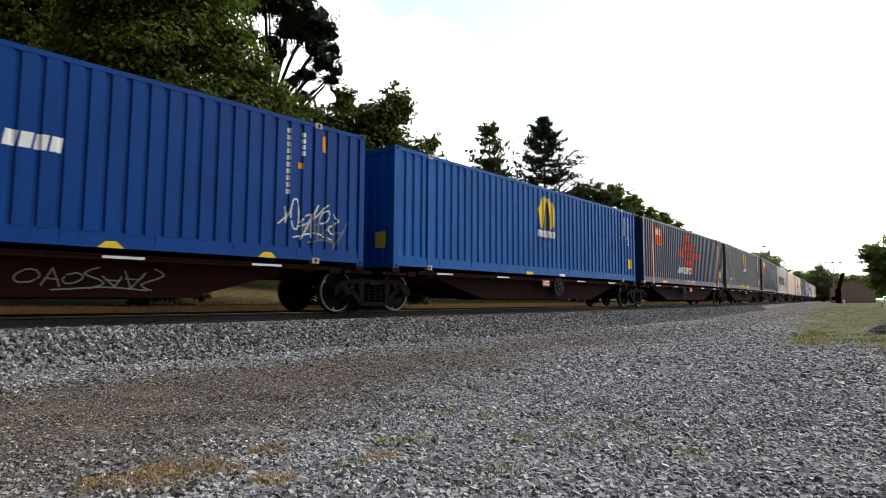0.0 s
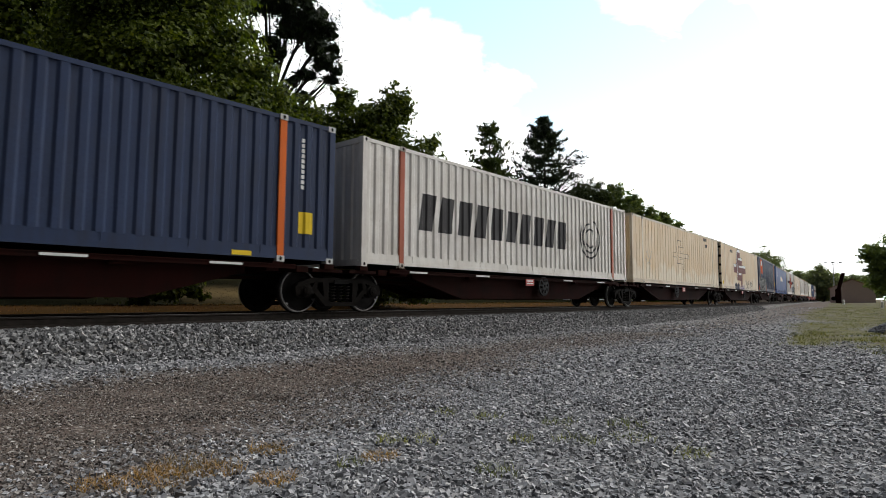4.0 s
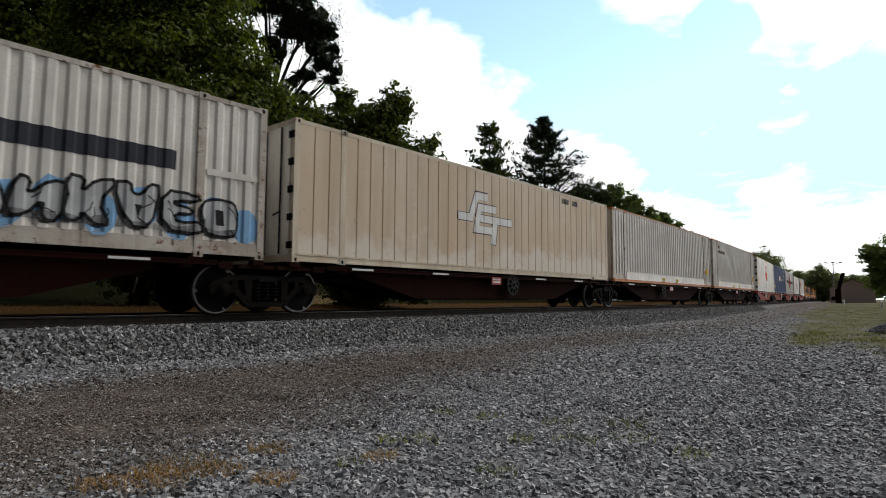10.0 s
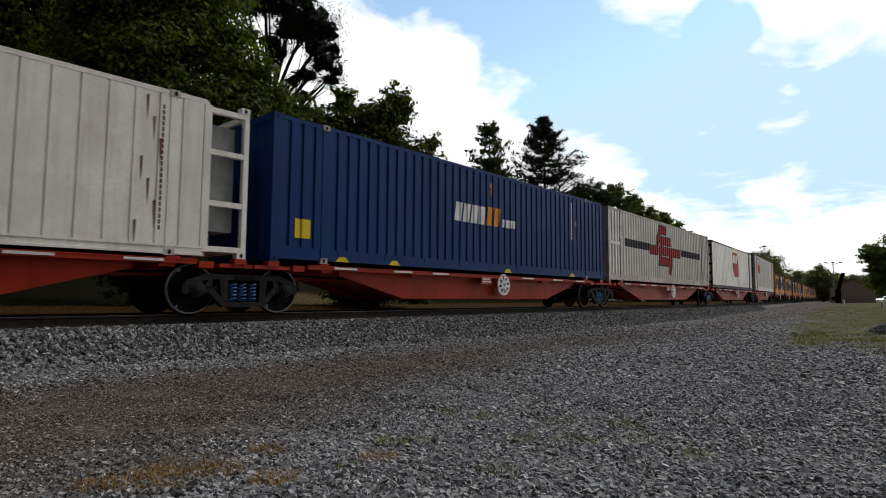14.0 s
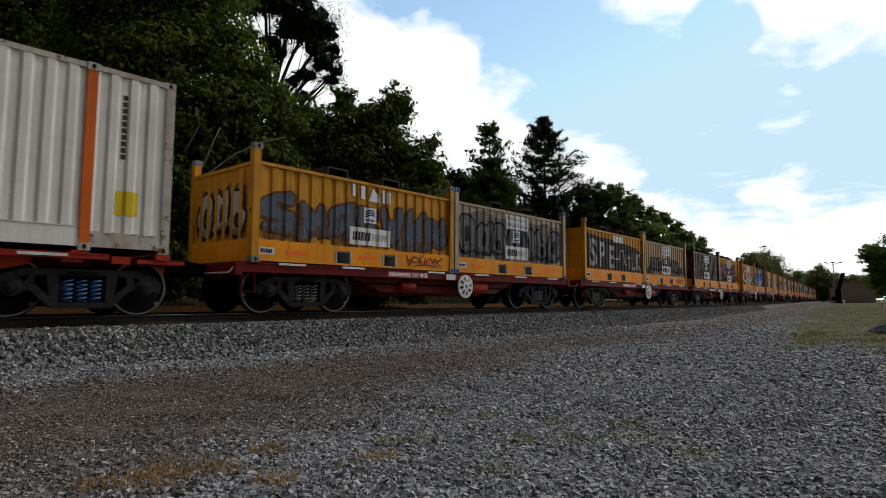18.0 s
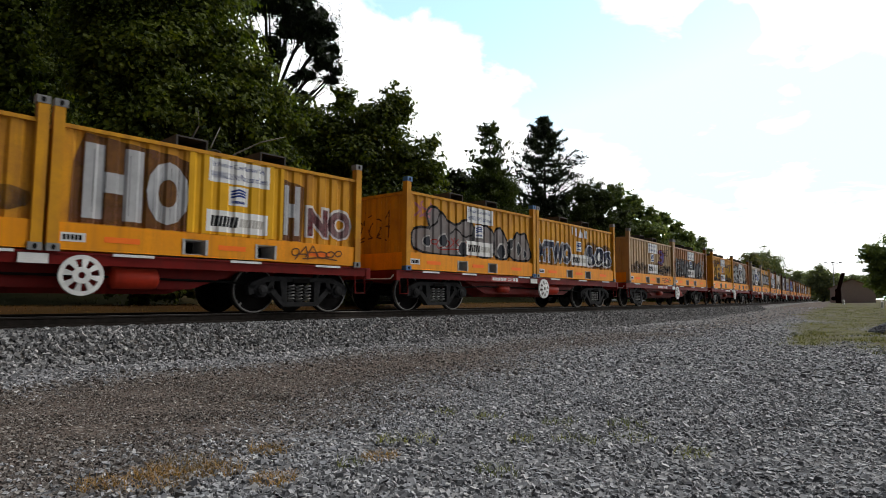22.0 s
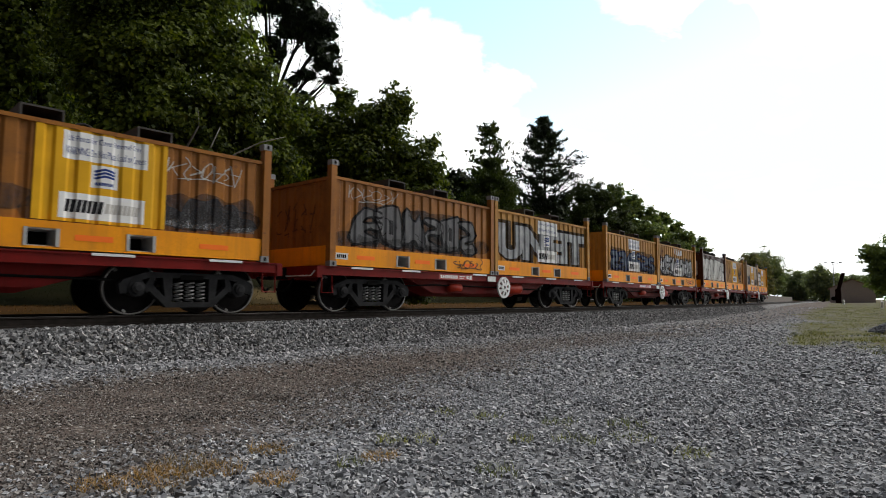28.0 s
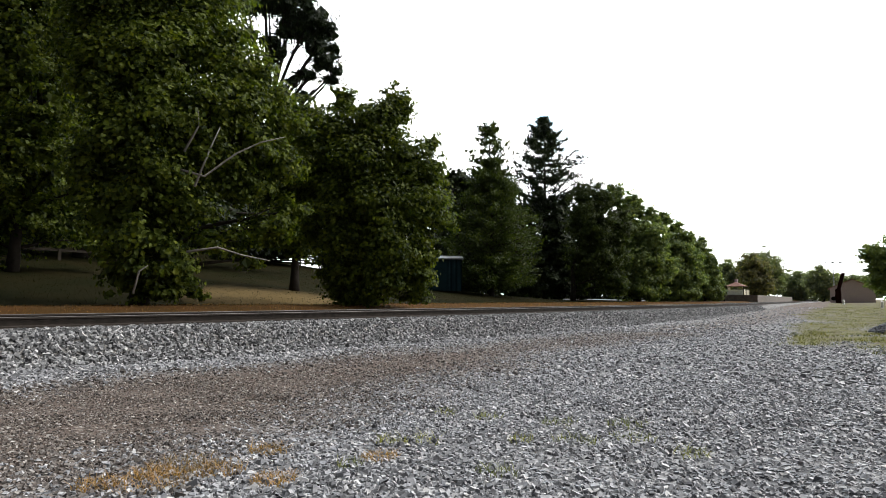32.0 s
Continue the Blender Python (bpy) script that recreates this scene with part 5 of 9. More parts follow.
def coil_wagon(i):
    w = tagged(new("coil_wagon"), "dark red two-container wagon with white handbrake wheel", "freight wagon", "wagons of the train")
    red = MAT["maroon"]
    a, b = -0.25, 12.35
    part("centre_sill", Shape().prism([(a, 0.70), (2.9, 0.66), (3.9, 0.36), (8.2, 0.36), (9.2, 0.66), (b, 0.70), (b, 0.90), (a, 0.90)], -0.35, 0.35), red, w)
    for y in (-1.17, 1.17):
        part("side_sill", Shape().box(a, b, y - 0.05, y + 0.05, 0.80, 0.985).box(a, b, y - 0.075, y + 0.075, 0.965, 0.99), red, w)
        part("side_girder", Shape().prism([(2.7, 0.82), (3.7, 0.45), (8.4, 0.45), (9.4, 0.82)], y * 0.78 - 0.02, y * 0.78 + 0.02), red, w)
    bearer = Shape().box(-0.12, 0.12, -1.12, 1.12, 0.80, 0.955).mesh("cross_bearer", red)
    for x in (0.12, 1.45, 3.2, 5.9, 6.2, 8.9, 10.65, 12.0):
        part("cross_bearer", bearer, None, w, at=pose(x, 0, 0))
    seat = Shape().box(-0.1, 0.1, -0.09, 0.09, 0.93, 0.992).mesh("twistlock_seat", red)
    for x in (0.09, 5.92, 6.15, 11.99):
        for y in (-1.13, 1.13):
            part("twistlock_seat", seat, None, w, at=pose(x, y, 0))
    for x in (a + 0.02, b - 0.02):
        part("headstock", Shape().box(x - 0.06, x + 0.06, -1.24, 1.24, 0.74, 0.985), red, w, "red end beam")
    reflectors(w, [0.95, 2.55, 5.35, 7.3, 9.3, 11.2], 0.975, -1.25)
    part("handbrake_wheel", HANDWHEEL, None, w, "white spoked handbrake wheel", at=pose(6.55, -1.235, 0.64))
    part("handbrake_bracket", Shape().box(6.5, 6.6, -1.2, -0.3, 0.6, 0.7), red, w)
    part("air_tank", Shape().turned([(0.06, 7.0), (0.17, 7.06), (0.18, 7.1), (0.18, 7.72), (0.17, 7.76), (0.06, 7.82)], (0, -0.95, 0.62), "x", 16), MAT["red"], w, "red air reservoir", True)
    part("brake_cylinder", Shape().turned([(0.04, 4.25), (0.11, 4.3), (0.11, 4.75), (0.04, 4.8)], (0, -1.0, 0.60), "x", 12), MAT["red"], w, smooth=True)
    part("wagon_plate", Shape().box(5.72, 6.1, -1.262, -1.25, 0.80, 0.95), MAT["white"], w, "white lettering panel")
    pl = part("number_plate", Shape().box(3.62, 5.05, -1.228, -1.222, 0.81, 0.955), PLATE, w, "red strip with white wagon lettering")
    txt = bars(3.68, 0.84, 0.72, 0.085, 9, 0.25)
    txt.box(4.46, 4.72, -0.003, 0, 0.895, 0.915).box(4.46, 4.65, -0.003, 0, 0.85, 0.87).box(4.76, 4.86, -0.003, 0, 0.84, 0.93).box(4.9, 5.0, -0.003, 0, 0.83, 0.94)
    part("plate_lettering", txt, MAT["white"], pl, at=pose(0, -1.2285, 0))
    part("brake_rod", Shape().tube([(1.6, -0.9, 0.58), (3.6, -1.02, 0.66), (6.5, -1.02, 0.64), (9.0, -0.95, 0.60), (10.4, -0.9, 0.56)], 0.022, 6), MAT["steel_dark"], w)
    for x in (a + 0.1, b - 0.1):
        k = 0.28 if x < 6 else -0.28
        part("foot_step", Shape().tube([(x, -1.2, 0.82), (x, -1.22, 0.42), (x + k, -1.22, 0.42), (x + k, -1.2, 0.82)], 0.018, 5), MAT["maroon"], w)
    part("uncoupling_lever", Shape().tube([(a - 0.02, -1.15, 0.9), (a - 0.10, -1.1, 0.78), (a - 0.1, -0.2, 0.78)], 0.016, 5), MAT["white"], w)
    part("coupler", Shape().box(-0.62, a, -0.13, 0.13, 0.72, 0.96).box(-0.70, -0.5, -0.18, 0.18, 0.70, 0.98), MAT["steel_dark"], w)
    part("coupler", Shape().box(b, b + 0.38, -0.13, 0.13, 0.72, 0.96), MAT["steel_dark"], w)
    hose(w, a, -1)
    hose(w, b, 1)
    bogie(w, 1.45)
    bogie(w, 10.65)
    COIL.append((w, 275.98 + 13.511 * (i + 1)))
    return w


# ---- containers ----
RIB = [(0.0, 0.0), (0.105, 0.0), (0.15, 0.036), (0.255, 0.036), (0.30, 0.0)]
RIB_COIL = [(0.0, 0.0), (0.15, 0.0), (0.19, 0.036), (0.27, 0.036), (0.31, 0.0)]
SEAM = [(0.0, 0.0), (0.364, 0.0), (0.369, 0.03), (0.391, 0.03), (0.396, 0.0)]
RIB_WIDE = [(0.0, 0.0), (0.20, 0.0), (0.22, 0.034), (0.285, 0.034), (0.305, 0.0)]
FLAT = [(0.0, 0.0), (4.0, 0.0)]


def profile(x0, x1, pattern):
    """The breaks of a pressed sheet between x0 and x1: (x, depth)."""
    out, period = [], pattern[-1][0]
    n = max(1, round((x1 - x0) / period))
    k = (x1 - x0) / (n * period)
    for i in range(n):
        out.extend((x0 + (i * period + dx) * k, d) for dx, d in pattern[:-1])
    return out + [(x1, pattern[-1][1])]


def depth_at(prof, x):
    return float(np.interp(x, [p[0] for p in prof], [p[1] for p in prof]))


def sheet(prof, z0, z1, y, way):
    """A pressed wall sheet; way = -1 for the near wall, whose ribs sink towards +y."""
    sh = Shape()
    for (xa, da), (xb, db) in zip(prof, prof[1:]):
        sh.face([(xa, y - way * da, z0), (xb, y - way * db, z0), (xb, y - way * db, z1), (xa, y - way * da, z1)])
    return sh


def end_sheet(prof, z0, z1, x, way):
    sh = Shape()
    for (ya, da), (yb, db) in zip(prof, prof[1:]):
        sh.face([(x - way * da, ya, z0), (x - way * db, yb, z0), (x - way * db, yb, z1), (x - way * da, ya, z1)])
    return sh


def casting(x, y, z, sx, sy):
    """A solid corner casting; black ovals laid on it stand for its dark holes."""
    c = Shape().box(x, x + 0.178 * sx, y, y + 0.162 * sy, z, z + 0.118)
    return c


# a black oval plate in place of the shaded depth of a hole
HOLE = Shape().prism([(math.cos(a) * 0.03, math.sin(a) * 0.042) for a in np.linspace(0, 2 * math.pi, 13)[:-1]], -0.004, 0.0).mesh("casting_hole", MAT["blackpit"])


def put_castings(box, xs, y0, y1, z0, z1, mat):
    for x, sx in xs:
        for z in (z0, z1 - 0.118):
            for y, sy in ((y0, 1), (y1, -1)):
                c = part("corner_casting", casting(x, y - 0.006 * sy, z, sx, sy), mat, box)
                if sy == 1:
                    part("casting_hole", HOLE, None, c, at=pose(x + 0.089 * sx, y - 0.007, z + 0.058))


CARGO = []


def long_container(i, paint, label, kind="corr", height=2.997, cast=None, doors=False, rail_paint=None, post_paint=None, frame_end=False, door_paint=None):
    box = tagged(new("shipping_container"), label, "container", "long containers on the train")
    L, H, Y = 14.63, height, 1.219
    body = L - 0.75 if frame_end else L
    pattern = {"corr": RIB, "wide": RIB_WIDE, "seam": SEAM, "curtain": FLAT}[kind]
    rail_paint, post_paint = rail_paint or paint, post_paint or paint
    kind_ribbed = kind in ("corr", "wide")
    low = 0.30 if kind_ribbed else (0.16 if kind == "seam" else 0.30)
    prof = profile(0.12, body - 0.12, pattern)
    part("near_wall", sheet(prof, low, H - 0.09, -1.214, -1), paint, box)
    part("far_wall", sheet(prof, low, H - 0.09, 1.214, 1), paint, box)
    for y in (-Y, Y):
        s = 1 if y > 0 else -1
        rail = Shape().box(0.1, body - 0.1, y - 0.05 * s, y, H - 0.10, H - 0.015)
        part("top_rail", rail, rail_paint, box)
        if kind_ribbed:
            # the lower rail is a stepped pressing with plate joints
            br = Shape().prism([(y - 0.06 * s, 0.06), (y + 0.004 * s, 0.06), (y + 0.004 * s, 0.155), (y - 0.012 * s, 0.155), (y - 0.012 * s, low + 0.012), (y - 0.06 * s, low + 0.012)], 0.1, L - 0.1, "x")
            for k in range(9 if s < 0 else 0):
                part("plate_joint", Shape().box(1.7 + k * 1.4 - 0.012, 1.7 + k * 1.4 + 0.012, y - 0.03 * s, y - 0.002 * s, 0.15, low), rail_paint, box)
        else:
            br = Shape().prism([(y - 0.05 * s, 0.02), (y + 0.016 * s, 0.02), (y + 0.016 * s, 0.06), (y, 0.065), (y, low - 0.015), (y + 0.014 * s, low - 0.012), (y + 0.014 * s, low + 0.03), (y - 0.05 * s, low + 0.03)], 0.1, body - 0.1, "x")
        part("bottom_rail", br, rail_paint, box)
        for x in ((0.0, body - 0.14) if frame_end else (0.0, L - 0.14)):
            part("corner_post", Shape().box(x, x + 0.14, y - 0.1 * s, y + 0.002 * s, 0.10, H - 0.1), rail_paint, box)
        if kind != "curtain":
            for x in (1.22, L - 1.37 if not frame_end else body - 0.75):
                part("stacking_post", Shape().box(x, x + 0.15, y - 0.06 * s, y + 0.006 * s, 0.06, H - 0.02), post_paint, box)
                if s < 0:
                    for z in (0.0, H - 0.118):
                        c = part("post_casting", Shape().box(x - 0.012, x + 0.162, y - 0.018, y + 0.09, z, z + 0.118), cast or PAINT["chipped"], box)
                        part("casting_hole", HOLE, None, c, at=pose(x + 0.075, y - 0.019, z + 0.058))
    # ends
    eprof = profile(-1.10, 1.10, RIB)
    part("front_end", end_sheet(eprof, 0.12, H - 0.1, 0.035, -1), door_paint or paint, box)
    part("rear_end", end_sheet(eprof, 0.12, H - 0.1, body - 0.035, 1), paint, box)
    for x in (0.0, body - 0.1):
        part("end_sill", Shape().box(x, x + 0.1, -1.1, 1.1, 0.02, 0.16), rail_paint, box)
        part("end_header", Shape().box(x, x + 0.1, -1.1, 1.1, H - 0.13, H - 0.01), rail_paint, box)
    roof = Shape()
    rp = profile(0.1, body - 0.1, RIB)
    for (xa, da), (xb, db) in zip(rp, rp[1:]):
        roof.face([(xa, -1.17, H - 0.012 - da * 0.4), (xb, -1.17, H - 0.012 - db * 0.4), (xb, 1.17, H - 0.012 - db * 0.4), (xa, 1.17, H - 0.012 - da * 0.4)])
    part("roof", roof, paint, box)
    part("floor", Shape().box(0.1, body - 0.1, -1.16, 1.16, 0.06, 0.14), MAT["steel_dark"], box)
    put_castings(box, ((0.0, 1), (L, -1)), -Y, Y, 0.0, H, cast or rail_paint)
    if doors:
        for sy in (-1, 1):
            leaf = part("door", Shape().box(-0.012, 0.03, 0.02 if sy > 0 else -1.09, 1.09 if sy > 0 else -0.02, 0.16, H - 0.14), door_paint or paint, box, "white rear door with lock rods")
            for y in (0.28, 0.82):
                part("lock_rod", Shape().tube([(-0.05, sy * y, 0.18), (-0.05, sy * y, H - 0.16)], 0.019, 8), MAT["frame_grey"], leaf)
                part("lock_handle", Shape().bar((-0.065, sy * y, 1.05), (-0.065, sy * (y - 0.22), 1.0), 0.03, 0.02), MAT["frame_grey"], leaf)
            for z in np.linspace(0.35, H - 0.35, 5):
                part("hinge", Shape().box(-0.045, 0.0, sy * 1.13 - 0.09, sy * 1.13 + 0.07, z - 0.07, z + 0.07), MAT["steel_dark"], box, "black door hinge")
    if frame_end:
        fr = Shape()
        for y in (-1.16, 1.16):
            fr.box(L - 0.1, L, y - 0.055, y + 0.055, 0.1, H - 0.1)
            for z in (0.16, 1.0, 1.95, H - 0.17):
                fr.box(body, L - 0.1, y - 0.05, y + 0.05, z - 0.05, z + 0.05)
        for z in (0.16, H - 0.17):
            fr.box(L - 0.09, L - 0.01, -1.1, 1.1, z - 0.05, z + 0.05)
        part("equipment_frame", fr, rail_paint, box, "open end frame round the cooling unit")
        part("cooling_unit", Shape().box(body, L - 0.2, -1.02, 1.02, 0.5, H - 0.4), MAT["grey_cast"], box, "pale grey cooling unit")
    CARGO.append((box, LONG_FRONT[i], 14.63, 1.03))
    return box, prof, low


def pierced(x0, x1, z0, z1, holes, h0, h1, y, half=0.04):
    """One rail with square openings through it."""
    xs, zs = [x0] + [x for h in holes for x in h] + [x1], [z0, h0, h1, z1]
    sh, nx = Shape(), len(xs)
    for yy in (y - half, y + half):
        sh.v.extend((x, yy, z) for z in zs for x in xs)
    back = nx * 4
    full = lambda i, j: 0 <= i < nx - 1 and 0 <= j < 3 and not (j == 1 and i % 2 == 1)
    for i in range(nx - 1):
        for j in range(3):
            if not full(i, j):
                continue
            a, b, c, d = j * nx + i, j * nx + i + 1, (j + 1) * nx + i + 1, (j + 1) * nx + i
            sh.f.extend([(a, b, c, d), (back + d, back + c, back + b, back + a)])
            for p, q, ii, jj in ((a, b, i, j - 1), (b, c, i + 1, j), (c, d, i, j + 1), (d, a, i - 1, j)):
                if not full(ii, jj):
                    sh.f.append((q, p, back + p, back + q))
    return sh


def coil_container(i, slot, paint, label, castc=None, base_paint=None):
    box = tagged(new("coil_container"), label, "container", "open steel-coil containers on the train")
    L, Y = 6.0, 1.219
    wz0, wz1, top = 0.45, 1.945, 2.32
    castc = castc or MAT["grey_cast"]
    base_paint = base_paint or MAT["yellowbase"]
    prof = profile(0.14, L - 0.14, RIB_COIL)
    for y, way in ((-1.205, -1), (1.205, 1)):
        part("near_wall" if way < 0 else "far_wall", sheet(prof, wz0, wz1, y, way), paint, box)
        part("top_rail", Shape().box(0.14, L - 0.14, y - 0.03, y + 0.03, wz1 - 0.03, wz1 + 0.035), paint, box)
        part("base_rail", pierced(0.05, L - 0.05, 0.03, wz0, ((2.02, 2.48), (3.42, 3.88)), 0.065, 0.34, y * 1.004), base_paint, box, "amber yellow base rail")
        for x in (0.0, L - 0.15):
            part("corner_post", Shape().box(x, x + 0.15, y - 0.075, y + 0.075, 0.1, top - 0.11), paint, box)
    for xa in (2.02, 3.42):
        pk = part("fork_pocket", Shape().box(xa, xa + 0.05, -1.262, 1.16, 0.065, 0.34).box(xa + 0.41, xa + 0.46, -1.262, 1.16, 0.065, 0.34).box(xa, xa + 0.46, -1.225, 1.16, 0.315, 0.34).box(xa + 0.025, xa + 0.435, -1.19, 1.16, 0.065, 0.085), MAT["pocket"], box, "pale steel forklift pocket")
        # added black sheet that stands for the shade inside the open pocket
        part("pocket_back", Shape().box(xa + 0.025, xa + 0.435, -0.75, -0.73, 0.085, 0.315), MAT["blackpit"], pk)
    for x in (0.06, L - 0.06):
        ep = profile(-1.12, 1.12, RIB_COIL)
        part("end_wall", end_sheet(ep, wz0, wz1 - 0.02, x, -1 if x < 1 else 1), paint, box)
        part("end_rail", Shape().box(x - 0.05, x + 0.05, -1.13, 1.13, 0.03, wz0), base_paint, box)
        part("end_top_rail", Shape().box(x - 0.04, x + 0.04, -1.13, 1.13, wz1 - 0.05, wz1 + 0.02), paint, box)
    tape = Shape().box(-0.27, 0.27, -0.004, 0, -0.045, 0.045).mesh("orange_tape", MAT["orange"])
    for x in (1.05, 2.95, 4.9):
        part("orange_tape", tape, None, box, "faded orange reflective strip", at=pose(x, -1.2505, 0.225))
    put_castings(box, ((0.0, 1), (L, -1)), -1.283, 1.283, 0.0, top, castc)
    part("number_panel", Shape().box(0.18, 0.52, -1.254, -1.25, 0.16, 0.30), MAT["white"], box, "small white number panel")
    tagged(part("panel_lettering", bars(0.21, 0.19, 0.27, 0.08, 5, 0.3), MAT["steel_dark"], box, at=pose(0, -1.2545, 0)), kind="stuff")
    # lids over the load with their lifting lugs
    part("load_cover", Shape().prism([(0.2, wz1 - 0.25), (L - 0.2, wz1 - 0.25), (L - 0.5, wz1 + 0.06), (0.5, wz1 + 0.06)], -1.0, 1.0), paint, box, "steel cover over the load")
    for x in (1.92, 3.58):
        lug = part("lifting_bracket", pierced(x, x + 0.58, wz1 - 0.02, wz1 + 0.27, ((x + 0.03, x + 0.55),), wz1 + 0.01, wz1 + 0.24, -0.55, 0.5), MAT["bracket"], box, "open box-shaped lifting bracket")
        # added black sheet: the bracket is open, this darkens its inside
        part("bracket_back", Shape().box(x + 0.03, x + 0.55, -0.3, -0.28, wz1 + 0.01, wz1 + 0.24), MAT["blackpit"], lug)
    part("lifting_loop", Shape().tube([(2.92 + 0.2 * math.cos(a), -0.5, wz1 + 0.02 + 0.24 * math.sin(a)) for a in np.linspace(0, math.pi, 9)], 0.022, 6), MAT["frame_grey"], box, smooth=True)
    CARGO.append((box, 275.98 + 13.511 * (i + 1) + (6.056 if slot else 0.0), 6.0, 0.99))
    return box, prof


# ---- paint on the containers: lettering, badges, sprayed pieces ----
from mathutils.geometry import tessellate_polygon


def clip_x(poly, lo, hi):
    for bound, keep in ((lo, 1), (hi, -1)):
        out = []
        for (xa, za), (xb, zb) in zip(poly, poly[1:] + poly[:1]):
            ina, inb = (xa - bound) * keep >= 0, (xb - bound) * keep >= 0
            if ina:
                out.append((xa, za))
            if ina != inb:
                t = (bound - xa) / (xb - xa)
                out.append((bound, za + (zb - za) * t))
        poly = out
        if len(poly) < 3:
            return []
    return poly


def clip_z(poly, lo, hi):
    return [(b, a) for a, b in clip_x([(z, x) for x, z in poly], lo, hi)]


def drape(box, name, polys, mat, prof, layer=1, low=0.0, y=-1.214, label="", posts=(), kind="", end=False):
    """Lay flat outlines (x, z) on a pressed wall so that they follow its ribs; below low they lie on the rail. end: on the front end, y for x."""
    pts = sorted({p for p in prof})
    for xa, xb in posts:
        pts = [q for q in pts if not xa <= q[0] <= xb]
        pts += [(xa - 0.002, depth_at(prof, xa)), (xa, -0.012), (xb, -0.012), (xb + 0.002, depth_at(prof, xb))]
    pts.sort()
    if pts[0][0] > 0:
        pts.insert(0, (-0.05, pts[0][1] - 0.008))
    pts.append((pts[-1][0] + 0.3, pts[-1][1] - 0.008))
    sh = Shape()
    for k, poly in enumerate(polys):
        lift = 0.004 + 0.0022 * layer + 0.00004 * (k % 40)
        x0, x1 = min(p[0] for p in poly), max(p[0] for p in poly)
        if min(p[1] for p in poly) < low:
            lowp = clip_z(poly, -1, low)
            if len(lowp) > 2:
                sh.face([(x, y - 0.010 - lift, z) for x, z in lowp])
            poly = clip_z(poly, low, 9)
            if len(poly) < 3:
                continue
        for (xa, da), (xb, db) in zip(pts, pts[1:]):
            if xb <= x0 or xa >= x1:
                continue
            c = clip_x(poly, xa, xb)
            if len(c) > 2:
                sh.face([(x, y + da + (db - da) * (x - xa) / (xb - xa) - lift, z) for x, z in c])
    if not sh.f:
        return None
    if end:
        sh.v = [(b, -a, c) for a, b, c in sh.v]
    me = bpy.data.meshes.new(name)
    me.from_pydata(sh.v, [], sh.f)
    me.materials.append(mat)
    ob = new(name, me)
    ob.parent = box
    if name.endswith(("marks", "blocks", "lettering", "text")):
        kind = "stuff"
    return tagged(ob, label, kind=kind) if label or kind else ob


def rect(x0, z0, x1, z1):
    return [[(x0, z0), (x1, z0), (x1, z1), (x0, z1)]]


TEXT_CACHE = {}


def letters(text, x0, z0, x1, z1, fat=0.0, shear=0.0):
    """Triangles of a line of text fitted to a box."""
    key = (text, fat)
    if key not in TEXT_CACHE:
        cu = bpy.data.curves.new("text", "FONT")
        cu.body, cu.resolution_u, cu.offset, cu.fill_mode = text, 3, fat, "FRONT"
        ob = new("text", cu)
        bpy.context.view_layer.update()
        me = bpy.data.meshes.new_from_object(ob.evaluated_get(bpy.context.evaluated_depsgraph_get()))
        TEXT_CACHE[key] = [[(me.vertices[v].co.x, me.vertices[v].co.y) for v in p.vertices] for p in me.polygons]
        bpy.data.objects.remove(ob)
        bpy.data.curves.remove(cu)
        bpy.data.meshes.remove(me)
    tri = TEXT_CACHE[key]
    xs, ys = [p[0] for t in tri for p in t], [p[1] for t in tri for p in t]
    ax, ay, w, h = min(xs), min(ys), max(xs) - min(xs), max(ys) - min(ys)
    return [[(x0 + (x - ax) / w * (x1 - x0) + shear * (y - ay) / h * (z1 - z0), z0 + (y - ay) / h * (z1 - z0)) for x, y in t] for t in tri]


def stroke(pts, w, cap=6):
    """A broad rounded line as quads and discs."""
    out = []
    for (xa, za), (xb, zb) in zip(pts, pts[1:]):
        d = math.hypot(xb - xa, zb - za) or 1e-6
        nx, nz = -(zb - za) / d * w / 2, (xb - xa) / d * w / 2
        out.append([(xa - nx, za - nz), (xb - nx, zb - nz), (xb + nx, zb + nz), (xa + nx, za + nz)])
    for x, z in pts:
        if cap:
            out.append([(x + math.cos(a) * w / 2, z + math.sin(a) * w / 2) for a in np.linspace(0, 2 * math.pi, cap + 1)[:-1]])
    return out


def band(pts, w):
    """A flat-ended stripe with mitred bends."""
    out, n = [], len(pts)
    left, right = [], []
    for i, (x, z) in enumerate(pts):
        ds = []
        for a, b in ((i - 1, i), (i, i + 1)):
            if 0 <= a and b < n:
                dx, dz = pts[b][0] - pts[a][0], pts[b][1] - pts[a][1]
                k = math.hypot(dx, dz)
                ds.append((dx / k, dz / k))
        mx, mz = sum(d[0] for d in ds), sum(d[1] for d in ds)
        k = math.hypot(mx, mz)
        mx, mz = mx / k, mz / k
        c = max(0.35, mx * ds[0][0] + mz * ds[0][1])
        left.append((x - mz * w / 2 / c, z + mx * w / 2 / c))
        right.append((x + mz * w / 2 / c, z - mx * w / 2 / c))
    for i in range(n - 1):
        out.append([right[i], right[i + 1], left[i + 1], left[i]])
    return out


def blob(x, z, rx, rz, n=14, seed=0):
    g = random.Random(seed)
    return [[(x + math.cos(a) * rx * g.uniform(0.88, 1.08), z + math.sin(a) * rz * g.uniform(0.88, 1.08)) for a in np.linspace(0, 2 * math.pi, n + 1)[:-1]]]


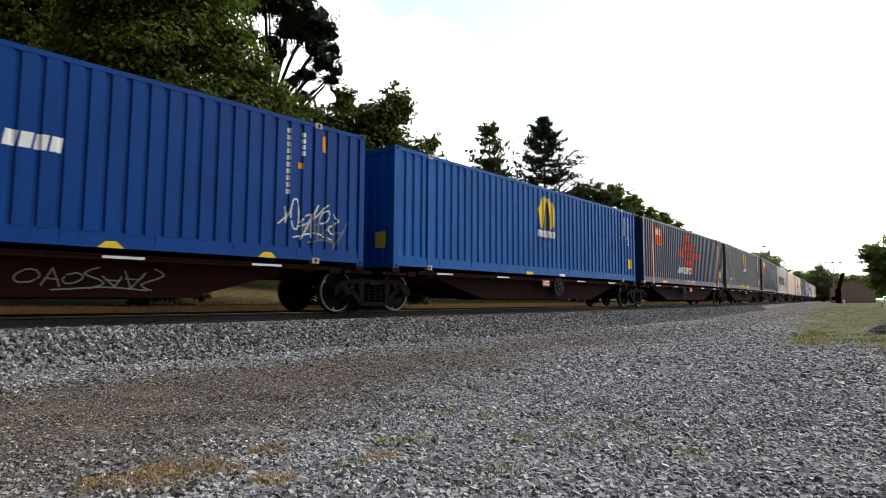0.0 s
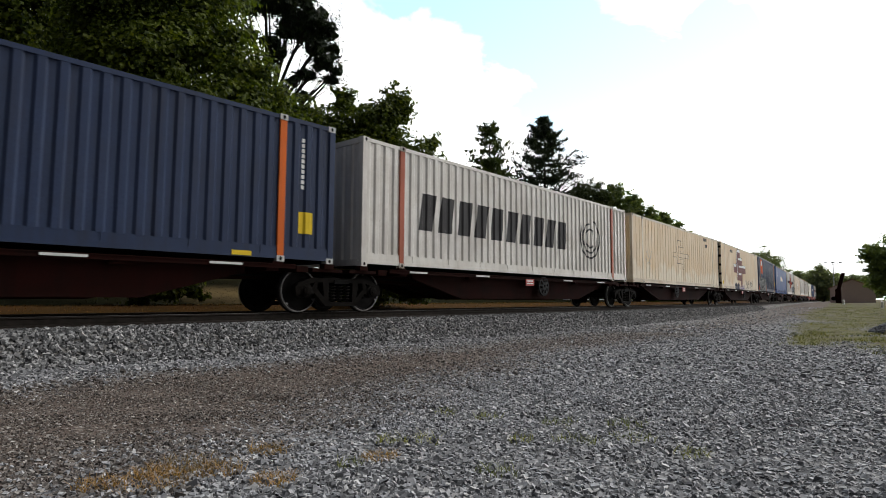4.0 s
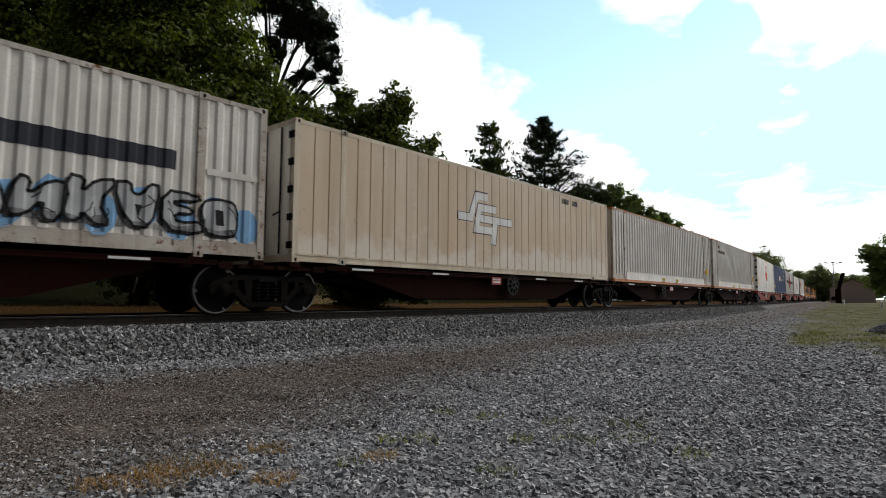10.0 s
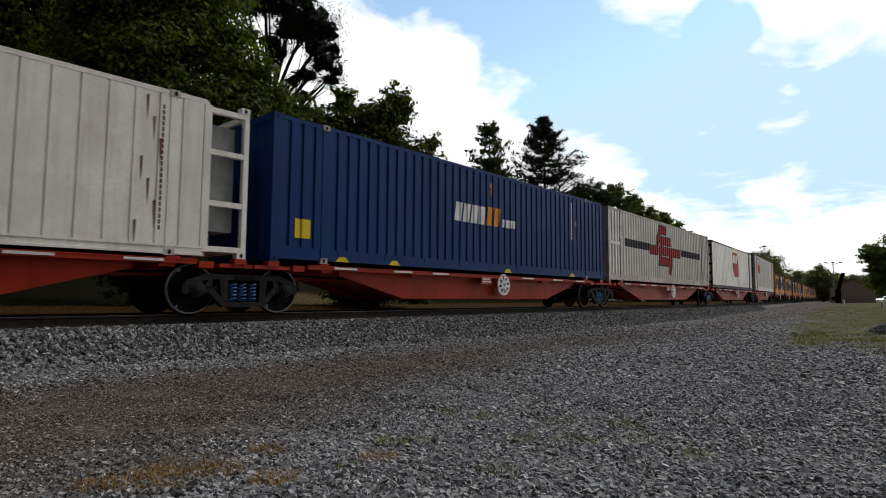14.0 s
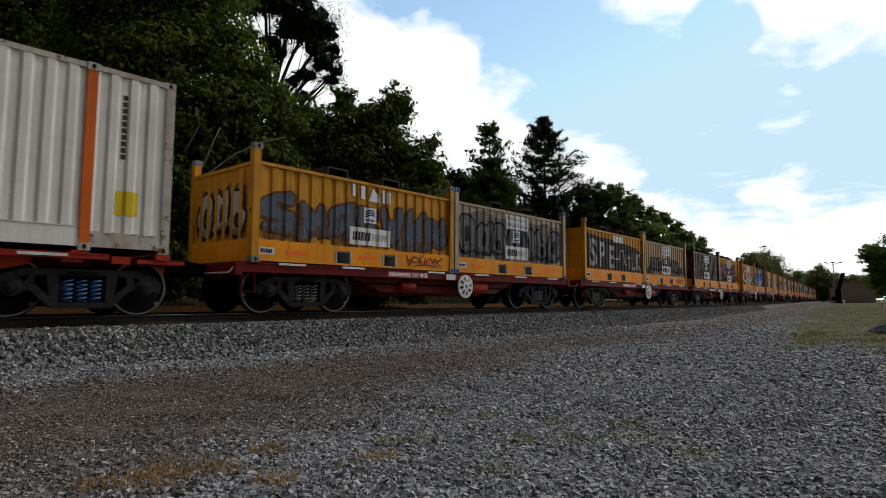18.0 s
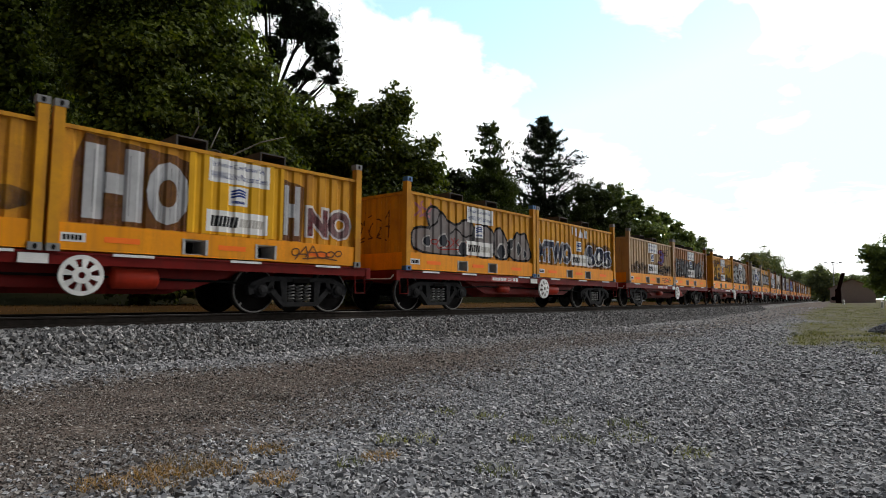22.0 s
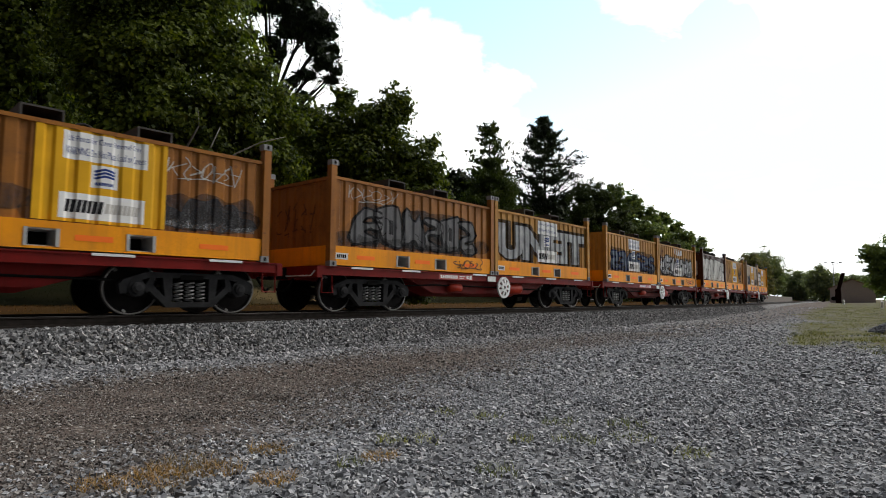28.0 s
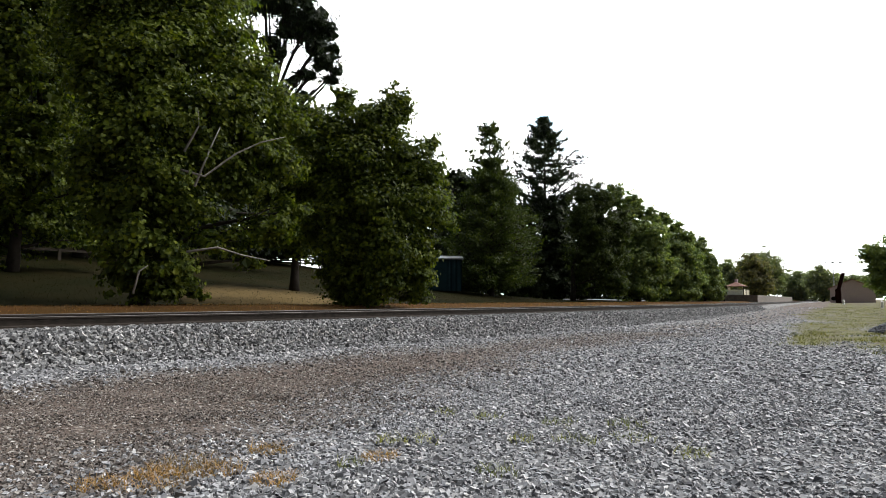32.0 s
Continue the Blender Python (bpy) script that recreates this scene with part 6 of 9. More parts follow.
TONE = {
    "white": (0.80, 0.80, 0.78),
    "silver": (0.55, 0.56, 0.57),
    "black": (0.016, 0.016, 0.018),
    "charcoal": (0.055, 0.053, 0.055),
    "orange": (0.75, 0.115, 0.012),
    "red": (0.50, 0.045, 0.018),
    "darkred": (0.40, 0.035, 0.03),
    "mauve": (0.19, 0.060, 0.055),
    "slate": (0.035, 0.04, 0.052),
    "amber": (0.75, 0.30, 0.02),
    "yellow": (0.72, 0.38, 0.012),
    "lemon": (0.78, 0.55, 0.03),
    "blue": (0.02, 0.17, 0.72),
    "skyblue": (0.24, 0.45, 0.70),
    "teal": (0.04, 0.28, 0.36),
    "navy": (0.012, 0.022, 0.075),
    "purple": (0.17, 0.12, 0.38),
    "pink": (0.52, 0.20, 0.22),
    "maroon": (0.15, 0.02, 0.03),
    "bluegrey": (0.14, 0.18, 0.23),
    "grey": (0.20, 0.20, 0.205),
    "brandblue": (0.02, 0.05, 0.22),
    "green": (0.12, 0.16, 0.09),
    "cream": (0.52, 0.50, 0.46),
    "rust": (0.15, 0.065, 0.03),
    "dove": (0.27, 0.25, 0.255),
    "lilac": (0.36, 0.27, 0.62),
    "cobalt": (0.08, 0.20, 0.50),
}
COLOUR = {
    "white": decal("white sprayed paint", (0.82, 0.82, 0.80), 0.15),
    "silver": decal("silver sprayed paint", (0.38, 0.39, 0.40), 0.3),
    "black": decal("black sprayed paint", (0.016, 0.016, 0.018), 0.1),
    "charcoal": decal("charcoal sprayed paint", (0.055, 0.053, 0.055), 0.2),
    "orange": decal("orange badge paint", (0.75, 0.115, 0.012), 0.2),
    "red": decal("red badge paint", (0.50, 0.045, 0.018), 0.22),
    "darkred": decal("dull red badge paint", (0.40, 0.035, 0.03), 0.25),
    "mauve": decal("faded maroon badge paint", (0.19, 0.060, 0.055), 0.3),
    "slate": decal("dark slate stripe paint", (0.035, 0.04, 0.052), 0.2),
    "amber": decal("amber lettering paint", (0.75, 0.30, 0.02), 0.15),
    "yellow": decal("bright yellow panel paint", (0.72, 0.38, 0.012), 0.12),
    "lemon": decal("yellow sticker", (0.78, 0.55, 0.03), 0.12),
    "blue": decal("bright blue sprayed paint", (0.02, 0.17, 0.72), 0.15),
    "skyblue": decal("pale blue sprayed paint", (0.24, 0.45, 0.70), 0.2),
    "teal": decal("teal sprayed paint", (0.04, 0.28, 0.36), 0.2),
    "navy": decal("dark navy sprayed paint", (0.012, 0.022, 0.075), 0.2),
    "purple": decal("violet sprayed paint", (0.17, 0.12, 0.38), 0.2),
    "pink": decal("pink sprayed paint", (0.52, 0.20, 0.22), 0.25),
    "maroon": decal("maroon sprayed paint", (0.15, 0.02, 0.03), 0.2),
    "bluegrey": decal("blue grey sprayed paint", (0.14, 0.18, 0.23), 0.25),
    "grey": decal("grey sprayed paint", (0.20, 0.20, 0.205), 0.3),
    "brandblue": decal("blue printed ink", (0.02, 0.05, 0.22), 0.1),
    "green": decal("faded green sprayed paint", (0.12, 0.16, 0.09), 0.3),
    "cream": decal("faint white paint", (0.52, 0.50, 0.46), 0.2),
    "rust": decal("brown rust stain", (0.15, 0.065, 0.03), 0.35),
}


def interlock(x0, z0, x1, z1, thin=1.0):
    """The badge of three interlocking stripes: two hooked ones and a slanted one under a bar."""
    w, h = x1 - x0, z1 - z0
    b = 0.165 * h * thin

    def at(u, v):
        return x0 + u * w, z0 + v * h
    return [band([at(0.0, 0.475), at(0.215, 0.475), at(0.32, 0.92), at(0.52, 0.92)], b),
            band([at(0.685, 0.70), at(0.375, 0.70), at(0.31, 0.265), at(0.61, 0.265)], b),
            band([at(0.385, 0.485), at(1.0, 0.485)], b), band([at(0.665, 0.42), at(0.625, 0.0)], b * 1.15)]


def hexagon(x0, z0, x1, z1):
    w, h = x1 - x0, z1 - z0
    return [[(x0 + w * 0.31, z0), (x1, z0), (x1, z0 + h * 0.60), (x0 + w * 0.79, z1), (x0, z1), (x0, z0 + h * 0.36)]]


def blocks(x0, z0, x1, z1, n, gap=0.2):
    """Plain slanted blocks in place of brand lettering."""
    step, lean = (x1 - x0) / n, (z1 - z0) * 0.14
    return [[(x0 + i * step, z0), (x0 + (i + 1 - gap) * step, z0), (x0 + (i + 1 - gap) * step + lean, z1), (x0 + i * step + lean, z1)] for i in range(n)]


SPRAY = {}


def spray(colour, thin=0.25):
    """Patchy spray paint in one of the colours."""
    key = (colour, thin)
    if key not in SPRAY:
        SPRAY[key] = sprayed("sprayed %s paint" % colour, TONE[colour], thin)
    return SPRAY[key]


# letter-like outlines in a unit square, each with the holes in it
GLYPHS = [
    ([(0, 0), (0.28, 1), (0.72, 1), (1, 0), (0.68, 0), (0.62, 0.26), (0.38, 0.26), (0.32, 0)], [[(0.42, 0.46), (0.58, 0.46), (0.5, 0.8)]]),
    ([(0, 0), (1, 0), (1, 0.25), (0.4, 0.28), (0.4, 0.4), (0.85, 0.42), (0.85, 0.62), (0.4, 0.62), (0.4, 0.75), (1, 0.78), (0.95, 1), (0, 1)], []),
    ([(0, 0), (0.32, 0), (0.32, 0.48), (0.64, 0), (1, 0), (1, 1), (0.68, 1), (0.68, 0.52), (0.36, 1), (0, 1)], []),
    ([(0, 0), (0.34, 0), (0.36, 0.32), (0.64, 0), (1.05, 0), (0.68, 0.5), (1, 1), (0.64, 1), (0.35, 0.68), (0.32, 1), (0, 1)], []),
    ([(0.2, 0), (0.8, 0), (1, 0.25), (1, 0.75), (0.8, 1), (0.2, 1), (0, 0.75), (0, 0.25)], [[(0.38, 0.3), (0.62, 0.3), (0.62, 0.7), (0.38, 0.7)]]),
    ([(0, 0.04), (0.9, 0), (1, 0.56), (0.36, 0.62), (0.38, 0.76), (0.95, 0.74), (1, 1), (0.1, 1), (0, 0.44), (0.62, 0.38), (0.6, 0.24), (0.02, 0.28)], []),
    ([(0, 0), (0.36, 0), (0.38, 0.34), (0.62, 0), (1.02, 0), (0.8, 0.38), (1, 0.6), (0.9, 1), (0, 1)], [[(0.38, 0.58), (0.64, 0.58), (0.6, 0.78), (0.38, 0.78)]]),
]
PUFFS = [
    ([(0, 0.05), (0.5, -0.05), (1, 0.1), (1.05, 0.5), (0.75, 0.62), (0.9, 0.95), (0.5, 1.05), (0.1, 0.9), (-0.05, 0.5)], [(0.45, 0.3, 0.16, 0.17)]),
    ([(0.05, 0), (0.95, 0), (1.1, 0.35), (0.8, 0.6), (0.6, 0.55), (0.5, 1.0), (0.15, 1.05), (-0.05, 0.6)], [(0.6, 0.28, 0.15, 0.16)]),
    ([(0, 0), (0.5, 0.08), (1, 0), (1.08, 0.7), (0.8, 1.02), (0.5, 0.8), (0.2, 1.02), (-0.08, 0.6)], [(0.5, 0.45, 0.09, 0.22)]),
    ([(0.1, 0), (0.9, -0.03), (1.08, 0.5), (0.85, 1), (0.15, 1.02), (-0.08, 0.5)], [(0.5, 0.48, 0.17, 0.24)]),
]


def rounded(pts, times):
    """A closed outline with its corners cut off time after time."""
    for _ in range(times):
        pts = [q for (xa, za), (xb, zb) in zip(pts, pts[1:] + pts[:1]) for q in ((xa * 0.75 + xb * 0.25, za * 0.75 + zb * 0.25), (xa * 0.25 + xb * 0.75, za * 0.25 + zb * 0.75))]
    return pts


def filled(pts):
    """Triangles that fill a closed outline."""
    tri = tessellate_polygon([[Vector((x, z, 0)) for x, z in pts]])
    return [[pts[i] for i in t] for t in tri]


def rim(pts, w):
    return stroke(pts + pts[:1], w, 6)


def piece(box, prof, seed, x0, z0, x1, z1, n, fill, edge, back=None, low=0.0, posts=(), y=-1.214, style="", end=False):
    """A sprayed piece: soft backing, a dark cast edge, filled letter-like forms with bold outlines, shine lines and drips."""
    kw = dict(low=low, posts=posts, y=y, end=end)
    g, w = random.Random(seed), (x1 - x0) / n
    style = style or ("block", "wild", "puff")[seed % 3]
    if back:
        top = [(x1 - (x1 - x0) * k / 12, z1 + g.uniform(-0.10, 0.10)) for k in range(13)]
        foot = [(x0 + (x1 - x0) * k / 8, z0 + g.uniform(-0.02, 0.06)) for k in range(9)]
        drape(box, "graffiti_backing", filled(rounded(foot + top, 2)), spray(back, 0.34), prof, 1, label="sprayed background of the graffiti", kind="stuff", **kw)
    solid, rims, gaps, fine, cast, shade_low = [], [], [], [], [], []
    for i in range(n):
        a, b = x0 + i * w + w * g.uniform(-0.02, 0.06), x0 + (i + 1) * w + w * g.uniform(-0.04, 0.05)
        lo, hi = z0 + (z1 - z0) * g.uniform(0.02, 0.12), z1 - (z1 - z0) * g.uniform(0.03, 0.2)
        lean, u, v = g.uniform(-0.12, 0.16), b - a, hi - lo
        at = lambda p: (a + u * (p[0] + lean * (p[1] - 0.5)), lo + v * p[1])
        if style == "puff":
            shape_, eyes = g.choice(PUFFS)
            out = rounded([at((p[0] + g.uniform(-0.06, 0.06), p[1] + g.uniform(-0.06, 0.06))) for p in shape_], 3)
            holes = [[at((cx + rx * math.cos(t), cz + rz * math.sin(t))) for t in np.linspace(0, 2 * math.pi, 15)[:-1]] for cx, cz, rx, rz in eyes]
        else:
            shape_, inner = g.choice(GLYPHS)
            mx, mz = g.random() < 0.5, g.random() < 0.5
            turn = lambda p: (1 - p[0] if mx else p[0], 1 - p[1] if mz else p[1])
            shape_, inner = [turn(p) for p in shape_], [[turn(p) for p in h] for h in inner]
            jag = 0.12 if style == "wild" else 0.06
            pts = [at((p[0] + g.uniform(-jag, jag), p[1] + g.uniform(-jag, jag))) for p in shape_]
            if style == "wild":
                # thrown-out points like arrow heads
                cx, cz = a + u / 2, lo + v / 2
                for k in g.sample(range(len(pts)), 3):
                    pts[k] = (cx + (pts[k][0] - cx) * 1.45, max(z0 - 0.02, min(z1 + 0.08, cz + (pts[k][1] - cz) * 1.35)))
            out = rounded(pts, 1)
            holes = [[at(p) for p in h] for h in inner]
        solid += filled(out)
        rims += rim(out, 0.052)
        cast += filled([(x - 0.07, z - 0.05) for x, z in out])
        for h in holes:
            gaps += filled(h)
        for _ in range(3):
            p = at((g.uniform(0.1, 0.9), g.uniform(0.15, 0.9)))
            q = (p[0] + u * g.uniform(-0.3, 0.3), p[1] - v * g.uniform(0.1, 0.35))
            fine += stroke([p, ((p[0] + q[0]) / 2 + u * 0.06, (p[1] + q[1]) / 2), q], 0.022, 0)
        x = a + u * g.uniform(0.1, 0.9)
        fine += stroke([(x, lo), (x + 0.01, lo - g.uniform(0.03, 0.14))], 0.014, 0)
        shade_low += filled([at((0.02, 0.0)), at((0.98, 0.0)), at((0.9, g.uniform(0.14, 0.3))), at((0.4, g.uniform(0.1, 0.2))), at((0.08, g.uniform(0.14, 0.3)))])
    if edge:
        drape(box, "graffiti_shadow", cast, spray(edge, 0.2), prof, 2, label="sprayed cast edge of the graffiti", kind="stuff", **kw)
    drape(box, "graffiti_fill", solid, spray(fill, 0.06 if fill in ("white", "silver") else 0.18), prof, 3, label="sprayed fill of the graffiti", kind="stuff", **kw)
    if fill != "white":
        drape(box, "graffiti_fade", shade_low, spray(back if back and back != fill else "grey", 0.4), prof, 4, kind="stuff", **kw)
    if edge:
        drape(box, "graffiti_gaps", gaps, spray(edge if fill != edge else "grey", 0.1), prof, 5, kind="stuff", **kw)
        drape(box, "graffiti_outline", rims, spray(edge, 0.08), prof, 6, label="sprayed outline of the graffiti", kind="stuff", **kw)
        drape(box, "graffiti_linework", fine, spray(edge, 0.15), prof, 5, kind="stuff", **kw)


def word(box, prof, text, x0, z0, x1, z1, fill, edge, low=0.0, posts=(), grow=0.06, y=-1.214, fat=0.06):
    kw = dict(low=low, posts=posts, y=y)
    drape(box, "graffiti_outline", letters(text, x0 - grow, z0 - grow * 0.7, x1 + grow, z1 + grow, fat + grow), spray(edge, 0.15), prof, 2, label="dark outline of sprayed letters", kind="stuff", **kw)
    drape(box, "graffiti_letters", letters(text, x0, z0, x1, z1, fat), spray(fill, 0.1 if fill == "white" else 0.25), prof, 3, label="sprayed letters", kind="stuff", **kw)


def tag(box, prof, seed, x0, z0, x1, z1, n, colour, width=0.03, low=0.0, posts=(), y=-1.214, end=False):
    """A quick scrawl in one looping hand."""
    g, lines = random.Random(seed), []
    w, mid, h = (x1 - x0) / n, (z0 + z1) / 2, (z1 - z0) / 2
    for i in range(n):
        a, kind, pts = x0 + i * w, g.randrange(4), []
        if kind == 0:
            pts = [(a + w * (0.5 + 0.42 * math.cos(t)), mid + h * g.uniform(0.7, 0.8) * math.sin(t)) for t in np.linspace(0.6, 6.6, 14)]
        elif kind == 1:
            pts = [(a + 0.1 * w, mid + h), (a + 0.16 * w, mid - h * 0.9), (a + 0.2 * w, mid), (a + 0.85 * w, mid + h * 0.9), (a + 0.3 * w, mid), (a + 0.9 * w, mid - h)]
        elif kind == 2:
            pts = [(a + w * (0.5 + 0.38 * math.sin(t * 1.5)), mid + h * (1 - 2 * t / 4.2)) for t in np.linspace(0, 4.2, 12)]
        else:
            pts = [(a, mid - h), (a + 0.45 * w, mid + h * g.uniform(0.7, 1.1)), (a + 0.9 * w, mid - h * 0.9), (a + 0.75 * w, mid - h * 0.1), (a + 0.1 * w, mid - h * 0.2)]
        if g.random() < 0.5:
            pts = [(2 * a + w - x, z) for x, z in pts]
        if g.random() < 0.5:
            pts = [(x, 2 * mid - z) for x, z in pts]
        lean, grow, tall, drop = g.uniform(-0.2, 0.6), g.uniform(0.8, 1.7), g.uniform(0.5, 1.15), g.uniform(-0.25, 0.25) * h
        lines.append([(a + w / 2 + (x - a - w / 2) * grow + lean * (z - mid), mid + drop + (z - mid) * tall + g.uniform(-0.06, 0.06) * h) for x, z in pts])
    lines.append([(x0 + (x1 - x0) * k / 9, z0 + 0.02 - 0.16 * h * math.sin(k * 0.9)) for k in range(2, 9)])
    drape(box, "graffiti_tag", [q for l in lines for q in stroke(l, width, 4)], spray(colour, 0.1), prof, 4, low=low, posts=posts, y=y, label="scrawled thin graffiti tag", kind="stuff", end=end)


# ---- the train ----
PAINT = {
    "navy": painted("dark blue container paint", (0.001, 0.050, 0.25), (0.004, 0.026, 0.10), 0.3, 0.0, 0.5),
    "blue": painted("bright blue container paint", (0.003, 0.10, 0.37), (0.005, 0.04, 0.14), 0.25, 0.0, 0.5),
    "slate": painted("slate blue-grey container paint", (0.033, 0.048, 0.096), (0.03, 0.03, 0.034), 0.2, 0.0),
    "grey": painted("mid grey container paint", (0.115, 0.112, 0.118), (0.05, 0.05, 0.05), 0.2, 0.0),
    "offwhite": painted("dirty white container paint", (0.74, 0.71, 0.66), (0.27, 0.22, 0.17), 0.3, 0.05, streak=0.35, sheen=0.4),
    "cream": yellowed("yellowed cream container paint", (0.66, 0.47, 0.25), (0.74, 0.66, 0.52)),
    "beige": yellowed("weathered beige container paint", (0.60, 0.45, 0.29), (0.72, 0.66, 0.57)),
    "white": painted("white refrigerated container paint", (0.86, 0.83, 0.77), (0.34, 0.28, 0.20), 0.28, 0.02, streak=0.35, sheen=0.4),
    "deepnavy": painted("deep navy container paint", (0.001, 0.034, 0.155), (0.003, 0.02, 0.07), 0.3, 0.0, 0.5),
    "curtain": painted("dark blue curtain fabric", (0.001, 0.040, 0.19), (0.01, 0.06, 0.20), 0.4, 0.0, 0.5, sheen=0.4),
    "yellow": painted("amber yellow container paint", (0.64, 0.30, 0.016), (0.20, 0.075, 0.025), 0.6, 0.06, 0.5, 0.65),
    "ochre": painted("dull dirty ochre container paint", (0.47, 0.24, 0.05), (0.13, 0.065, 0.03), 0.6, 0.07, 0.5, 0.65),
    "rustyellow": painted("rust-stained yellow container paint", (0.33, 0.13, 0.024), (0.08, 0.035, 0.016), 0.65, 0.12),
    "brown": painted("rusty dark brown container paint", (0.062, 0.020, 0.012), (0.03, 0.016, 0.012), 0.5, 0.1),
    "tan": painted("weathered tan container paint", (0.42, 0.27, 0.12), (0.17, 0.11, 0.07), 0.55, 0.08),
    "greyed": painted("faded silvery grey paint", (0.46, 0.37, 0.27), (0.18, 0.13, 0.09), 0.5, 0.08),
    "darkgrey": painted("sprayed charcoal grey paint", (0.075, 0.07, 0.07), (0.13, 0.08, 0.03), 0.3, 0.04),
}
PAINT["chipped"] = painted("rust-chipped white rail paint", (0.56, 0.52, 0.46), (0.17, 0.11, 0.07), 0.6, 0.17)
PAINT["cream_rail"] = painted("pale dirty cream rail paint", (0.68, 0.61, 0.48), (0.34, 0.20, 0.10), 0.4, 0.05)
PAINT["post_orange"] = painted("orange stacking post paint", (0.72, 0.15, 0.02), (0.2, 0.06, 0.03), 0.2, 0.02)
PAINT["post_salmon"] = painted("faded salmon stacking post paint", (0.42, 0.12, 0.07), (0.2, 0.08, 0.05), 0.3, 0.02)
PAINT["rail_rust"] = painted("orange-brown rail paint", (0.58, 0.22, 0.07), (0.16, 0.07, 0.04), 0.4, 0.1)
PAINT["alloy"] = plain("bare alloy rail", (0.42, 0.42, 0.40), 0.45, 0.5)
PAINT["darkrail"] = plain("dark grey rail", (0.09, 0.09, 0.095), 0.6)
CAST_YELLOW = plain("yellow corner casting", (0.70, 0.48, 0.02), 0.5)
CAST_WHITE = plain("white corner casting", (0.6, 0.6, 0.58), 0.5)
POSTS = ((1.22, 1.37), (13.26, 13.41))


def hex_badge(box, prof, x0, z0, x1, z1, colour, posts=POSTS):
    drape(box, "badge", hexagon(x0, z0, x1, z1), COLOUR[colour], prof, 1, label="cut-cornered %s badge" % ("red" if colour == "darkred" else "orange"))
    w, h = x1 - x0, z1 - z0
    drape(box, "badge_lettering", blocks(x0 + w * 0.08, z0 + h * 0.56, x0 + w * 0.78, z0 + h * 0.90, 3), COLOUR["white"], prof, 2, label="white blocks on the badge")


def stripes_badge(box, prof, x0, z0, x1, z1, fill, edge=None, layer=2):
    polys = interlock(x0, z0, x1, z1)
    if edge:
        drape(box, "badge_edge", [q for b in interlock(x0 - 0.03, z0 - 0.03, x1 + 0.03, z1 + 0.03, 1.22) for q in b], COLOUR[edge], prof, 1, label="thin dark edge of the badge")
    for b in polys:
        drape(box, "badge_stripe", b, COLOUR[fill], prof, layer)


def outline_badge(box, prof, x0, z0, x1, z1, line, paper):
    drape(box, "badge_edge", [q for b in interlock(x0, z0, x1, z1, 1.0) for q in b], COLOUR[line], prof, 1, label="thin outline of a striped badge")
    drape(box, "badge_fill", [q for b in interlock(x0 + 0.025, z0 + 0.02, x1 - 0.025, z1 - 0.02, 0.87) for q in b], paper, prof, 2)


def freight_word(box, prof, x, z, k=1.0):
    """A white and amber row of plain blocks with four small ones after it."""
    drape(box, "lettering", blocks(x, z, x + 1.42 * k, z + 0.52 * k, 4), COLOUR["white"], prof, 1, label="white block lettering")
    drape(box, "amber_lettering", blocks(x + 1.46 * k, z, x + 2.16 * k, z + 0.56 * k, 2), COLOUR["amber"], prof, 1, label="amber block lettering")
    drape(box, "small_lettering", blocks(x + 2.24 * k, z + 0.02, x + 3.02 * k, z + 0.26 * k, 4), COLOUR["white"], prof, 1, label="small white block lettering")


def sticker(box, prof, x0, z0, x1, z1, colour="lemon", text="", ink="black", low=0.0, layer=3):
    s = drape(box, "sticker", rect(x0, z0, x1, z1), COLOUR[colour], prof, layer, low, label="%s sticker" % {"lemon": "yellow", "orange": "orange"}.get(colour, "white"))
    m = (z1 - z0) * 0.16
    if text:
        drape(box, "sticker_text", letters(text, x0 + m, z0 + m, x1 - m, z1 - m, 0.01), COLOUR[ink], prof, layer + 1, low)
    return s


def code_column(box, prof, x, z0, z1, colour="white", n=10, wide=0.075, name="code_mark"):
    h = (z1 - z0) / n
    for i in range(n):
        drape(box, name, rect(x, z1 - (i + 0.75) * h, x + wide, z1 - i * h), COLOUR[colour], prof, 1)


def code_row(box, prof, polys, colour):
    for q in polys:
        drape(box, "code_mark", [q], COLOUR[colour], prof, 1)


def end_badge(box, colour, x0=-0.55, z=1.75):
    sh = Shape().prism([(y, zz) for y, zz in ((-0.75, z), (0.2, z), (0.2, z + 0.85), (-0.5, z + 0.85), (-0.75, z + 0.5))], -0.012, -0.006, "x")
    part("end_badge", sh, COLOUR[colour], box, "badge on the end wall")


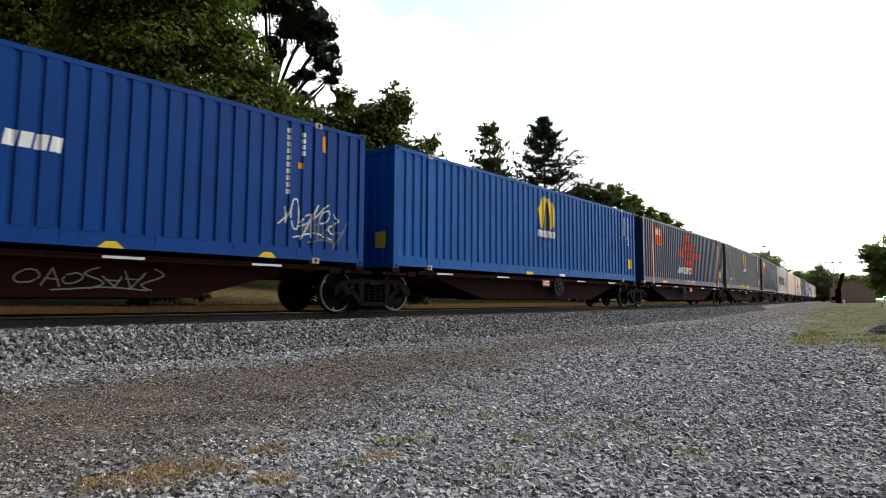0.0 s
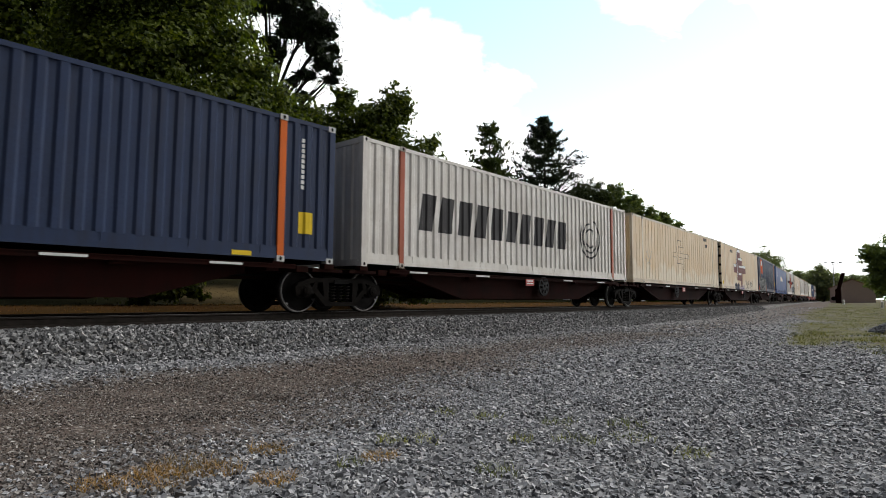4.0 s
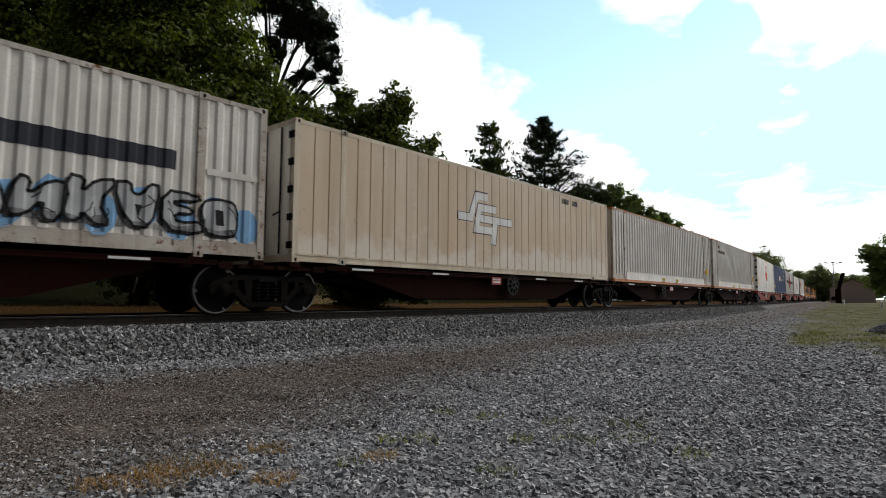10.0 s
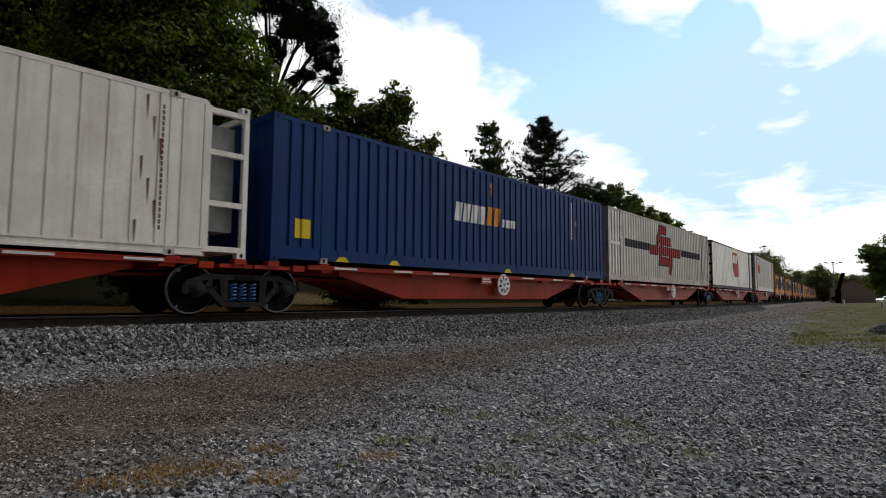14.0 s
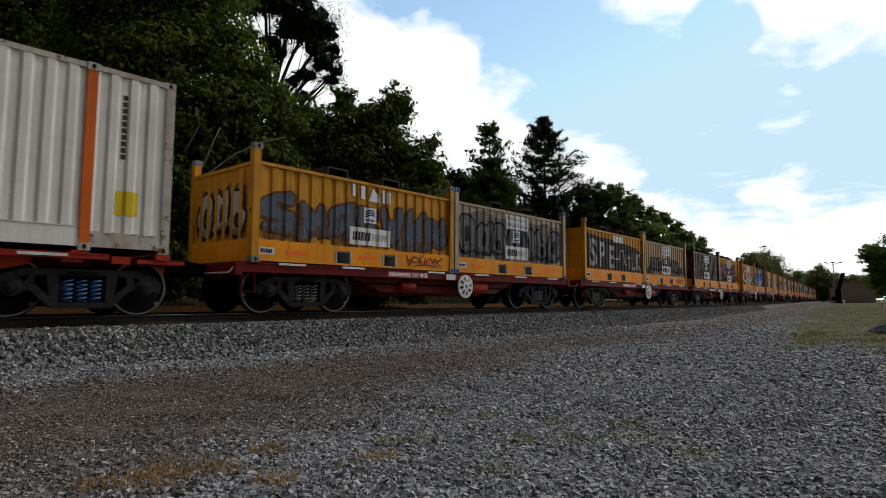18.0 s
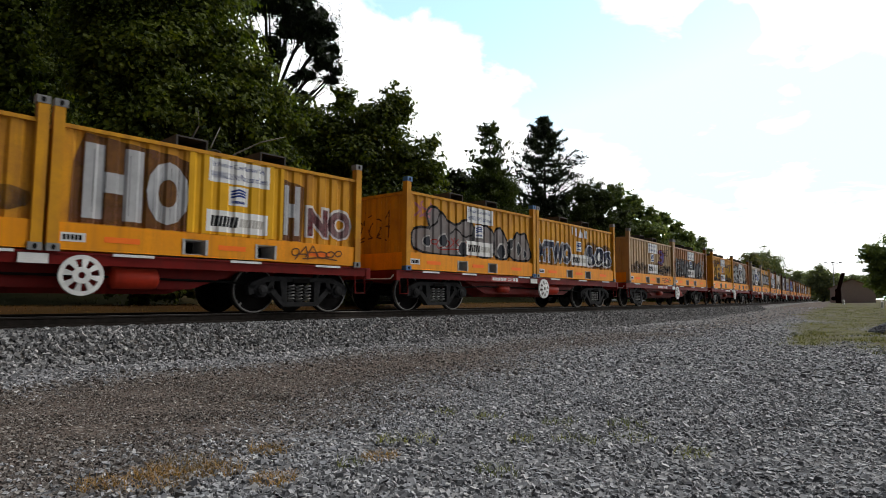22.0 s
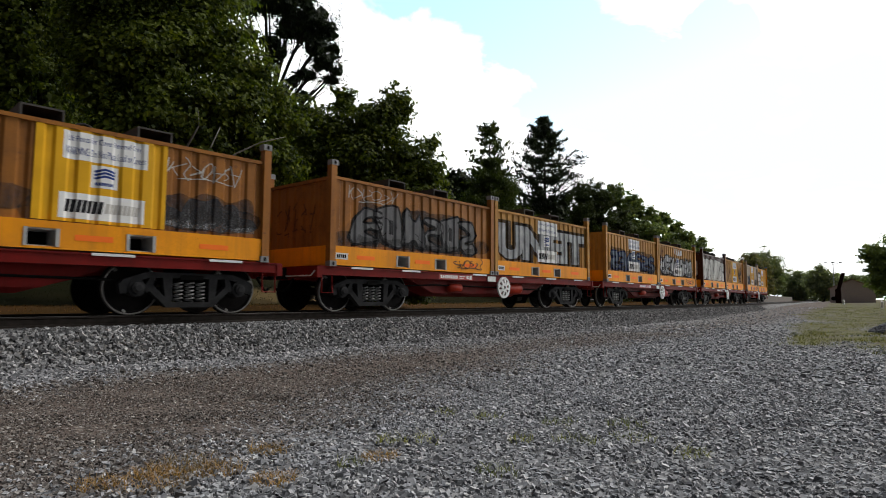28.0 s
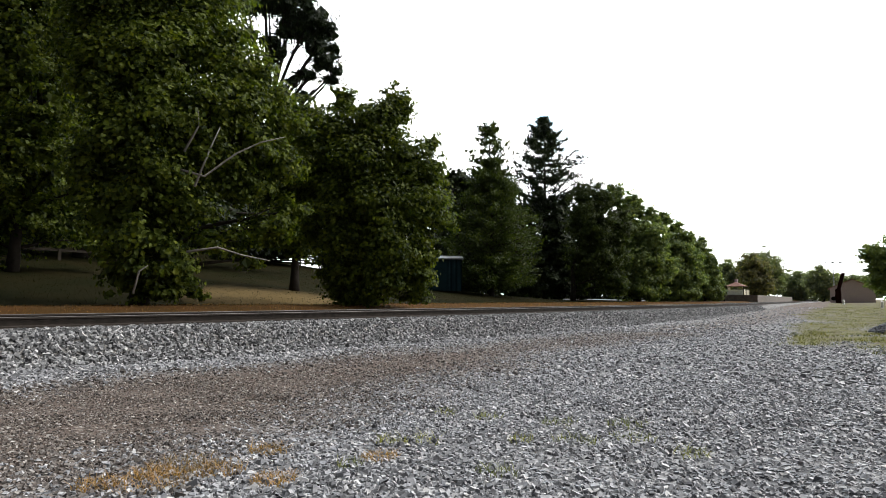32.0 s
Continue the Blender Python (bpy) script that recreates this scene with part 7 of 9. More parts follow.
def company_emblem(box, prof, x, z, low=0.0):
    """A yellow disc with a dark peak and a slab of pale blocks under it."""
    drape(box, "emblem_disc", blob(x + 0.62, z + 0.86, 0.56, 0.62, 24, 1), COLOUR["lemon"], prof, 1, label="yellow round emblem")
    drape(box, "emblem_figure", [[(x + 0.36, z + 0.28), (x + 0.92, z + 0.28), (x + 0.78, z + 0.9), (x + 0.66, z + 1.38), (x + 0.5, z + 1.1)]], COLOUR["black"], prof, 2)
    drape(box, "emblem_face", [[(x + 0.36, z + 0.28), (x + 0.56, z + 0.28), (x + 0.62, z + 0.9), (x + 0.58, z + 1.2)]], COLOUR["bluegrey"], prof, 3)
    drape(box, "emblem_slab", [[(x - 0.02, z + 0.08), (x + 0.62, z - 0.06), (x + 0.62, z + 0.34), (x - 0.02, z + 0.42)], [(x + 0.62, z - 0.06), (x + 1.24, z + 0.08), (x + 1.24, z + 0.42), (x + 0.62, z + 0.34)]], COLOUR["brandblue"], prof, 4, label="dark blue slab under the emblem")
    drape(box, "emblem_lettering", blocks(x + 0.04, z + 0.10, x + 1.2, z + 0.33, 8), COLOUR["white"], prof, 5)


def long_train():
    def unit(i, paint, label, kind="corr", **kw):
        long_wagon(i)
        return long_container(i, PAINT[paint], label, kind, **kw)

    b, p, low = unit(0, "navy", "dark blue ribbed container with white and amber block lettering", "wide")
    freight_word(b, p, 5.66, 1.44)
    code_column(b, p, 12.6, 1.35, 2.75)
    code_column(b, p, 12.95, 2.2, 2.72, n=4)
    sticker(b, p, 12.85, 1.95, 12.98, 2.08, "amber"), sticker(b, p, 13.45, 2.4, 13.55, 2.75, "amber")
    tag(b, p, 4, 12.45, 0.55, 13.9, 1.3, 6, "white", 0.035, posts=POSTS)
    tag(b, p, 9, 12.9, 0.45, 14.0, 0.95, 4, "bluegrey", 0.05, posts=POSTS)
    for x in (5.4, 9.2, 12.0):
        drape(b, "lifting_mark", [[(x, 0.06), (x + 0.4, 0.06), (x + 0.28, 0.17), (x + 0.12, 0.17)]], COLOUR["lemon"], p, 2, low, label="yellow lifting mark")

    b, p, low = unit(1, "blue", "bright blue ribbed container with a yellow round emblem")
    company_emblem(b, p, 6.6, 1.22)
    sticker(b, p, 5.9, 0.05, 6.3, 0.14, "lemon", low=low), sticker(b, p, 8.0, 0.05, 8.4, 0.14, "white", low=low)
    sticker(b, p, 13.9, 0.55, 14.25, 0.95, "lemon")
    code_column(b, p, 13.9, 1.5, 2.7), code_column(b, p, 13.55, 1.9, 2.7, n=6), sticker(b, p, 13.72, 1.75, 13.84, 1.9, "amber")
    part("end_sticker", Shape().box(-0.012, -0.006, -0.95, -0.6, 0.5, 0.9), COLOUR["lemon"], b)

    b, p, low = unit(2, "slate", "slate grey ribbed container with orange posts and red stripes badge", post_paint=PAINT["post_orange"], cast=CAST_WHITE)
    hex_badge(b, p, 1.62, 1.84, 2.68, 2.68, "orange")
    end_badge(b, "orange")
    stripes_badge(b, p, 5.25, 0.68, 9.25, 2.72, "red")
    drape(b, "lettering", letters("LOGISTICS", 5.15, 0.62, 7.55, 0.98, 0.05, 0.25), COLOUR["white"], p, 3, label="white slanted lettering")
    drape(b, "load_text", letters("48'x9'10 VERTICAL LOAD BAR", 6.4, 0.19, 8.05, 0.28), COLOUR["white"], p, 2, low, label="small white lettering on the rail")
    sticker(b, p, 2.6, 0.08, 3.3, 0.18, "lemon", low=low), sticker(b, p, 2.2, 0.08, 2.5, 0.16, "orange", low=low), sticker(b, p, 6.3, 0.06, 8.2, 0.13, "orange", low=low)
    sticker(b, p, 12.3, 0.08, 12.7, 0.17, "lemon", low=low), sticker(b, p, 13.75, 0.6, 14.1, 1.05, "lemon")
    code_column(b, p, 13.8, 1.5, 2.6)

    b, p, low = unit(3, "grey", "mid grey ribbed container with yellow castings and round emblem", cast=CAST_YELLOW)
    company_emblem(b, p, 6.64, 1.28)
    drape(b, "size_text", letters("48'x9'10\"", 1.56, 0.59, 2.26, 0.76), COLOUR["white"], p, 1, label="white size lettering")
    for x in (5.83, 7.95):
        pk = part("fork_pocket", Shape().box(x, x + 0.6, -1.229, -1.2, 0.19, 0.37).box(x, x + 0.12, -1.229, -1.2, 0.03, 0.19).box(x + 0.48, x + 0.6, -1.229, -1.2, 0.03, 0.19), COLOUR["lemon"], b, "yellow forklift pocket surround")
        # black plate painted as the shaded opening
        part("pocket_hole", Shape().box(x + 0.12, x + 0.48, -1.228, -1.222, 0.05, 0.19), MAT["blackpit"], pk)
        sticker(b, p, x + (0.65 if x < 7 else -0.55), 0.18, x + (1.05 if x < 7 else -0.1), 0.27, "lemon", low=low)
    for x, z in ((0.02, 2.3), (0.02, 0.35)):
        for k in range(4):
            drape(b, "hazard_stripe", [[(x, z + k * 0.09), (x + 0.12, z + 0.05 + k * 0.09), (x + 0.12, z + 0.1 + k * 0.09), (x, z + 0.05 + k * 0.09)]], COLOUR["lemon"], [(0, -0.009), (14.6, -0.009)], 1)
    code_column(b, p, 13.55, 1.6, 2.7), sticker(b, p, 13.85, 0.55, 14.2, 1.0, "lemon")

    b, p, low = unit(4, "slate", "slate grey ribbed container with orange posts and orange badge", post_paint=PAINT["post_orange"], cast=CAST_WHITE)
    hex_badge(b, p, 1.60, 1.60, 3.12, 2.82, "orange")
    end_badge(b, "orange")
    drape(b, "load_text", letters("48'x9'10 VERTICAL LOAD BAR", 6.4, 0.19, 8.05, 0.28), COLOUR["white"], p, 2, low)
    sticker(b, p, 2.75, 0.08, 3.35, 0.18, "lemon", low=low), sticker(b, p, 2.4, 0.08, 2.6, 0.18, "white", low=low), sticker(b, p, 12.3, 0.08, 12.7, 0.17, "lemon", low=low), sticker(b, p, 13.75, 0.6, 14.1, 1.05, "lemon")
    for k in range(4):
        drape(b, "scuff", stroke([(5.2 + k * 0.5 + (k > 1) * 1.6, 0.42), (5.15 + k * 0.5 + (k > 1) * 1.6, 0.75)], 0.09, 6), COLOUR["grey"], p, 1)
    code_column(b, p, 13.8, 1.5, 2.6)

    b, p, low = unit(5, "offwhite", "dirty white ribbed container with large dark block lettering", post_paint=PAINT["post_salmon"])
    drape(b, "lettering", blocks(1.9, 1.0, 9.7, 1.95, 10, 0.3), COLOUR["charcoal"], p, 1, label="large charcoal block lettering")
    for k in range(3):
        drape(b, "emblem_ring", stroke([(11.4 + (0.35 + k * 0.22) * math.cos(a), 1.55 + (0.35 + k * 0.2) * math.sin(a)) for a in np.linspace(0.5 + k, 5.4 + k, 12)], 0.07, 0), COLOUR["charcoal"], p, 1)

    b, p, low = unit(6, "cream", "yellowed cream panelled container with an outlined stripes badge", "seam", rail_paint=PAINT["cream_rail"], post_paint=PAINT["cream_rail"])
    outline_badge(b, p, 5.6, 0.84, 8.3, 2.32, "black", PAINT["cream"])
    code_row(b, p, blocks(11.35, 2.66, 12.05, 2.84, 4) + blocks(11.7, 2.3, 12.15, 2.5, 3), "black")
    tag(b, p, 6, 1.6, 0.9, 2.3, 1.5, 3, "cream", 0.02)

    b, p, low = unit(7, "cream", "yellowed cream panelled container with a maroon stripes badge", "seam", rail_paint=PAINT["cream_rail"], post_paint=PAINT["cream_rail"], doors=True, door_paint=PAINT["darkrail"])
    outline_badge(b, p, 4.14, 0.40, 8.78, 2.88, "black", COLOUR["white"])
    stripes_badge(b, p, 4.2, 0.20, 8.75, 2.66, "mauve", layer=4)
    piece(b, p, 31, 4.5, 0.02, 6.05, 0.42, 6, "bluegrey", "navy", low=low)
    tag(b, p, 14, 6.35, 0.05, 8.35, 0.3, 9, "purple", 0.045, low=low)
    tag(b, p, 15, 8.6, 0.15, 10.0, 0.8, 5, "black", 0.03), tag(b, p, 16, 10.4, 0.25, 11.7, 0.75, 5, "black", 0.035)
    code_row(b, p, blocks(3.0, 2.5, 3.9, 2.68, 7), "black")
    sticker(b, p, 0.3, 0.3, 0.7, 0.5, "lemon")

    b, p, low = unit(8, "slate", "slate grey ribbed container with silver graffiti along its foot", post_paint=PAINT["post_salmon"], cast=CAST_WHITE)
    hex_badge(b, p, 1.56, 1.58, 3.1, 2.80, "orange")
    end_badge(b, "orange")
    drape(b, "graffiti_glow", [q for x, z, r in ((0.12, 0.3, 0.25), (3.55, 0.5, 0.3), (5.75, 0.35, 0.3), (5.9, 0.62, 0.1)) for q in blob(x, z, r, r, 12, 3)], COLOUR["orange"], p, 0, low, label="orange sprayed glow", posts=POSTS)
    piece(b, p, 42, 0.25, 0.02, 3.5, 1.22, 4, "silver", "black", "silver", low, POSTS)
    piece(b, p, 43, 3.6, 0.06, 5.7, 1.18, 3, "silver", "black", "silver", low, POSTS)
    drape(b, "load_text", letters("48'x9'10 VERTICAL LOAD BAR", 6.4, 0.19, 8.05, 0.28), COLOUR["white"], p, 2, low)
    sticker(b, p, 12.3, 0.08, 12.7, 0.17, "lemon", low=low), sticker(b, p, 13.75, 0.6, 14.1, 1.05, "lemon")

    b, p, low = unit(9, "curtain", "dark blue curtain-sided container with buckled straps", "curtain", rail_paint=PAINT["navy"], height=2.93)
    freight_word(b, p, 5.92, 1.42)
    part("header_rail", Shape().box(0.05, 14.58, -1.245, -1.2, 2.80, 2.90), PAINT["darkrail"], b, "dark header rail")
    part("header_edge", Shape().box(0.05, 14.58, -1.25, -1.2, 2.902, 2.935), PAINT["alloy"], b, "pale alloy top edge")
    for k, x in enumerate((0.8, 3.2, 6.0, 9.0, 11.4, 13.2)):
        part("header_sign", Shape().box(x, x + 1.1, -1.249, -1.246, 2.832, 2.875), COLOUR["lemon"] if k % 2 == 0 else COLOUR["amber"], b, "yellow notice strip")
    part("curtain_hem", Shape().box(0.15, 14.48, -1.235, -1.21, 0.34, 0.46), PAINT["curtain"], b, "hem of the curtain")
    for k in range(21):
        x = 0.5 + k * 0.68
        st = part("strap", Shape().box(x - 0.018, x + 0.018, -1.242, -1.236, 0.10, 0.42), MAT["blackpit"], b)
        part("buckle", Shape().box(x - 0.022, x + 0.022, -1.256, -1.243, 0.22, 0.29), PAINT["alloy"], st, "steel buckle")
    for x in (2.6, 4.9, 9.7, 12.1):
        part("side_bracket", Shape().prism([(x, 0.26), (x + 0.34, 0.26), (x + 0.28, 0.0), (x + 0.06, 0.0)], -1.232, -1.225), PAINT["navy"], b)
    code_column(b, p, 2.05, 1.6, 2.5)
    drape(b, "placard", [[(0.3, 0.8), (0.62, 1.1), (0.3, 1.4), (-0.02, 1.1)]], COLOUR["grey"], p, 1, label="grey diamond placard")

    b, p, low = unit(10, "offwhite", "dirty white ribbed container with a red stripes badge", rail_paint=PAINT["chipped"], post_paint=PAINT["chipped"])
    stripes_badge(b, p, 4.72, 0.52, 9.26, 2.76, "red", "black")
    drape(b, "dark_stripe", [[(1.64, 1.50), (4.62, 1.50), (4.78, 1.84), (1.64, 1.84)]], COLOUR["slate"], p, 1, label="broad dark stripe")
    drape(b, "dark_stripe", [[(9.3, 1.50), (12.9, 1.50), (12.9, 1.84), (9.45, 1.84)]], COLOUR["slate"], p, 1, label="broad dark stripe")
    part("side_rub_strip", Shape().box(0.15, 1.2, -1.222, -1.212, 1.5, 1.62), PAINT["offwhite"], b)
    part("side_rub_strip", Shape().box(13.45, 14.45, -1.222, -1.212, 1.5, 1.62), PAINT["offwhite"], b)
    drape(b, "graffiti_glow", [q for k in range(9) for q in blob(9.2 + k * 0.63, 0.62 + 0.15 * (k % 2), 0.3, 0.36, 10, k)], COLOUR["skyblue"], p, 0, low, label="pale blue sprayed glow", posts=POSTS)
    part("lower_panel", Shape().box(1.42, 9.4, -1.229, -1.212, 0.06, 0.30), PAINT["white"], b, "smooth white lower panel"); part("panel_lip", Shape().box(1.42, 9.4, -1.240, -1.212, 0.30, 0.318), PAINT["offwhite"], b)
    piece(b, p, 51, 9.75, 0.36, 14.1, 1.18, 6, "silver", "black", None, low, POSTS)

    b, p, low = unit(11, "beige", "weathered beige panelled container with a white stripes badge", "seam", rail_paint=PAINT["cream_rail"], post_paint=PAINT["cream_rail"], doors=True, door_paint=PAINT["white"])
    outline_badge(b, p, 5.3, 0.84, 7.95, 2.34, "charcoal", COLOUR["white"])
    code_row(b, p, blocks(11.05, 2.6, 11.55, 2.78, 4) + blocks(11.8, 2.6, 12.2, 2.78, 3), "charcoal")

    for i, lab in ((12, "dirty white ribbed container with yellow notices on its rail"), (13, "dirty white ribbed container with orange edges and notices")):
        b, p, low = unit(i, "offwhite", lab, rail_paint=PAINT["chipped"], cast=PAINT["rail_rust"], post_paint=PAINT["chipped"])
        part("lower_panel", Shape().box(1.42, 13.2, -1.229, -1.212, 0.085, 0.42), PAINT["white"], b, "smooth white lower panel"); part("panel_lip", Shape().box(1.42, 13.2, -1.240, -1.212, 0.42, 0.438), PAINT["offwhite"], b)
        part("edge_strip", Shape().box(0.1, 14.5, -1.236, -1.222, 0.0, 0.105), PAINT["rail_rust"], b, "orange-brown lower edge")
        part("edge_strip", Shape().box(0.1, 14.5, -1.228, -1.2, 2.96, 3.0), PAINT["rail_rust"], b, "orange-brown upper edge")
        for x in (5.85, 7.9):
            sticker(b, p, x, 0.17, x + 0.46, 0.29, "lemon", "EMPTY ONLY", low=low, layer=6)
            # the pocket is only a black plate, its inner shade put into the colour
            part("fork_pocket", Shape().box(x + 0.05, x + 0.4, -1.234, -1.223, 0.07, 0.14), MAT["blackpit"], b, "dark forklift pocket")
        sticker(b, p, 13.75, 0.72, 14.1, 1.08, "lemon"), sticker(b, p, 13.45, 0.74, 13.62, 0.95, "amber")
        code_column(b, p, 13.75, 1.6, 2.6, "charcoal")
        if i == 13:
            code_row(b, p, blocks(1.6, 2.2, 3.6, 2.4, 10) + blocks(1.6, 2.5, 2.1, 2.7, 3), "rust")

    b, p, low = unit(14, "white", "white refrigerated container with an orange badge and doors", "seam", height=2.9, doors=True, frame_end=True)
    hex_badge(b, p, 6.14, 1.04, 7.76, 2.36, "orange")
    sticker(b, p, 0.40, 0.70, 0.70, 1.16, "lemon"), sticker(b, p, 6.2, 2.74, 7.8, 2.83, "lemon", layer=6)
    code_column(b, p, 0.45, 1.6, 2.5, "charcoal")
    code_column(b, p, 13.0, 0.4, 2.6, "rust", 22, 0.035, "rusty_screw")
    for k in range(7):
        x, z = 12.62 + 0.06 * (k * 5 % 7), 0.45 + 0.36 * k
        drape(b, "rust_stain", [[(x - 0.02, z + 0.1), (x + 0.03, z + 0.12), (x + 0.025, z - 0.12), (x + 0.008, z - 0.34), (x - 0.012, z - 0.1)]], spray("rust", 0.2), p, 1)
    drape(b, "panel_frame", rect(6.0, 0.40, 6.85, 0.415) + rect(6.0, 0.66, 6.85, 0.675) + blocks(6.2, 0.48, 6.7, 0.56, 6), COLOUR["charcoal"], p, 1)

    b, p, low = unit(15, "deepnavy", "dark blue ribbed container on a red wagon, block lettering", "wide")
    freight_word(b, p, 5.66, 1.40)
    for x in (1.6, 3.2, 8.0, 12.0):
        drape(b, "lifting_mark", [[(x, 0.06), (x + 0.4, 0.06), (x + 0.28, 0.17), (x + 0.12, 0.17)]], COLOUR["lemon"], p, 2, low, label="yellow lifting mark")
    drape(b, "arrow", rect(7.33, 2.3, 7.38, 2.62) + [[(7.27, 2.55), (7.44, 2.55), (7.355, 2.72)]], COLOUR["amber"], p, 1)
    code_column(b, p, 12.2, 1.35, 2.7), sticker(b, p, 12.5, 1.9, 12.63, 2.03, "amber"), sticker(b, p, 0.55, 0.5, 0.95, 0.9, "lemon")

    b, p, low = unit(16, "offwhite", "dirty white ribbed container with a faded red stripes badge", rail_paint=PAINT["chipped"], post_paint=PAINT["chipped"])
    stripes_badge(b, p, 4.7, 0.52, 9.3, 2.76, "darkred", "charcoal")
    drape(b, "dark_stripe", rect(1.7, 1.50, 4.7, 1.84), COLOUR["slate"], p, 1, label="broad dark stripe")
    drape(b, "dark_stripe", rect(9.4, 1.50, 12.9, 1.84), COLOUR["slate"], p, 1, label="broad dark stripe")
    part("side_rub_strip", Shape().box(0.15, 1.2, -1.222, -1.212, 1.5, 1.62), PAINT["offwhite"], b)

    b, p, low = unit(17, "white", "white refrigerated container with dark rails and red badge", "seam", height=2.9, frame_end=True, rail_paint=PAINT["darkrail"], doors=True, door_paint=PAINT["white"])
    hex_badge(b, p, 6.28, 0.86, 8.36, 2.54, "darkred")
    sticker(b, p, 6.5, 2.76, 8.3, 2.85, "lemon", layer=6)
    part("side_post", Shape().box(12.55, 12.85, -1.235, -1.2, 0.1, 2.88), PAINT["darkrail"], b, "dark upright post")
    code_column(b, p, 13.05, 0.4, 2.6, "rust", 22, 0.035, "rusty_screw")
    drape(b, "panel_frame", rect(7.7, 0.36, 8.75, 0.375) + rect(7.7, 0.66, 8.75, 0.675) + blocks(8.0, 0.46, 8.5, 0.54, 5), COLOUR["charcoal"], p, 1)

    b, p, low = unit(18, "white", "white ribbed container with orange posts and orange badge", post_paint=PAINT["post_orange"], rail_paint=PAINT["chipped"])
    hex_badge(b, p, 2.0, 1.54, 3.36, 2.84, "orange")
    part("lower_panel", Shape().box(1.42, 13.2, -1.229, -1.212, 0.06, 0.36), PAINT["white"], b, "smooth white lower panel"); part("panel_lip", Shape().box(1.42, 13.2, -1.240, -1.212, 0.36, 0.378), PAINT["offwhite"], b)
    sticker(b, p, 13.75, 0.6, 14.1, 1.0, "lemon"), code_column(b, p, 13.8, 1.5, 2.6, "charcoal")


long_train()


# ---- the coil containers, each with its own sprayed paint ----
NOTICE = ("Lift Points for Cover Removal Only", "WARNING: Do Not Place Load on Covers")


def notice_panel(box, p, yellow, torn=False, y=-1.205):
    if yellow:
        drape(box, "yellow_panel", rect(2.10, 0.47, 4.02, 1.94), COLOUR["yellow"], p, 8, y=y, label="clean yellow panel")
    kw = dict(y=y)
    if torn:
        strips = rect(2.5, 1.62, 2.62, 1.9) + rect(2.75, 1.58, 2.9, 1.88) + [[(2.98, 1.55), (3.35, 1.55), (3.3, 1.75), (3.12, 1.86)]] + rect(3.42, 1.56, 3.52, 1.86) + rect(3.58, 1.56, 3.68, 1.84)
        drape(box, "torn_notice", strips, COLOUR["white"], p, 9, label="torn white paper notice", **kw)
    else:
        n = drape(box, "notice", rect(2.46, 1.44, 3.70, 1.88), COLOUR["white"], p, 9, label="white printed notice", **kw)
        drape(box, "notice_text", letters(NOTICE[0], 2.52, 1.70, 3.60, 1.82) + letters(NOTICE[1], 2.50, 1.52, 3.66, 1.64), COLOUR["brandblue"], p, 10, label="small printed words", **kw)
    drape(box, "badge_panel", rect(2.87, 1.04, 3.26, 1.40), COLOUR["white"], p, 9, label="white badge panel", **kw)
    drape(box, "badge", [q for k in range(3) for q in stroke([(2.93, 1.19 + k * 0.055), (3.06, 1.235 + k * 0.055), (3.2, 1.215 + k * 0.05)], 0.036, 6)] + blocks(2.93, 1.08, 3.2, 1.13, 7), COLOUR["brandblue"], p, 10, **kw)
    drape(box, "name_panel", rect(2.44, 0.52, 3.68, 0.92), COLOUR["white"], p, 9, label="white name panel", **kw)
    drape(box, "name_lettering", blocks(2.52, 0.62, 3.05, 0.82, 7), COLOUR["black"], p, 10, **kw)
    drape(box, "name_lettering", blocks(3.08, 0.64, 3.6, 0.80, 8), COLOUR["cream"], p, 10, **kw)


COIL_LABEL = "%s open coil container with %s"


def coil(i, slot, paint, look_words, notice="w", pieces=(), tags=(), words=(), cast=None):
    colour = {"yellow": "amber yellow", "rustyellow": "rust-stained orange", "brown": "dark brown", "tan": "weathered tan", "ochre": "dull ochre", "greyed": "faded greyish", "darkgrey": "charcoal-sprayed"}[paint]
    b, p = coil_container(i, slot, PAINT[paint], COIL_LABEL % (colour, look_words), cast)
    # a sooty haze of overspray round the foot of the painted wall
    if pieces:
        drape(b, "overspray", [q for k in range(9) for q in blob(0.5 + k * 0.62, 0.62 + 0.07 * (k % 3), 0.42, 0.2 + 0.1 * (k % 2), 10, i * 9 + k)], spray("charcoal", 0.42), p, 0, y=-1.205, label="dark haze of overspray", kind="stuff")
    for args in pieces:
        piece(b, p, *args, y=-1.205)
    for args in words:
        word(b, p, *args, y=-1.205)
    for args in tags:
        tag(b, p, *args, y=-1.205)
    if notice != "n":
        notice_panel(b, p, notice == "y", notice == "t")
    if slot == 0:
        ep = profile(-1.12, 1.12, RIB_COIL)
        kind = (i * 5) % 7
        if kind in (0, 3):
            piece(b, ep, 200 + i, -0.95, 0.5, 0.95, 1.6, 3, "grey" if kind else "silver", "black", "charcoal", y=0.06, end=True)
        elif kind in (1, 4, 6):
            tag(b, ep, 210 + i, -0.8, 0.8, 0.7, 1.5, 4, ("cream", "rust", "cream")[kind % 3], 0.035, y=0.06, end=True)
    if (i * 2 + slot) % 3 == 0:
        tag(b, [(0, -0.05), (6, -0.05)], i * 7 + slot, 4.2, 0.12, 5.5, 0.38, 6, "rust", 0.03, y=-1.205)
    return b, p


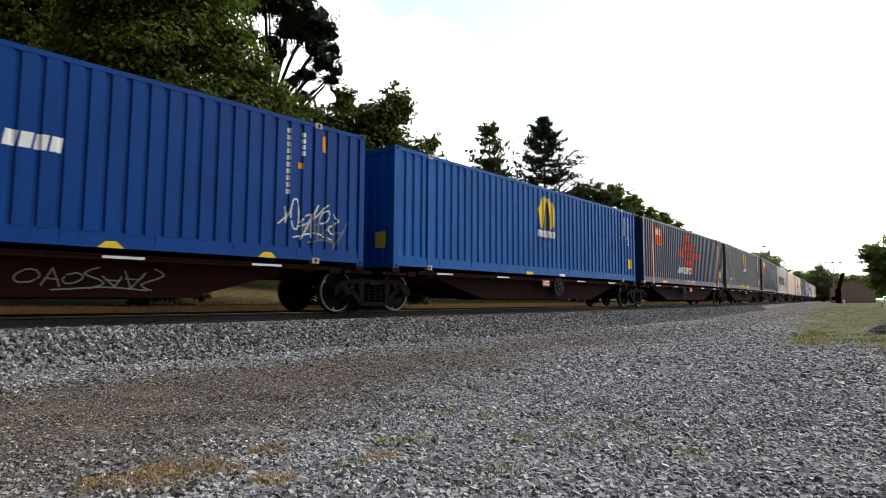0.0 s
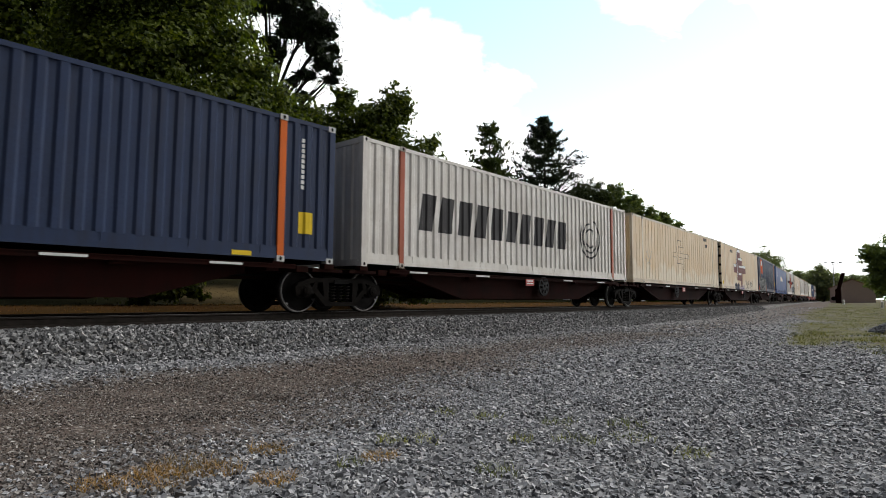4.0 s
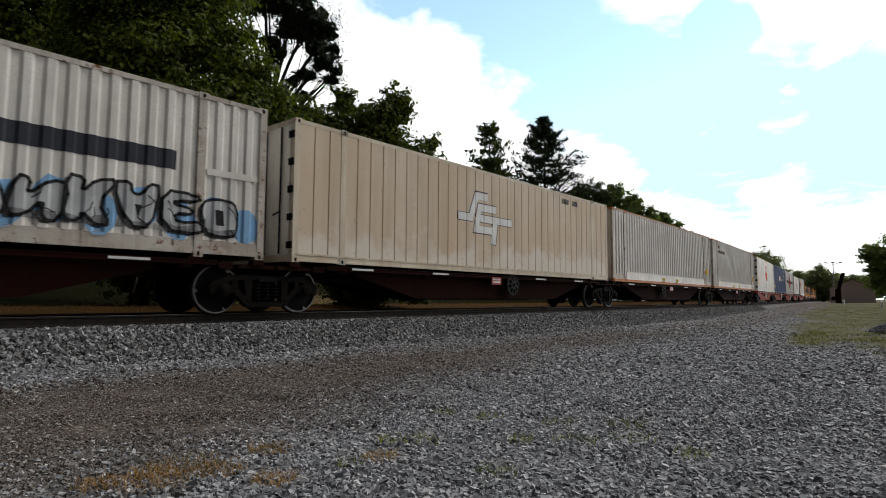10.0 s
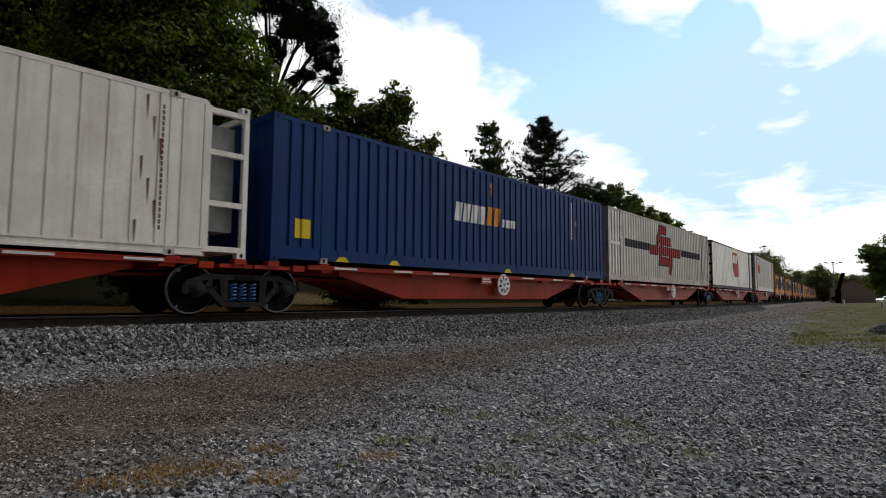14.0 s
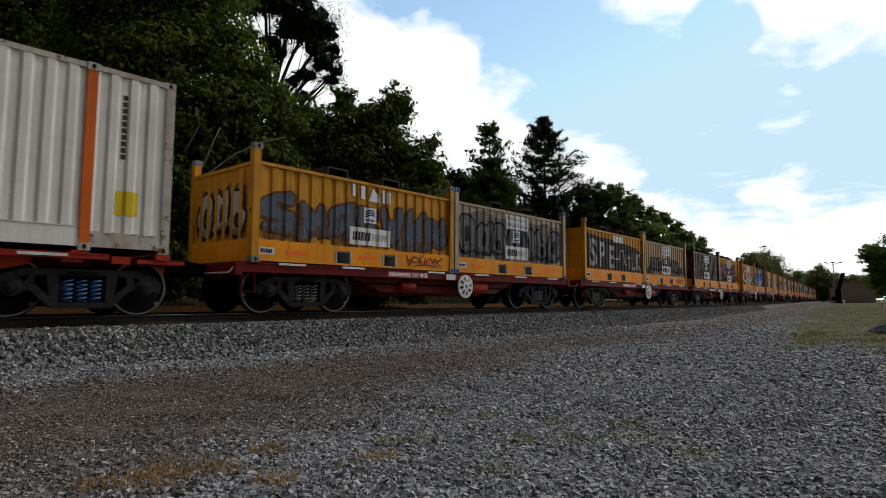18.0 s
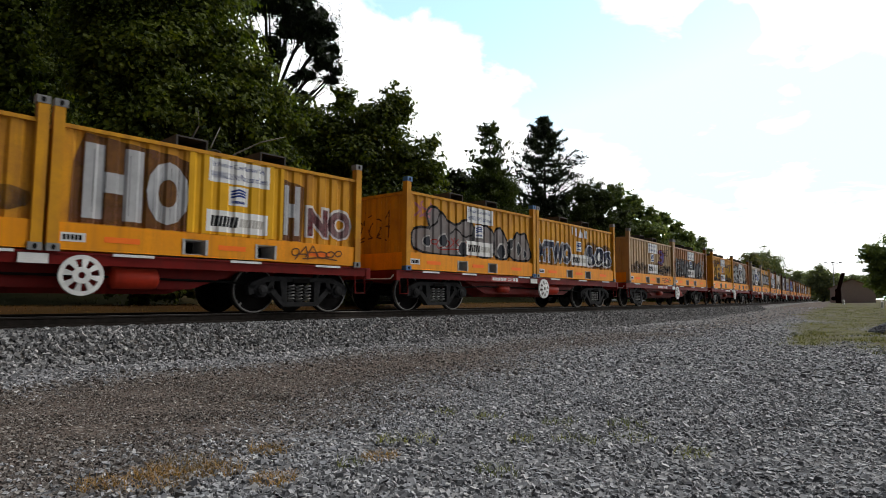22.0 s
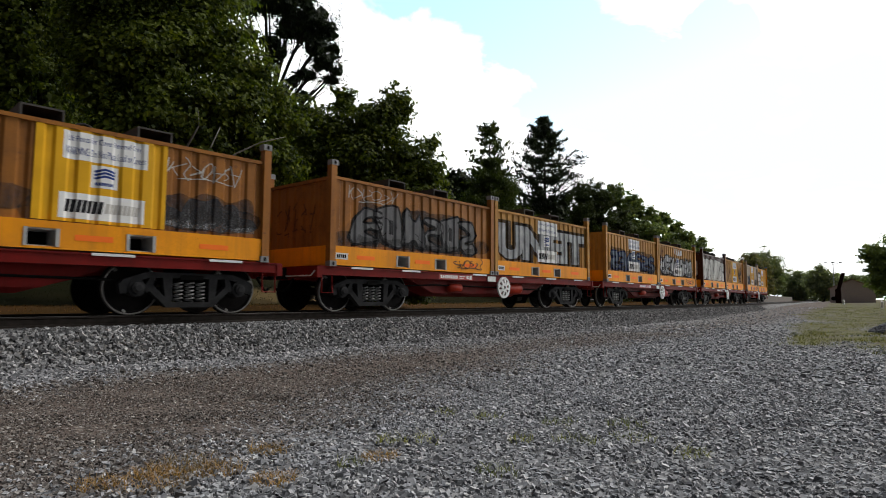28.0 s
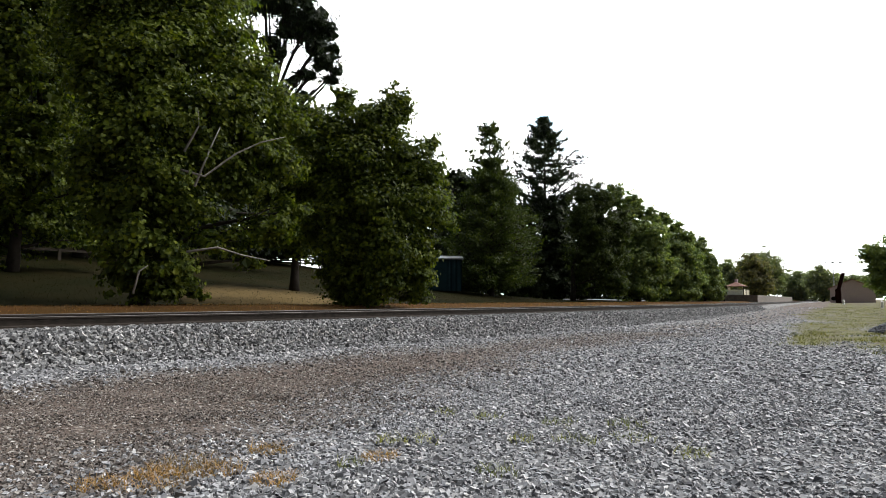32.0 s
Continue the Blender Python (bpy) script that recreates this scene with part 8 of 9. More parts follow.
def bubbles(b, p):
    """A grey bubble piece: overlapping swollen forms with bold black edges and ringed dark eyes."""
    kw = dict(y=-1.205, kind="stuff")
    forms = [[(0.25, 0.5), (0.2, 1.0), (0.6, 1.15), (0.95, 1.1), (0.75, 1.5), (0.95, 1.72), (1.3, 1.66), (1.65, 1.38), (2.0, 1.28), (2.4, 1.52), (2.75, 1.45), (2.8, 1.05), (2.75, 0.52), (1.6, 0.44)],
             [(2.75, 0.48), (2.7, 1.3), (3.1, 1.42), (3.6, 1.4), (3.85, 1.05), (3.8, 0.5)],
             [(3.8, 0.48), (3.75, 0.95), (3.85, 1.4), (4.2, 1.42), (4.35, 1.12), (4.6, 0.95), (4.6, 0.5)],
             [(4.55, 0.48), (4.5, 1.0), (4.85, 1.12), (4.95, 1.4), (5.2, 1.3), (5.5, 1.42), (5.55, 1.15), (5.8, 0.9), (5.85, 0.5)]]
    outs = [rounded(f, 3) for f in forms]
    drape(b, "graffiti_fill", [t for o in outs for t in filled(o)], spray("dove", 0.16), p, 3, label="grey sprayed bubble forms", **kw)
    eyes = [(0.85, 0.78, 0.14, 0.13), (1.5, 0.84, 0.17, 0.17), (2.3, 0.68, 0.2, 0.19), (4.15, 0.72, 0.2, 0.22), (4.65, 0.98, 0.12, 0.15), (5.1, 0.85, 0.12, 0.2), (5.45, 0.72, 0.09, 0.12)]
    drape(b, "graffiti_ring", [q for x, z, rx, rz in eyes for q in blob(x, z, rx * 1.3, rz * 1.25, 16, 4)], spray("white", 0.35), p, 4, label="pale sprayed rings", **kw)
    drape(b, "graffiti_eye", [q for x, z, rx, rz in eyes for q in blob(x, z, rx, rz, 16, 4)], spray("slate", 0.08), p, 5, label="dark round eyes", **kw)
    drape(b, "graffiti_outline", [q for o in outs for q in rim(o, 0.065)] + stroke([(0.9, 1.1), (1.2, 1.3), (1.35, 1.55)], 0.055) + stroke([(1.75, 1.05), (2.0, 1.2), (2.4, 1.0), (2.75, 1.1)], 0.05), spray("black", 0.06), p, 6, label="bold black outlines", **kw)
    tag(b, p, 303, 1.0, 0.6, 2.7, 0.95, 7, "darkred", 0.03, y=-1.205)


def white_piece(b, p):
    """Broad white slabs that fill the wall, parted by thin black lines and a few dark holes."""
    kw = dict(y=-1.205, kind="stuff")
    slabs = [[(0.15, 0.48), (0.1, 1.1), (0.22, 1.72), (0.75, 1.8), (1.0, 1.3), (1.05, 0.5)],
             [(1.0, 0.5), (1.08, 1.1), (0.95, 1.7), (1.5, 1.78), (1.62, 1.4), (2.05, 1.74), (2.1, 0.48)],
             [(2.05, 0.48), (2.12, 1.2), (2.1, 1.78), (2.9, 1.7), (3.0, 1.0), (2.95, 0.5)],
             [(2.9, 0.48), (3.05, 1.1), (2.98, 1.74), (3.7, 1.82), (4.1, 1.5), (4.05, 0.5)],
             [(4.0, 0.48), (4.1, 1.2), (4.2, 1.78), (4.9, 1.68), (5.0, 0.48)],
             [(4.95, 0.48), (5.0, 1.1), (4.95, 1.74), (5.8, 1.62), (5.85, 1.3), (5.5, 1.2), (5.55, 0.95), (5.85, 0.9), (5.82, 0.48)]]
    outs = [rounded(s, 1) for s in slabs]
    drape(b, "graffiti_backing", filled(rounded([(0.1, 0.47), (0.08, 1.6), (1.0, 1.72), (3.0, 1.62), (4.2, 1.74), (5.8, 1.5), (5.85, 0.47)], 1)), spray("white", 0.1), p, 1, label="white sprayed ground", **kw)
    drape(b, "graffiti_fill", [t for o in outs for t in filled(o)], spray("white", 0.04), p, 2, label="broad white sprayed slabs", **kw)
    holes = [(0.62, 1.2, 0.05, 0.14), (0.58, 0.62, 0.04, 0.13), (1.55, 0.72, 0.03, 0.2), (2.5, 1.3, 0.04, 0.12), (3.5, 1.32, 0.06, 0.09), (3.45, 0.62, 0.03, 0.12), (4.55, 1.25, 0.035, 0.2), (5.62, 1.08, 0.16, 0.07)]
    drape(b, "graffiti_hole", [q for x, z, rx, rz in holes for q in blob(x, z, rx, rz, 10, 6)], spray("black", 0.1), p, 3, label="dark holes between the slabs", **kw)
    lines = [q for o in outs for q in rim(o, 0.028)]
    for k in range(9):
        x = 0.35 + 0.62 * k
        lines += stroke([(x, 1.5 - 0.2 * (k % 3)), (x + 0.12, 1.1), (x + 0.05, 0.7 + 0.1 * (k % 2))], 0.02, 0)
    drape(b, "graffiti_linework", lines, spray("black", 0.1), p, 4, label="thin black lines", **kw)
    tag(b, p, 331, 0.1, 1.72, 1.0, 1.9, 4, "cream", 0.02, y=-1.205)


def violet_piece(b, p):
    """A wall-wide violet cloud with pale blue slab forms, edged black and then white."""
    kw = dict(y=-1.205, kind="stuff")
    cloud = rounded([(0.15, 0.47), (0.12, 1.2), (0.5, 1.4), (1.0, 1.42), (1.5, 1.85), (2.3, 1.88), (3.0, 1.7), (3.6, 1.86), (4.6, 1.8), (5.2, 1.6), (5.75, 1.3), (5.8, 0.47)], 2)
    drape(b, "graffiti_backing", filled(cloud), spray("lilac", 0.12), p, 1, label="lilac sprayed cloud", **kw)
    deep = [rounded(q, 2) for q in ([(1.3, 1.5), (1.6, 1.88), (2.4, 1.88), (2.5, 1.55)], [(3.2, 1.45), (3.5, 1.75), (4.4, 1.78), (4.6, 1.4)], [(4.9, 0.5), (4.8, 1.2), (5.4, 1.5), (5.8, 1.2), (5.8, 0.48)], [(0.15, 0.47), (0.3, 0.75), (2.6, 0.72), (4.9, 0.75), (4.9, 0.47)])]
    drape(b, "graffiti_cloud", [t for q in deep for t in filled(q)], spray("purple", 0.1), p, 2, label="deep violet sprayed clouds", **kw)
    slabs = [[(0.55, 0.52), (0.45, 0.98), (1.2, 1.05), (1.35, 1.78), (1.65, 1.7), (2.15, 1.42), (2.05, 1.15), (2.45, 1.2), (2.5, 0.85), (2.35, 0.58), (1.95, 0.66)],
             [(2.6, 0.56), (2.65, 1.5), (2.85, 1.6), (3.1, 1.45), (3.05, 1.1), (3.4, 1.05), (3.45, 0.6), (3.2, 0.68)],
             [(3.5, 0.75), (3.55, 1.12), (3.85, 1.18), (4.0, 0.95), (3.9, 0.7)],
             [(3.98, 0.56), (4.0, 1.4), (4.25, 1.42), (4.4, 1.2), (5.0, 1.22), (5.0, 0.95), (5.5, 0.9), (5.4, 0.52), (4.6, 0.56)]]
    grow = lambda q, k: [(sum(x for x, _ in q) / len(q) + (x - sum(a for a, _ in q) / len(q)) * k, z) for x, z in q]
    drape(b, "graffiti_shadow", [t for q in slabs for t in filled([(x - 0.09, z - 0.06) for x, z in q])], spray("black", 0.04), p, 3, label="black cast edges", **kw)
    drape(b, "graffiti_fill", [t for q in slabs for t in filled(q)], spray("skyblue", 0.06), p, 4, label="pale blue slab forms", **kw)
    tops = [clip_z(q, 1.02, 3.0) for q in slabs]
    drape(b, "graffiti_fade", [t for q in tops if len(q) > 2 for t in filled(q)], spray("cobalt", 0.12), p, 5, label="deeper blue upper halves", **kw)
    spots = [(0.85, 0.82, 0.11), (0.78, 0.68, 0.045), (0.95, 0.7, 0.045), (2.2, 0.8, 0.08), (2.3, 0.68, 0.04), (2.85, 0.75, 0.05), (3.25, 0.78, 0.05), (4.15, 0.72, 0.06), (5.1, 0.72, 0.06), (5.2, 0.64, 0.035)]
    drape(b, "graffiti_spot", [q for x, z, r in spots for q in blob(x, z, r, r, 12, 2)], spray("purple", 0.05), p, 6, label="violet spots", **kw)
    drape(b, "graffiti_outline", [q for s in slabs for q in rim(s, 0.055)], spray("black", 0.04), p, 7, label="black outlines", **kw)
    drape(b, "graffiti_edge", [q for s in slabs for q in rim([(x + 0.03, z + 0.03) for x, z in s], 0.018)], spray("white", 0.1), p, 8, label="thin white outer line", **kw)


for i in range(16):
    coil_wagon(i)
BLUE_C = MAT["blue_cast"]
coil(0, 0, "yellow", "blue-grey graffiti letters", "t", [(61, 0.2, 0.5, 5.8, 1.5, 7, "bluegrey", "rust")])
coil(0, 1, "greyed", "silver graffiti over its side", "w", [(62, 0.2, 0.5, 5.7, 1.75, 7, "grey", "black", "grey")], cast=BLUE_C)
cb, cp = coil(1, 0, "yellow", "white letters on charcoal", "n")
WAVY = [(0.05, 0.5), (5.85, 0.48), (5.88, 1.3), (5.2, 1.52), (4.3, 1.6), (3.0, 1.7), (1.6, 1.72), (0.7, 1.78), (0.15, 1.85)]
drape(cb, "graffiti_backing", [WAVY], spray("charcoal", 0.12), cp, 1, y=-1.205, label="charcoal sprayed band")
for word_, xa, za, xb, zb in (("S", 0.55, 0.56, 1.18, 1.62), ("P", 1.45, 0.56, 1.95, 1.55), ("E", 2.35, 0.55, 2.8, 1.45), ("L", 4.75, 0.56, 5.1, 1.3), ("K", 5.2, 0.56, 5.72, 1.3)):
    drape(cb, "graffiti_letter", letters(word_, xa, za, xb, zb, 0.02), spray("white", 0.3), cp, 3, y=-1.205, label="white sprayed plank letter")
drape(cb, "graffiti_arch", stroke([(2.95, 0.95), (3.35, 0.95)] + [(3.65 + 0.28 * math.cos(a), 1.0 + 0.33 * math.sin(a)) for a in np.linspace(math.pi, 0, 9)] + [(3.95, 0.8), (4.1, 0.72)], 0.07, 0), spray("white", 0.3), cp, 3, y=-1.205, label="white sprayed arch")
drape(cb, "graffiti_arrow", [[(4.2, 1.02), (4.62, 1.02), (4.42, 1.25)], [(4.38, 0.6), (4.48, 0.6), (4.46, 1.02), (4.36, 1.02)], [(0.12, 1.62), (0.36, 1.42), (0.36, 1.8)]], spray("white", 0.3), cp, 3, y=-1.205, label="white sprayed arrows")
drape(cb, "notice", rect(2.72, 1.62, 3.75, 1.88), COLOUR["white"], cp, 9, y=-1.205, label="weathered white notice strip")
coil(1, 1, "tan", "hollow black graffiti letters", "w", [(65, 0.9, 0.6, 5.2, 1.4, 6, "grey", "black")])
pb, pp = coil(2, 0, "brown", "pale scrawled graffiti letters", "w")
for word_, xa, za, xb, zb in (("PINB", -0.05, 1.05, 2.85, 1.78), ("INLO", 3.72, 0.5, 5.75, 1.05)):
    drape(pb, "graffiti_letters", letters(word_, xa, za, xb, zb, 0.035), spray("grey", 0.42), pp, 2, y=-1.205, label="faded pale sprayed letters", kind="stuff")
drape(pb, "graffiti_smear", [q for k in range(7) for q in blob(0.5 + 0.85 * k, 0.85, 0.22, 0.3, 9, k)], spray("charcoal", 0.4), pp, 1, y=-1.205, kind="stuff")
coil(2, 1, "yellow", "pink and green graffiti", "w", [(68, 0.3, 0.5, 5.2, 1.6, 6, "pink", "black", "green")])
coil(3, 0, "yellow", "white and teal graffiti", "y", [(69, 0.4, 0.5, 2.3, 1.6, 2, "white", "black", "teal"), (70, 3.9, 0.5, 5.4, 1.3, 2, "white", "black", "teal")], cast=BLUE_C)
coil(3, 1, "brown", "bright blue graffiti", "t", [(71, 0.3, 0.5, 4.7, 1.45, 6, "blue", "skyblue", "blue"), (72, 4.8, 0.5, 5.6, 1.2, 1, "maroon", None, "maroon")], [(73, 0.2, 1.5, 1.4, 1.85, 6, "white", 0.025)])
coil(4, 0, "yellow", "a yellow panel and grey graffiti", "y", [(74, 0.2, 0.55, 1.9, 1.6, 2, "grey", "black", "charcoal"), (75, 4.1, 0.55, 5.1, 1.4, 1, "grey", "black", "charcoal")])
nb_, np_ = coil(4, 1, "yellow", "white letters with brown shading", "n")
drape(nb_, "graffiti_backing", [[(0.28, 0.47), (2.4, 0.47), (2.4, 1.6), (1.9, 1.78), (0.45, 1.9), (0.3, 1.4)], [(3.9, 0.47), (4.5, 0.47), (4.55, 1.62), (3.95, 1.72)]], spray("rust", 0.2), np_, 1, y=-1.205, label="brown sprayed shading")
for word_, xa, za, xb, zb in (("H", 0.45, 0.55, 1.35, 1.75), ("O", 1.4, 0.55, 2.12, 1.65), ("H", 4.05, 0.58, 4.42, 1.6)):
    drape(nb_, "graffiti_letter", letters(word_, xa, za, xb, zb, 0.07), spray("silver", 0.12), np_, 3, y=-1.205, label="pale plank letter with grey grain")
    drape(nb_, "graffiti_linework", [q for k in range(4) for q in rect(xa + (xb - xa) * (0.15 + 0.2 * k), za + 0.1, xa + (xb - xa) * (0.16 + 0.2 * k), zb - 0.1)], spray("charcoal", 0.3), np_, 4, y=-1.205, kind="stuff")
word(nb_, np_, "NO", 4.62, 0.60, 5.75, 1.2, "maroon", "white", y=-1.205)
notice_panel(nb_, np_, True)
bb, bq = coil(5, 0, "yellow", "grey bubble graffiti with dark eyes", "w", (), [(79, 0.4, 1.4, 1.0, 1.8, 3, "pink", 0.06)], cast=BLUE_C)
bubbles(bb, bq)
coil(5, 1, "yellow", "dark navy graffiti letters", "t", [(80, 3.55, 0.5, 5.8, 1.35, 3, "navy", "white", "navy")], (), [("MTWO", 0.2, 0.56, 2.42, 1.25, "navy", "white")])
coil(6, 0, "tan", "black and purple scrawls", "w", [(81, 3.9, 0.9, 4.6, 1.7, 1, "purple", "maroon")], [(82, 2.9, 0.6, 5.3, 0.95, 8, "black", 0.035), (83, 4.2, 1.4, 5.3, 1.75, 6, "black", 0.025)])
coil(6, 1, "rustyellow", "grey graffiti", "w", [(84, 0.4, 0.5, 5.2, 1.4, 6, "grey", "charcoal", "grey")], [(85, 4.9, 0.6, 5.6, 1.7, 6, "cream", 0.02)])
coil(7, 0, "yellow", "golden forms in charcoal shading", "w", [(90, 0.2, 0.5, 2.3, 1.75, 2, "yellow", "slate", "charcoal"), (87, 3.9, 0.5, 5.7, 1.65, 2, "yellow", "slate", "charcoal")])
coil(7, 1, "rustyellow", "silver graffiti", "w", [(88, 0.2, 0.48, 4.9, 1.75, 5, "silver", "black", "bluegrey")])
coil(8, 0, "greyed", "dense silver and black graffiti", "w", [(96, 0.3, 0.48, 5.8, 1.8, 7, "silver", "black", "grey")], [(90, 2.4, 0.9, 4.6, 1.4, 4, "blue", 0.04)])
jb, jp = coil(8, 1, "yellow", "silver letters over teal and pink", "n", (), (), [("JUICE", 0.75, 0.54, 5.75, 1.48, "silver", "black", 0.0, (), 0.12)])
drape(jb, "graffiti_glow", [q for k in range(12) for q in blob(0.9 + k * 0.42, 1.2 + 0.28 * (k % 2) * (k % 3), 0.26, 0.22, 10, k)], COLOUR["teal"], jp, 0, y=-1.205, label="teal sprayed clouds")
drape(jb, "graffiti_spots", [q for k in range(10) for q in blob(0.7 + k * 0.5, 0.9 + 0.5 * (k % 3) * 0.5, 0.1, 0.1, 9, k)], COLOUR["pink"], jp, 1, y=-1.205, label="pink sprayed spots")
coil(9, 0, "rustyellow", "silver graffiti", "w", [(91, 0.2, 0.5, 5.7, 1.55, 7, "silver", "black", "grey")])
coil(9, 1, "greyed", "dark smeared graffiti", "w", [(92, 0.3, 0.5, 5.6, 1.2, 6, "charcoal", None)])
coil(10, 0, "brown", "a white printed notice", "w", (), [(93, 0.4, 0.6, 1.6, 1.4, 6, "grey", 0.03)])
coil(10, 1, "greyed", "purple and silver graffiti", "n", [(94, 0.3, 0.5, 5.6, 1.6, 6, "silver", "purple", "grey")])
vb_, vp_ = coil(11, 0, "rustyellow", "large blue and violet graffiti", "n", (), [(96, 0.4, 1.5, 1.6, 1.85, 6, "rust", 0.05), (97, 4.6, 0.9, 5.7, 1.8, 8, "white", 0.025)])
violet_piece(vb_, vp_)
coil(11, 1, "rustyellow", "a yellow panel and black graffiti", "y", [(98, 3.6, 0.5, 5.7, 1.15, 3, "charcoal", None, "charcoal")], [(99, 3.9, 1.4, 5.4, 1.75, 8, "cream", 0.02)])
coil(12, 0, "rustyellow", "hollow letters on dark grey", "n", [(100, 0.8, 0.5, 5.2, 1.5, 6, "grey", "black", "charcoal")], [(101, 0.5, 1.5, 2.0, 1.85, 6, "cream", 0.02)])
coil(12, 1, "ochre", "silver graffiti letters", "w", (), (), [("UNEIT", 0.25, 0.52, 5.7, 1.6, "silver", "black", 0.0, (), 0.1)])
coil(13, 0, "ochre", "dark blue and grey graffiti", "w", [(102, 0.6, 0.5, 5.6, 1.4, 6, "bluegrey", "navy", "charcoal")])
coil(13, 1, "ochre", "grey and black graffiti", "t", [(103, 0.4, 0.5, 5.4, 1.45, 7, "silver", "black", "grey")], [(104, 0.3, 1.0, 0.8, 1.7, 4, "rust", 0.03)])
wb_, wp_ = coil(14, 0, "brown", "bold white graffiti", "n")
white_piece(wb_, wp_)
coil(14, 1, "ochre", "a yellow panel and black scrawls", "y", (), [(106, 0.3, 0.6, 1.6, 1.7, 7, "rust", 0.03), (107, 4.6, 0.6, 5.4, 1.7, 8, "charcoal", 0.045)])
coil(15, 0, "greyed", "a yellow panel and grey smears", "y", [(108, 0.6, 0.5, 2.0, 1.2, 2, "grey", None, "grey")], [(109, 0.7, 0.55, 2.0, 1.1, 5, "navy", 0.03), (110, 4.6, 0.55, 5.6, 0.95, 8, "charcoal", 0.03)])
hee, hp = coil(15, 1, "yellow", "bold silver graffiti letters", "y", (), (), [("HEE", 0.3, 0.56, 2.1, 1.5, "white", "black")], cast=BLUE_C)
drape(hee, "graffiti_backing", filled(rounded([(0.12, 0.5), (0.15, 1.3), (0.5, 1.66), (1.2, 1.72), (1.9, 1.62), (2.4, 1.3), (2.42, 0.5), (1.3, 0.46)], 2)), spray("black", 0.12), hp, 1, label="black sprayed cloud behind the letters", y=-1.205, kind="stuff")


# ---- grass, weeds and heaps ----
def blades(name, roots, height, mat, label, category, seed, width=0.012, lean=0.5, kind="stuff"):
    g = np.random.default_rng(seed)
    n = len(roots)
    h = height * g.uniform(0.5, 1.3, n)
    a, b = g.uniform(0, 6.283, n), g.uniform(0, 6.283, n)
    tip = np.stack([np.cos(b) * h * lean * g.random(n), np.sin(b) * h * lean * g.random(n), h], 1)
    side = np.stack([np.cos(a), np.sin(a), np.zeros(n)], 1) * width
    mid = roots + tip * np.array([0.35, 0.35, 0.6])
    v = np.stack([roots - side, roots + side, mid + side * 0.7, roots + tip, mid - side * 0.7], 1).reshape(-1, 3)
    k = np.arange(n)[:, None] * 5
    quads, tris = k + np.array([[0, 1, 2, 4]]), k + np.array([[4, 2, 3]])
    me = bpy.data.meshes.new(name)
    me.from_pydata(v.tolist(), [], quads.tolist() + tris.tolist())
    me.materials.append(mat)
    return tagged(new(name, me), label, category, kind=kind)


RUSTY = foliage("rust-coloured dead grass", (0.16, 0.095, 0.045), (0.36, 0.225, 0.11), 0.3)
DRYGRASS = foliage("brown dry grass", (0.09, 0.05, 0.022), (0.21, 0.12, 0.05), 0.3)
# blades as dark as the lawn: tree shade is part of this colour
LAWN = foliage("short lawn blades with tree shade in the colour", (0.008, 0.012, 0.004), (0.019, 0.02, 0.008), 0.3)
SPRIG = foliage("fresh yellow green sprigs", (0.12, 0.13, 0.05), (0.25, 0.265, 0.105), 0.35)
WEED = foliage("yellow green weeds", (0.045, 0.055, 0.014), (0.14, 0.145, 0.04), 0.35)
g6 = np.random.default_rng(77)


def roots_at(cx, cy, r, n):
    a, d = g6.uniform(0, 6.283, n), r * np.sqrt(g6.random(n))
    return np.array([(cx + u * math.cos(t), cy + u * math.sin(t), ground_z(cx + u * math.cos(t), cy + u * math.sin(t)) - 0.004) for t, u in zip(a, d)])


for x, y, r in ((1.24, 3.10, 0.20), (1.47, 3.27, 0.20), (1.57, 3.05, 0.15), (2.0, 3.22, 0.13), (2.34, 2.61, 0.12), (1.67, 2.65, 0.13), (1.04, 3.25, 0.10), (1.33, 3.2, 0.12)):
    blades("dead_grass_tuft", roots_at(x, y, r, int(1600 * r)), 0.045, RUSTY, "rust-coloured tuft of dead grass among the gravel", "grass tuft", int(x * 100), 0.0018, 2.2, "")
for x, y, r in ((2.79, 2.71, 0.13), (2.65, 2.85, 0.10), (2.51, 1.89, 0.13), (3.42, 1.94, 0.15), (3.9, 2.35, 0.13), (3.75, 1.7, 0.15), (3.57, 1.26, 0.12), (3.72, 2.9, 0.12), (3.63, 3.24, 0.1), (2.1, 2.58, 0.08), (4.12, 1.91, 0.14), (3.2, 2.2, 0.08)):
    blades("weed_tuft", roots_at(x, y, r, int(420 * r)), 0.06, SPRIG, "small yellow-green weed tuft among the gravel", "weed", int(x * 90), 0.0024, 1.7, "")
pts = []
while len(pts) < 42000:
    x, y = 11.5 + 50 * g6.random() ** 1.6, g6.uniform(-8, 14)
    if g6.random() < weedy(x, y) * max(0, 2.2 * noise.noise((x * 1.3, y * 1.3, 1.1)) + 0.45):
        pts.append((x, y, ground_z(x, y) - 0.01))
blades("verge_weeds", np.array(pts), 0.065, WEED, "yellow-green weeds and grass along the gravel's edge", "weeds", 5, 0.005, 1.6)
pts = []
for _ in range(16000):
    s, lat = -8 + 60 * g6.random() ** 1.2, 2.7 + 4.2 * g6.random() ** 1.3
    x, y, _z = beside(s, lat)
    pts.append((x, y, ground_z(x, y) - 0.01))
blades("dry_grass", np.array(pts), 0.055, DRYGRASS, "rusty brown dry grass along the far side of the track", "grass", 6, 0.007, 0.9)
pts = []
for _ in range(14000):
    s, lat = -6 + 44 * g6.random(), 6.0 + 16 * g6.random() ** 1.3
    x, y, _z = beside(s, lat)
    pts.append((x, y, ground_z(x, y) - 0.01))
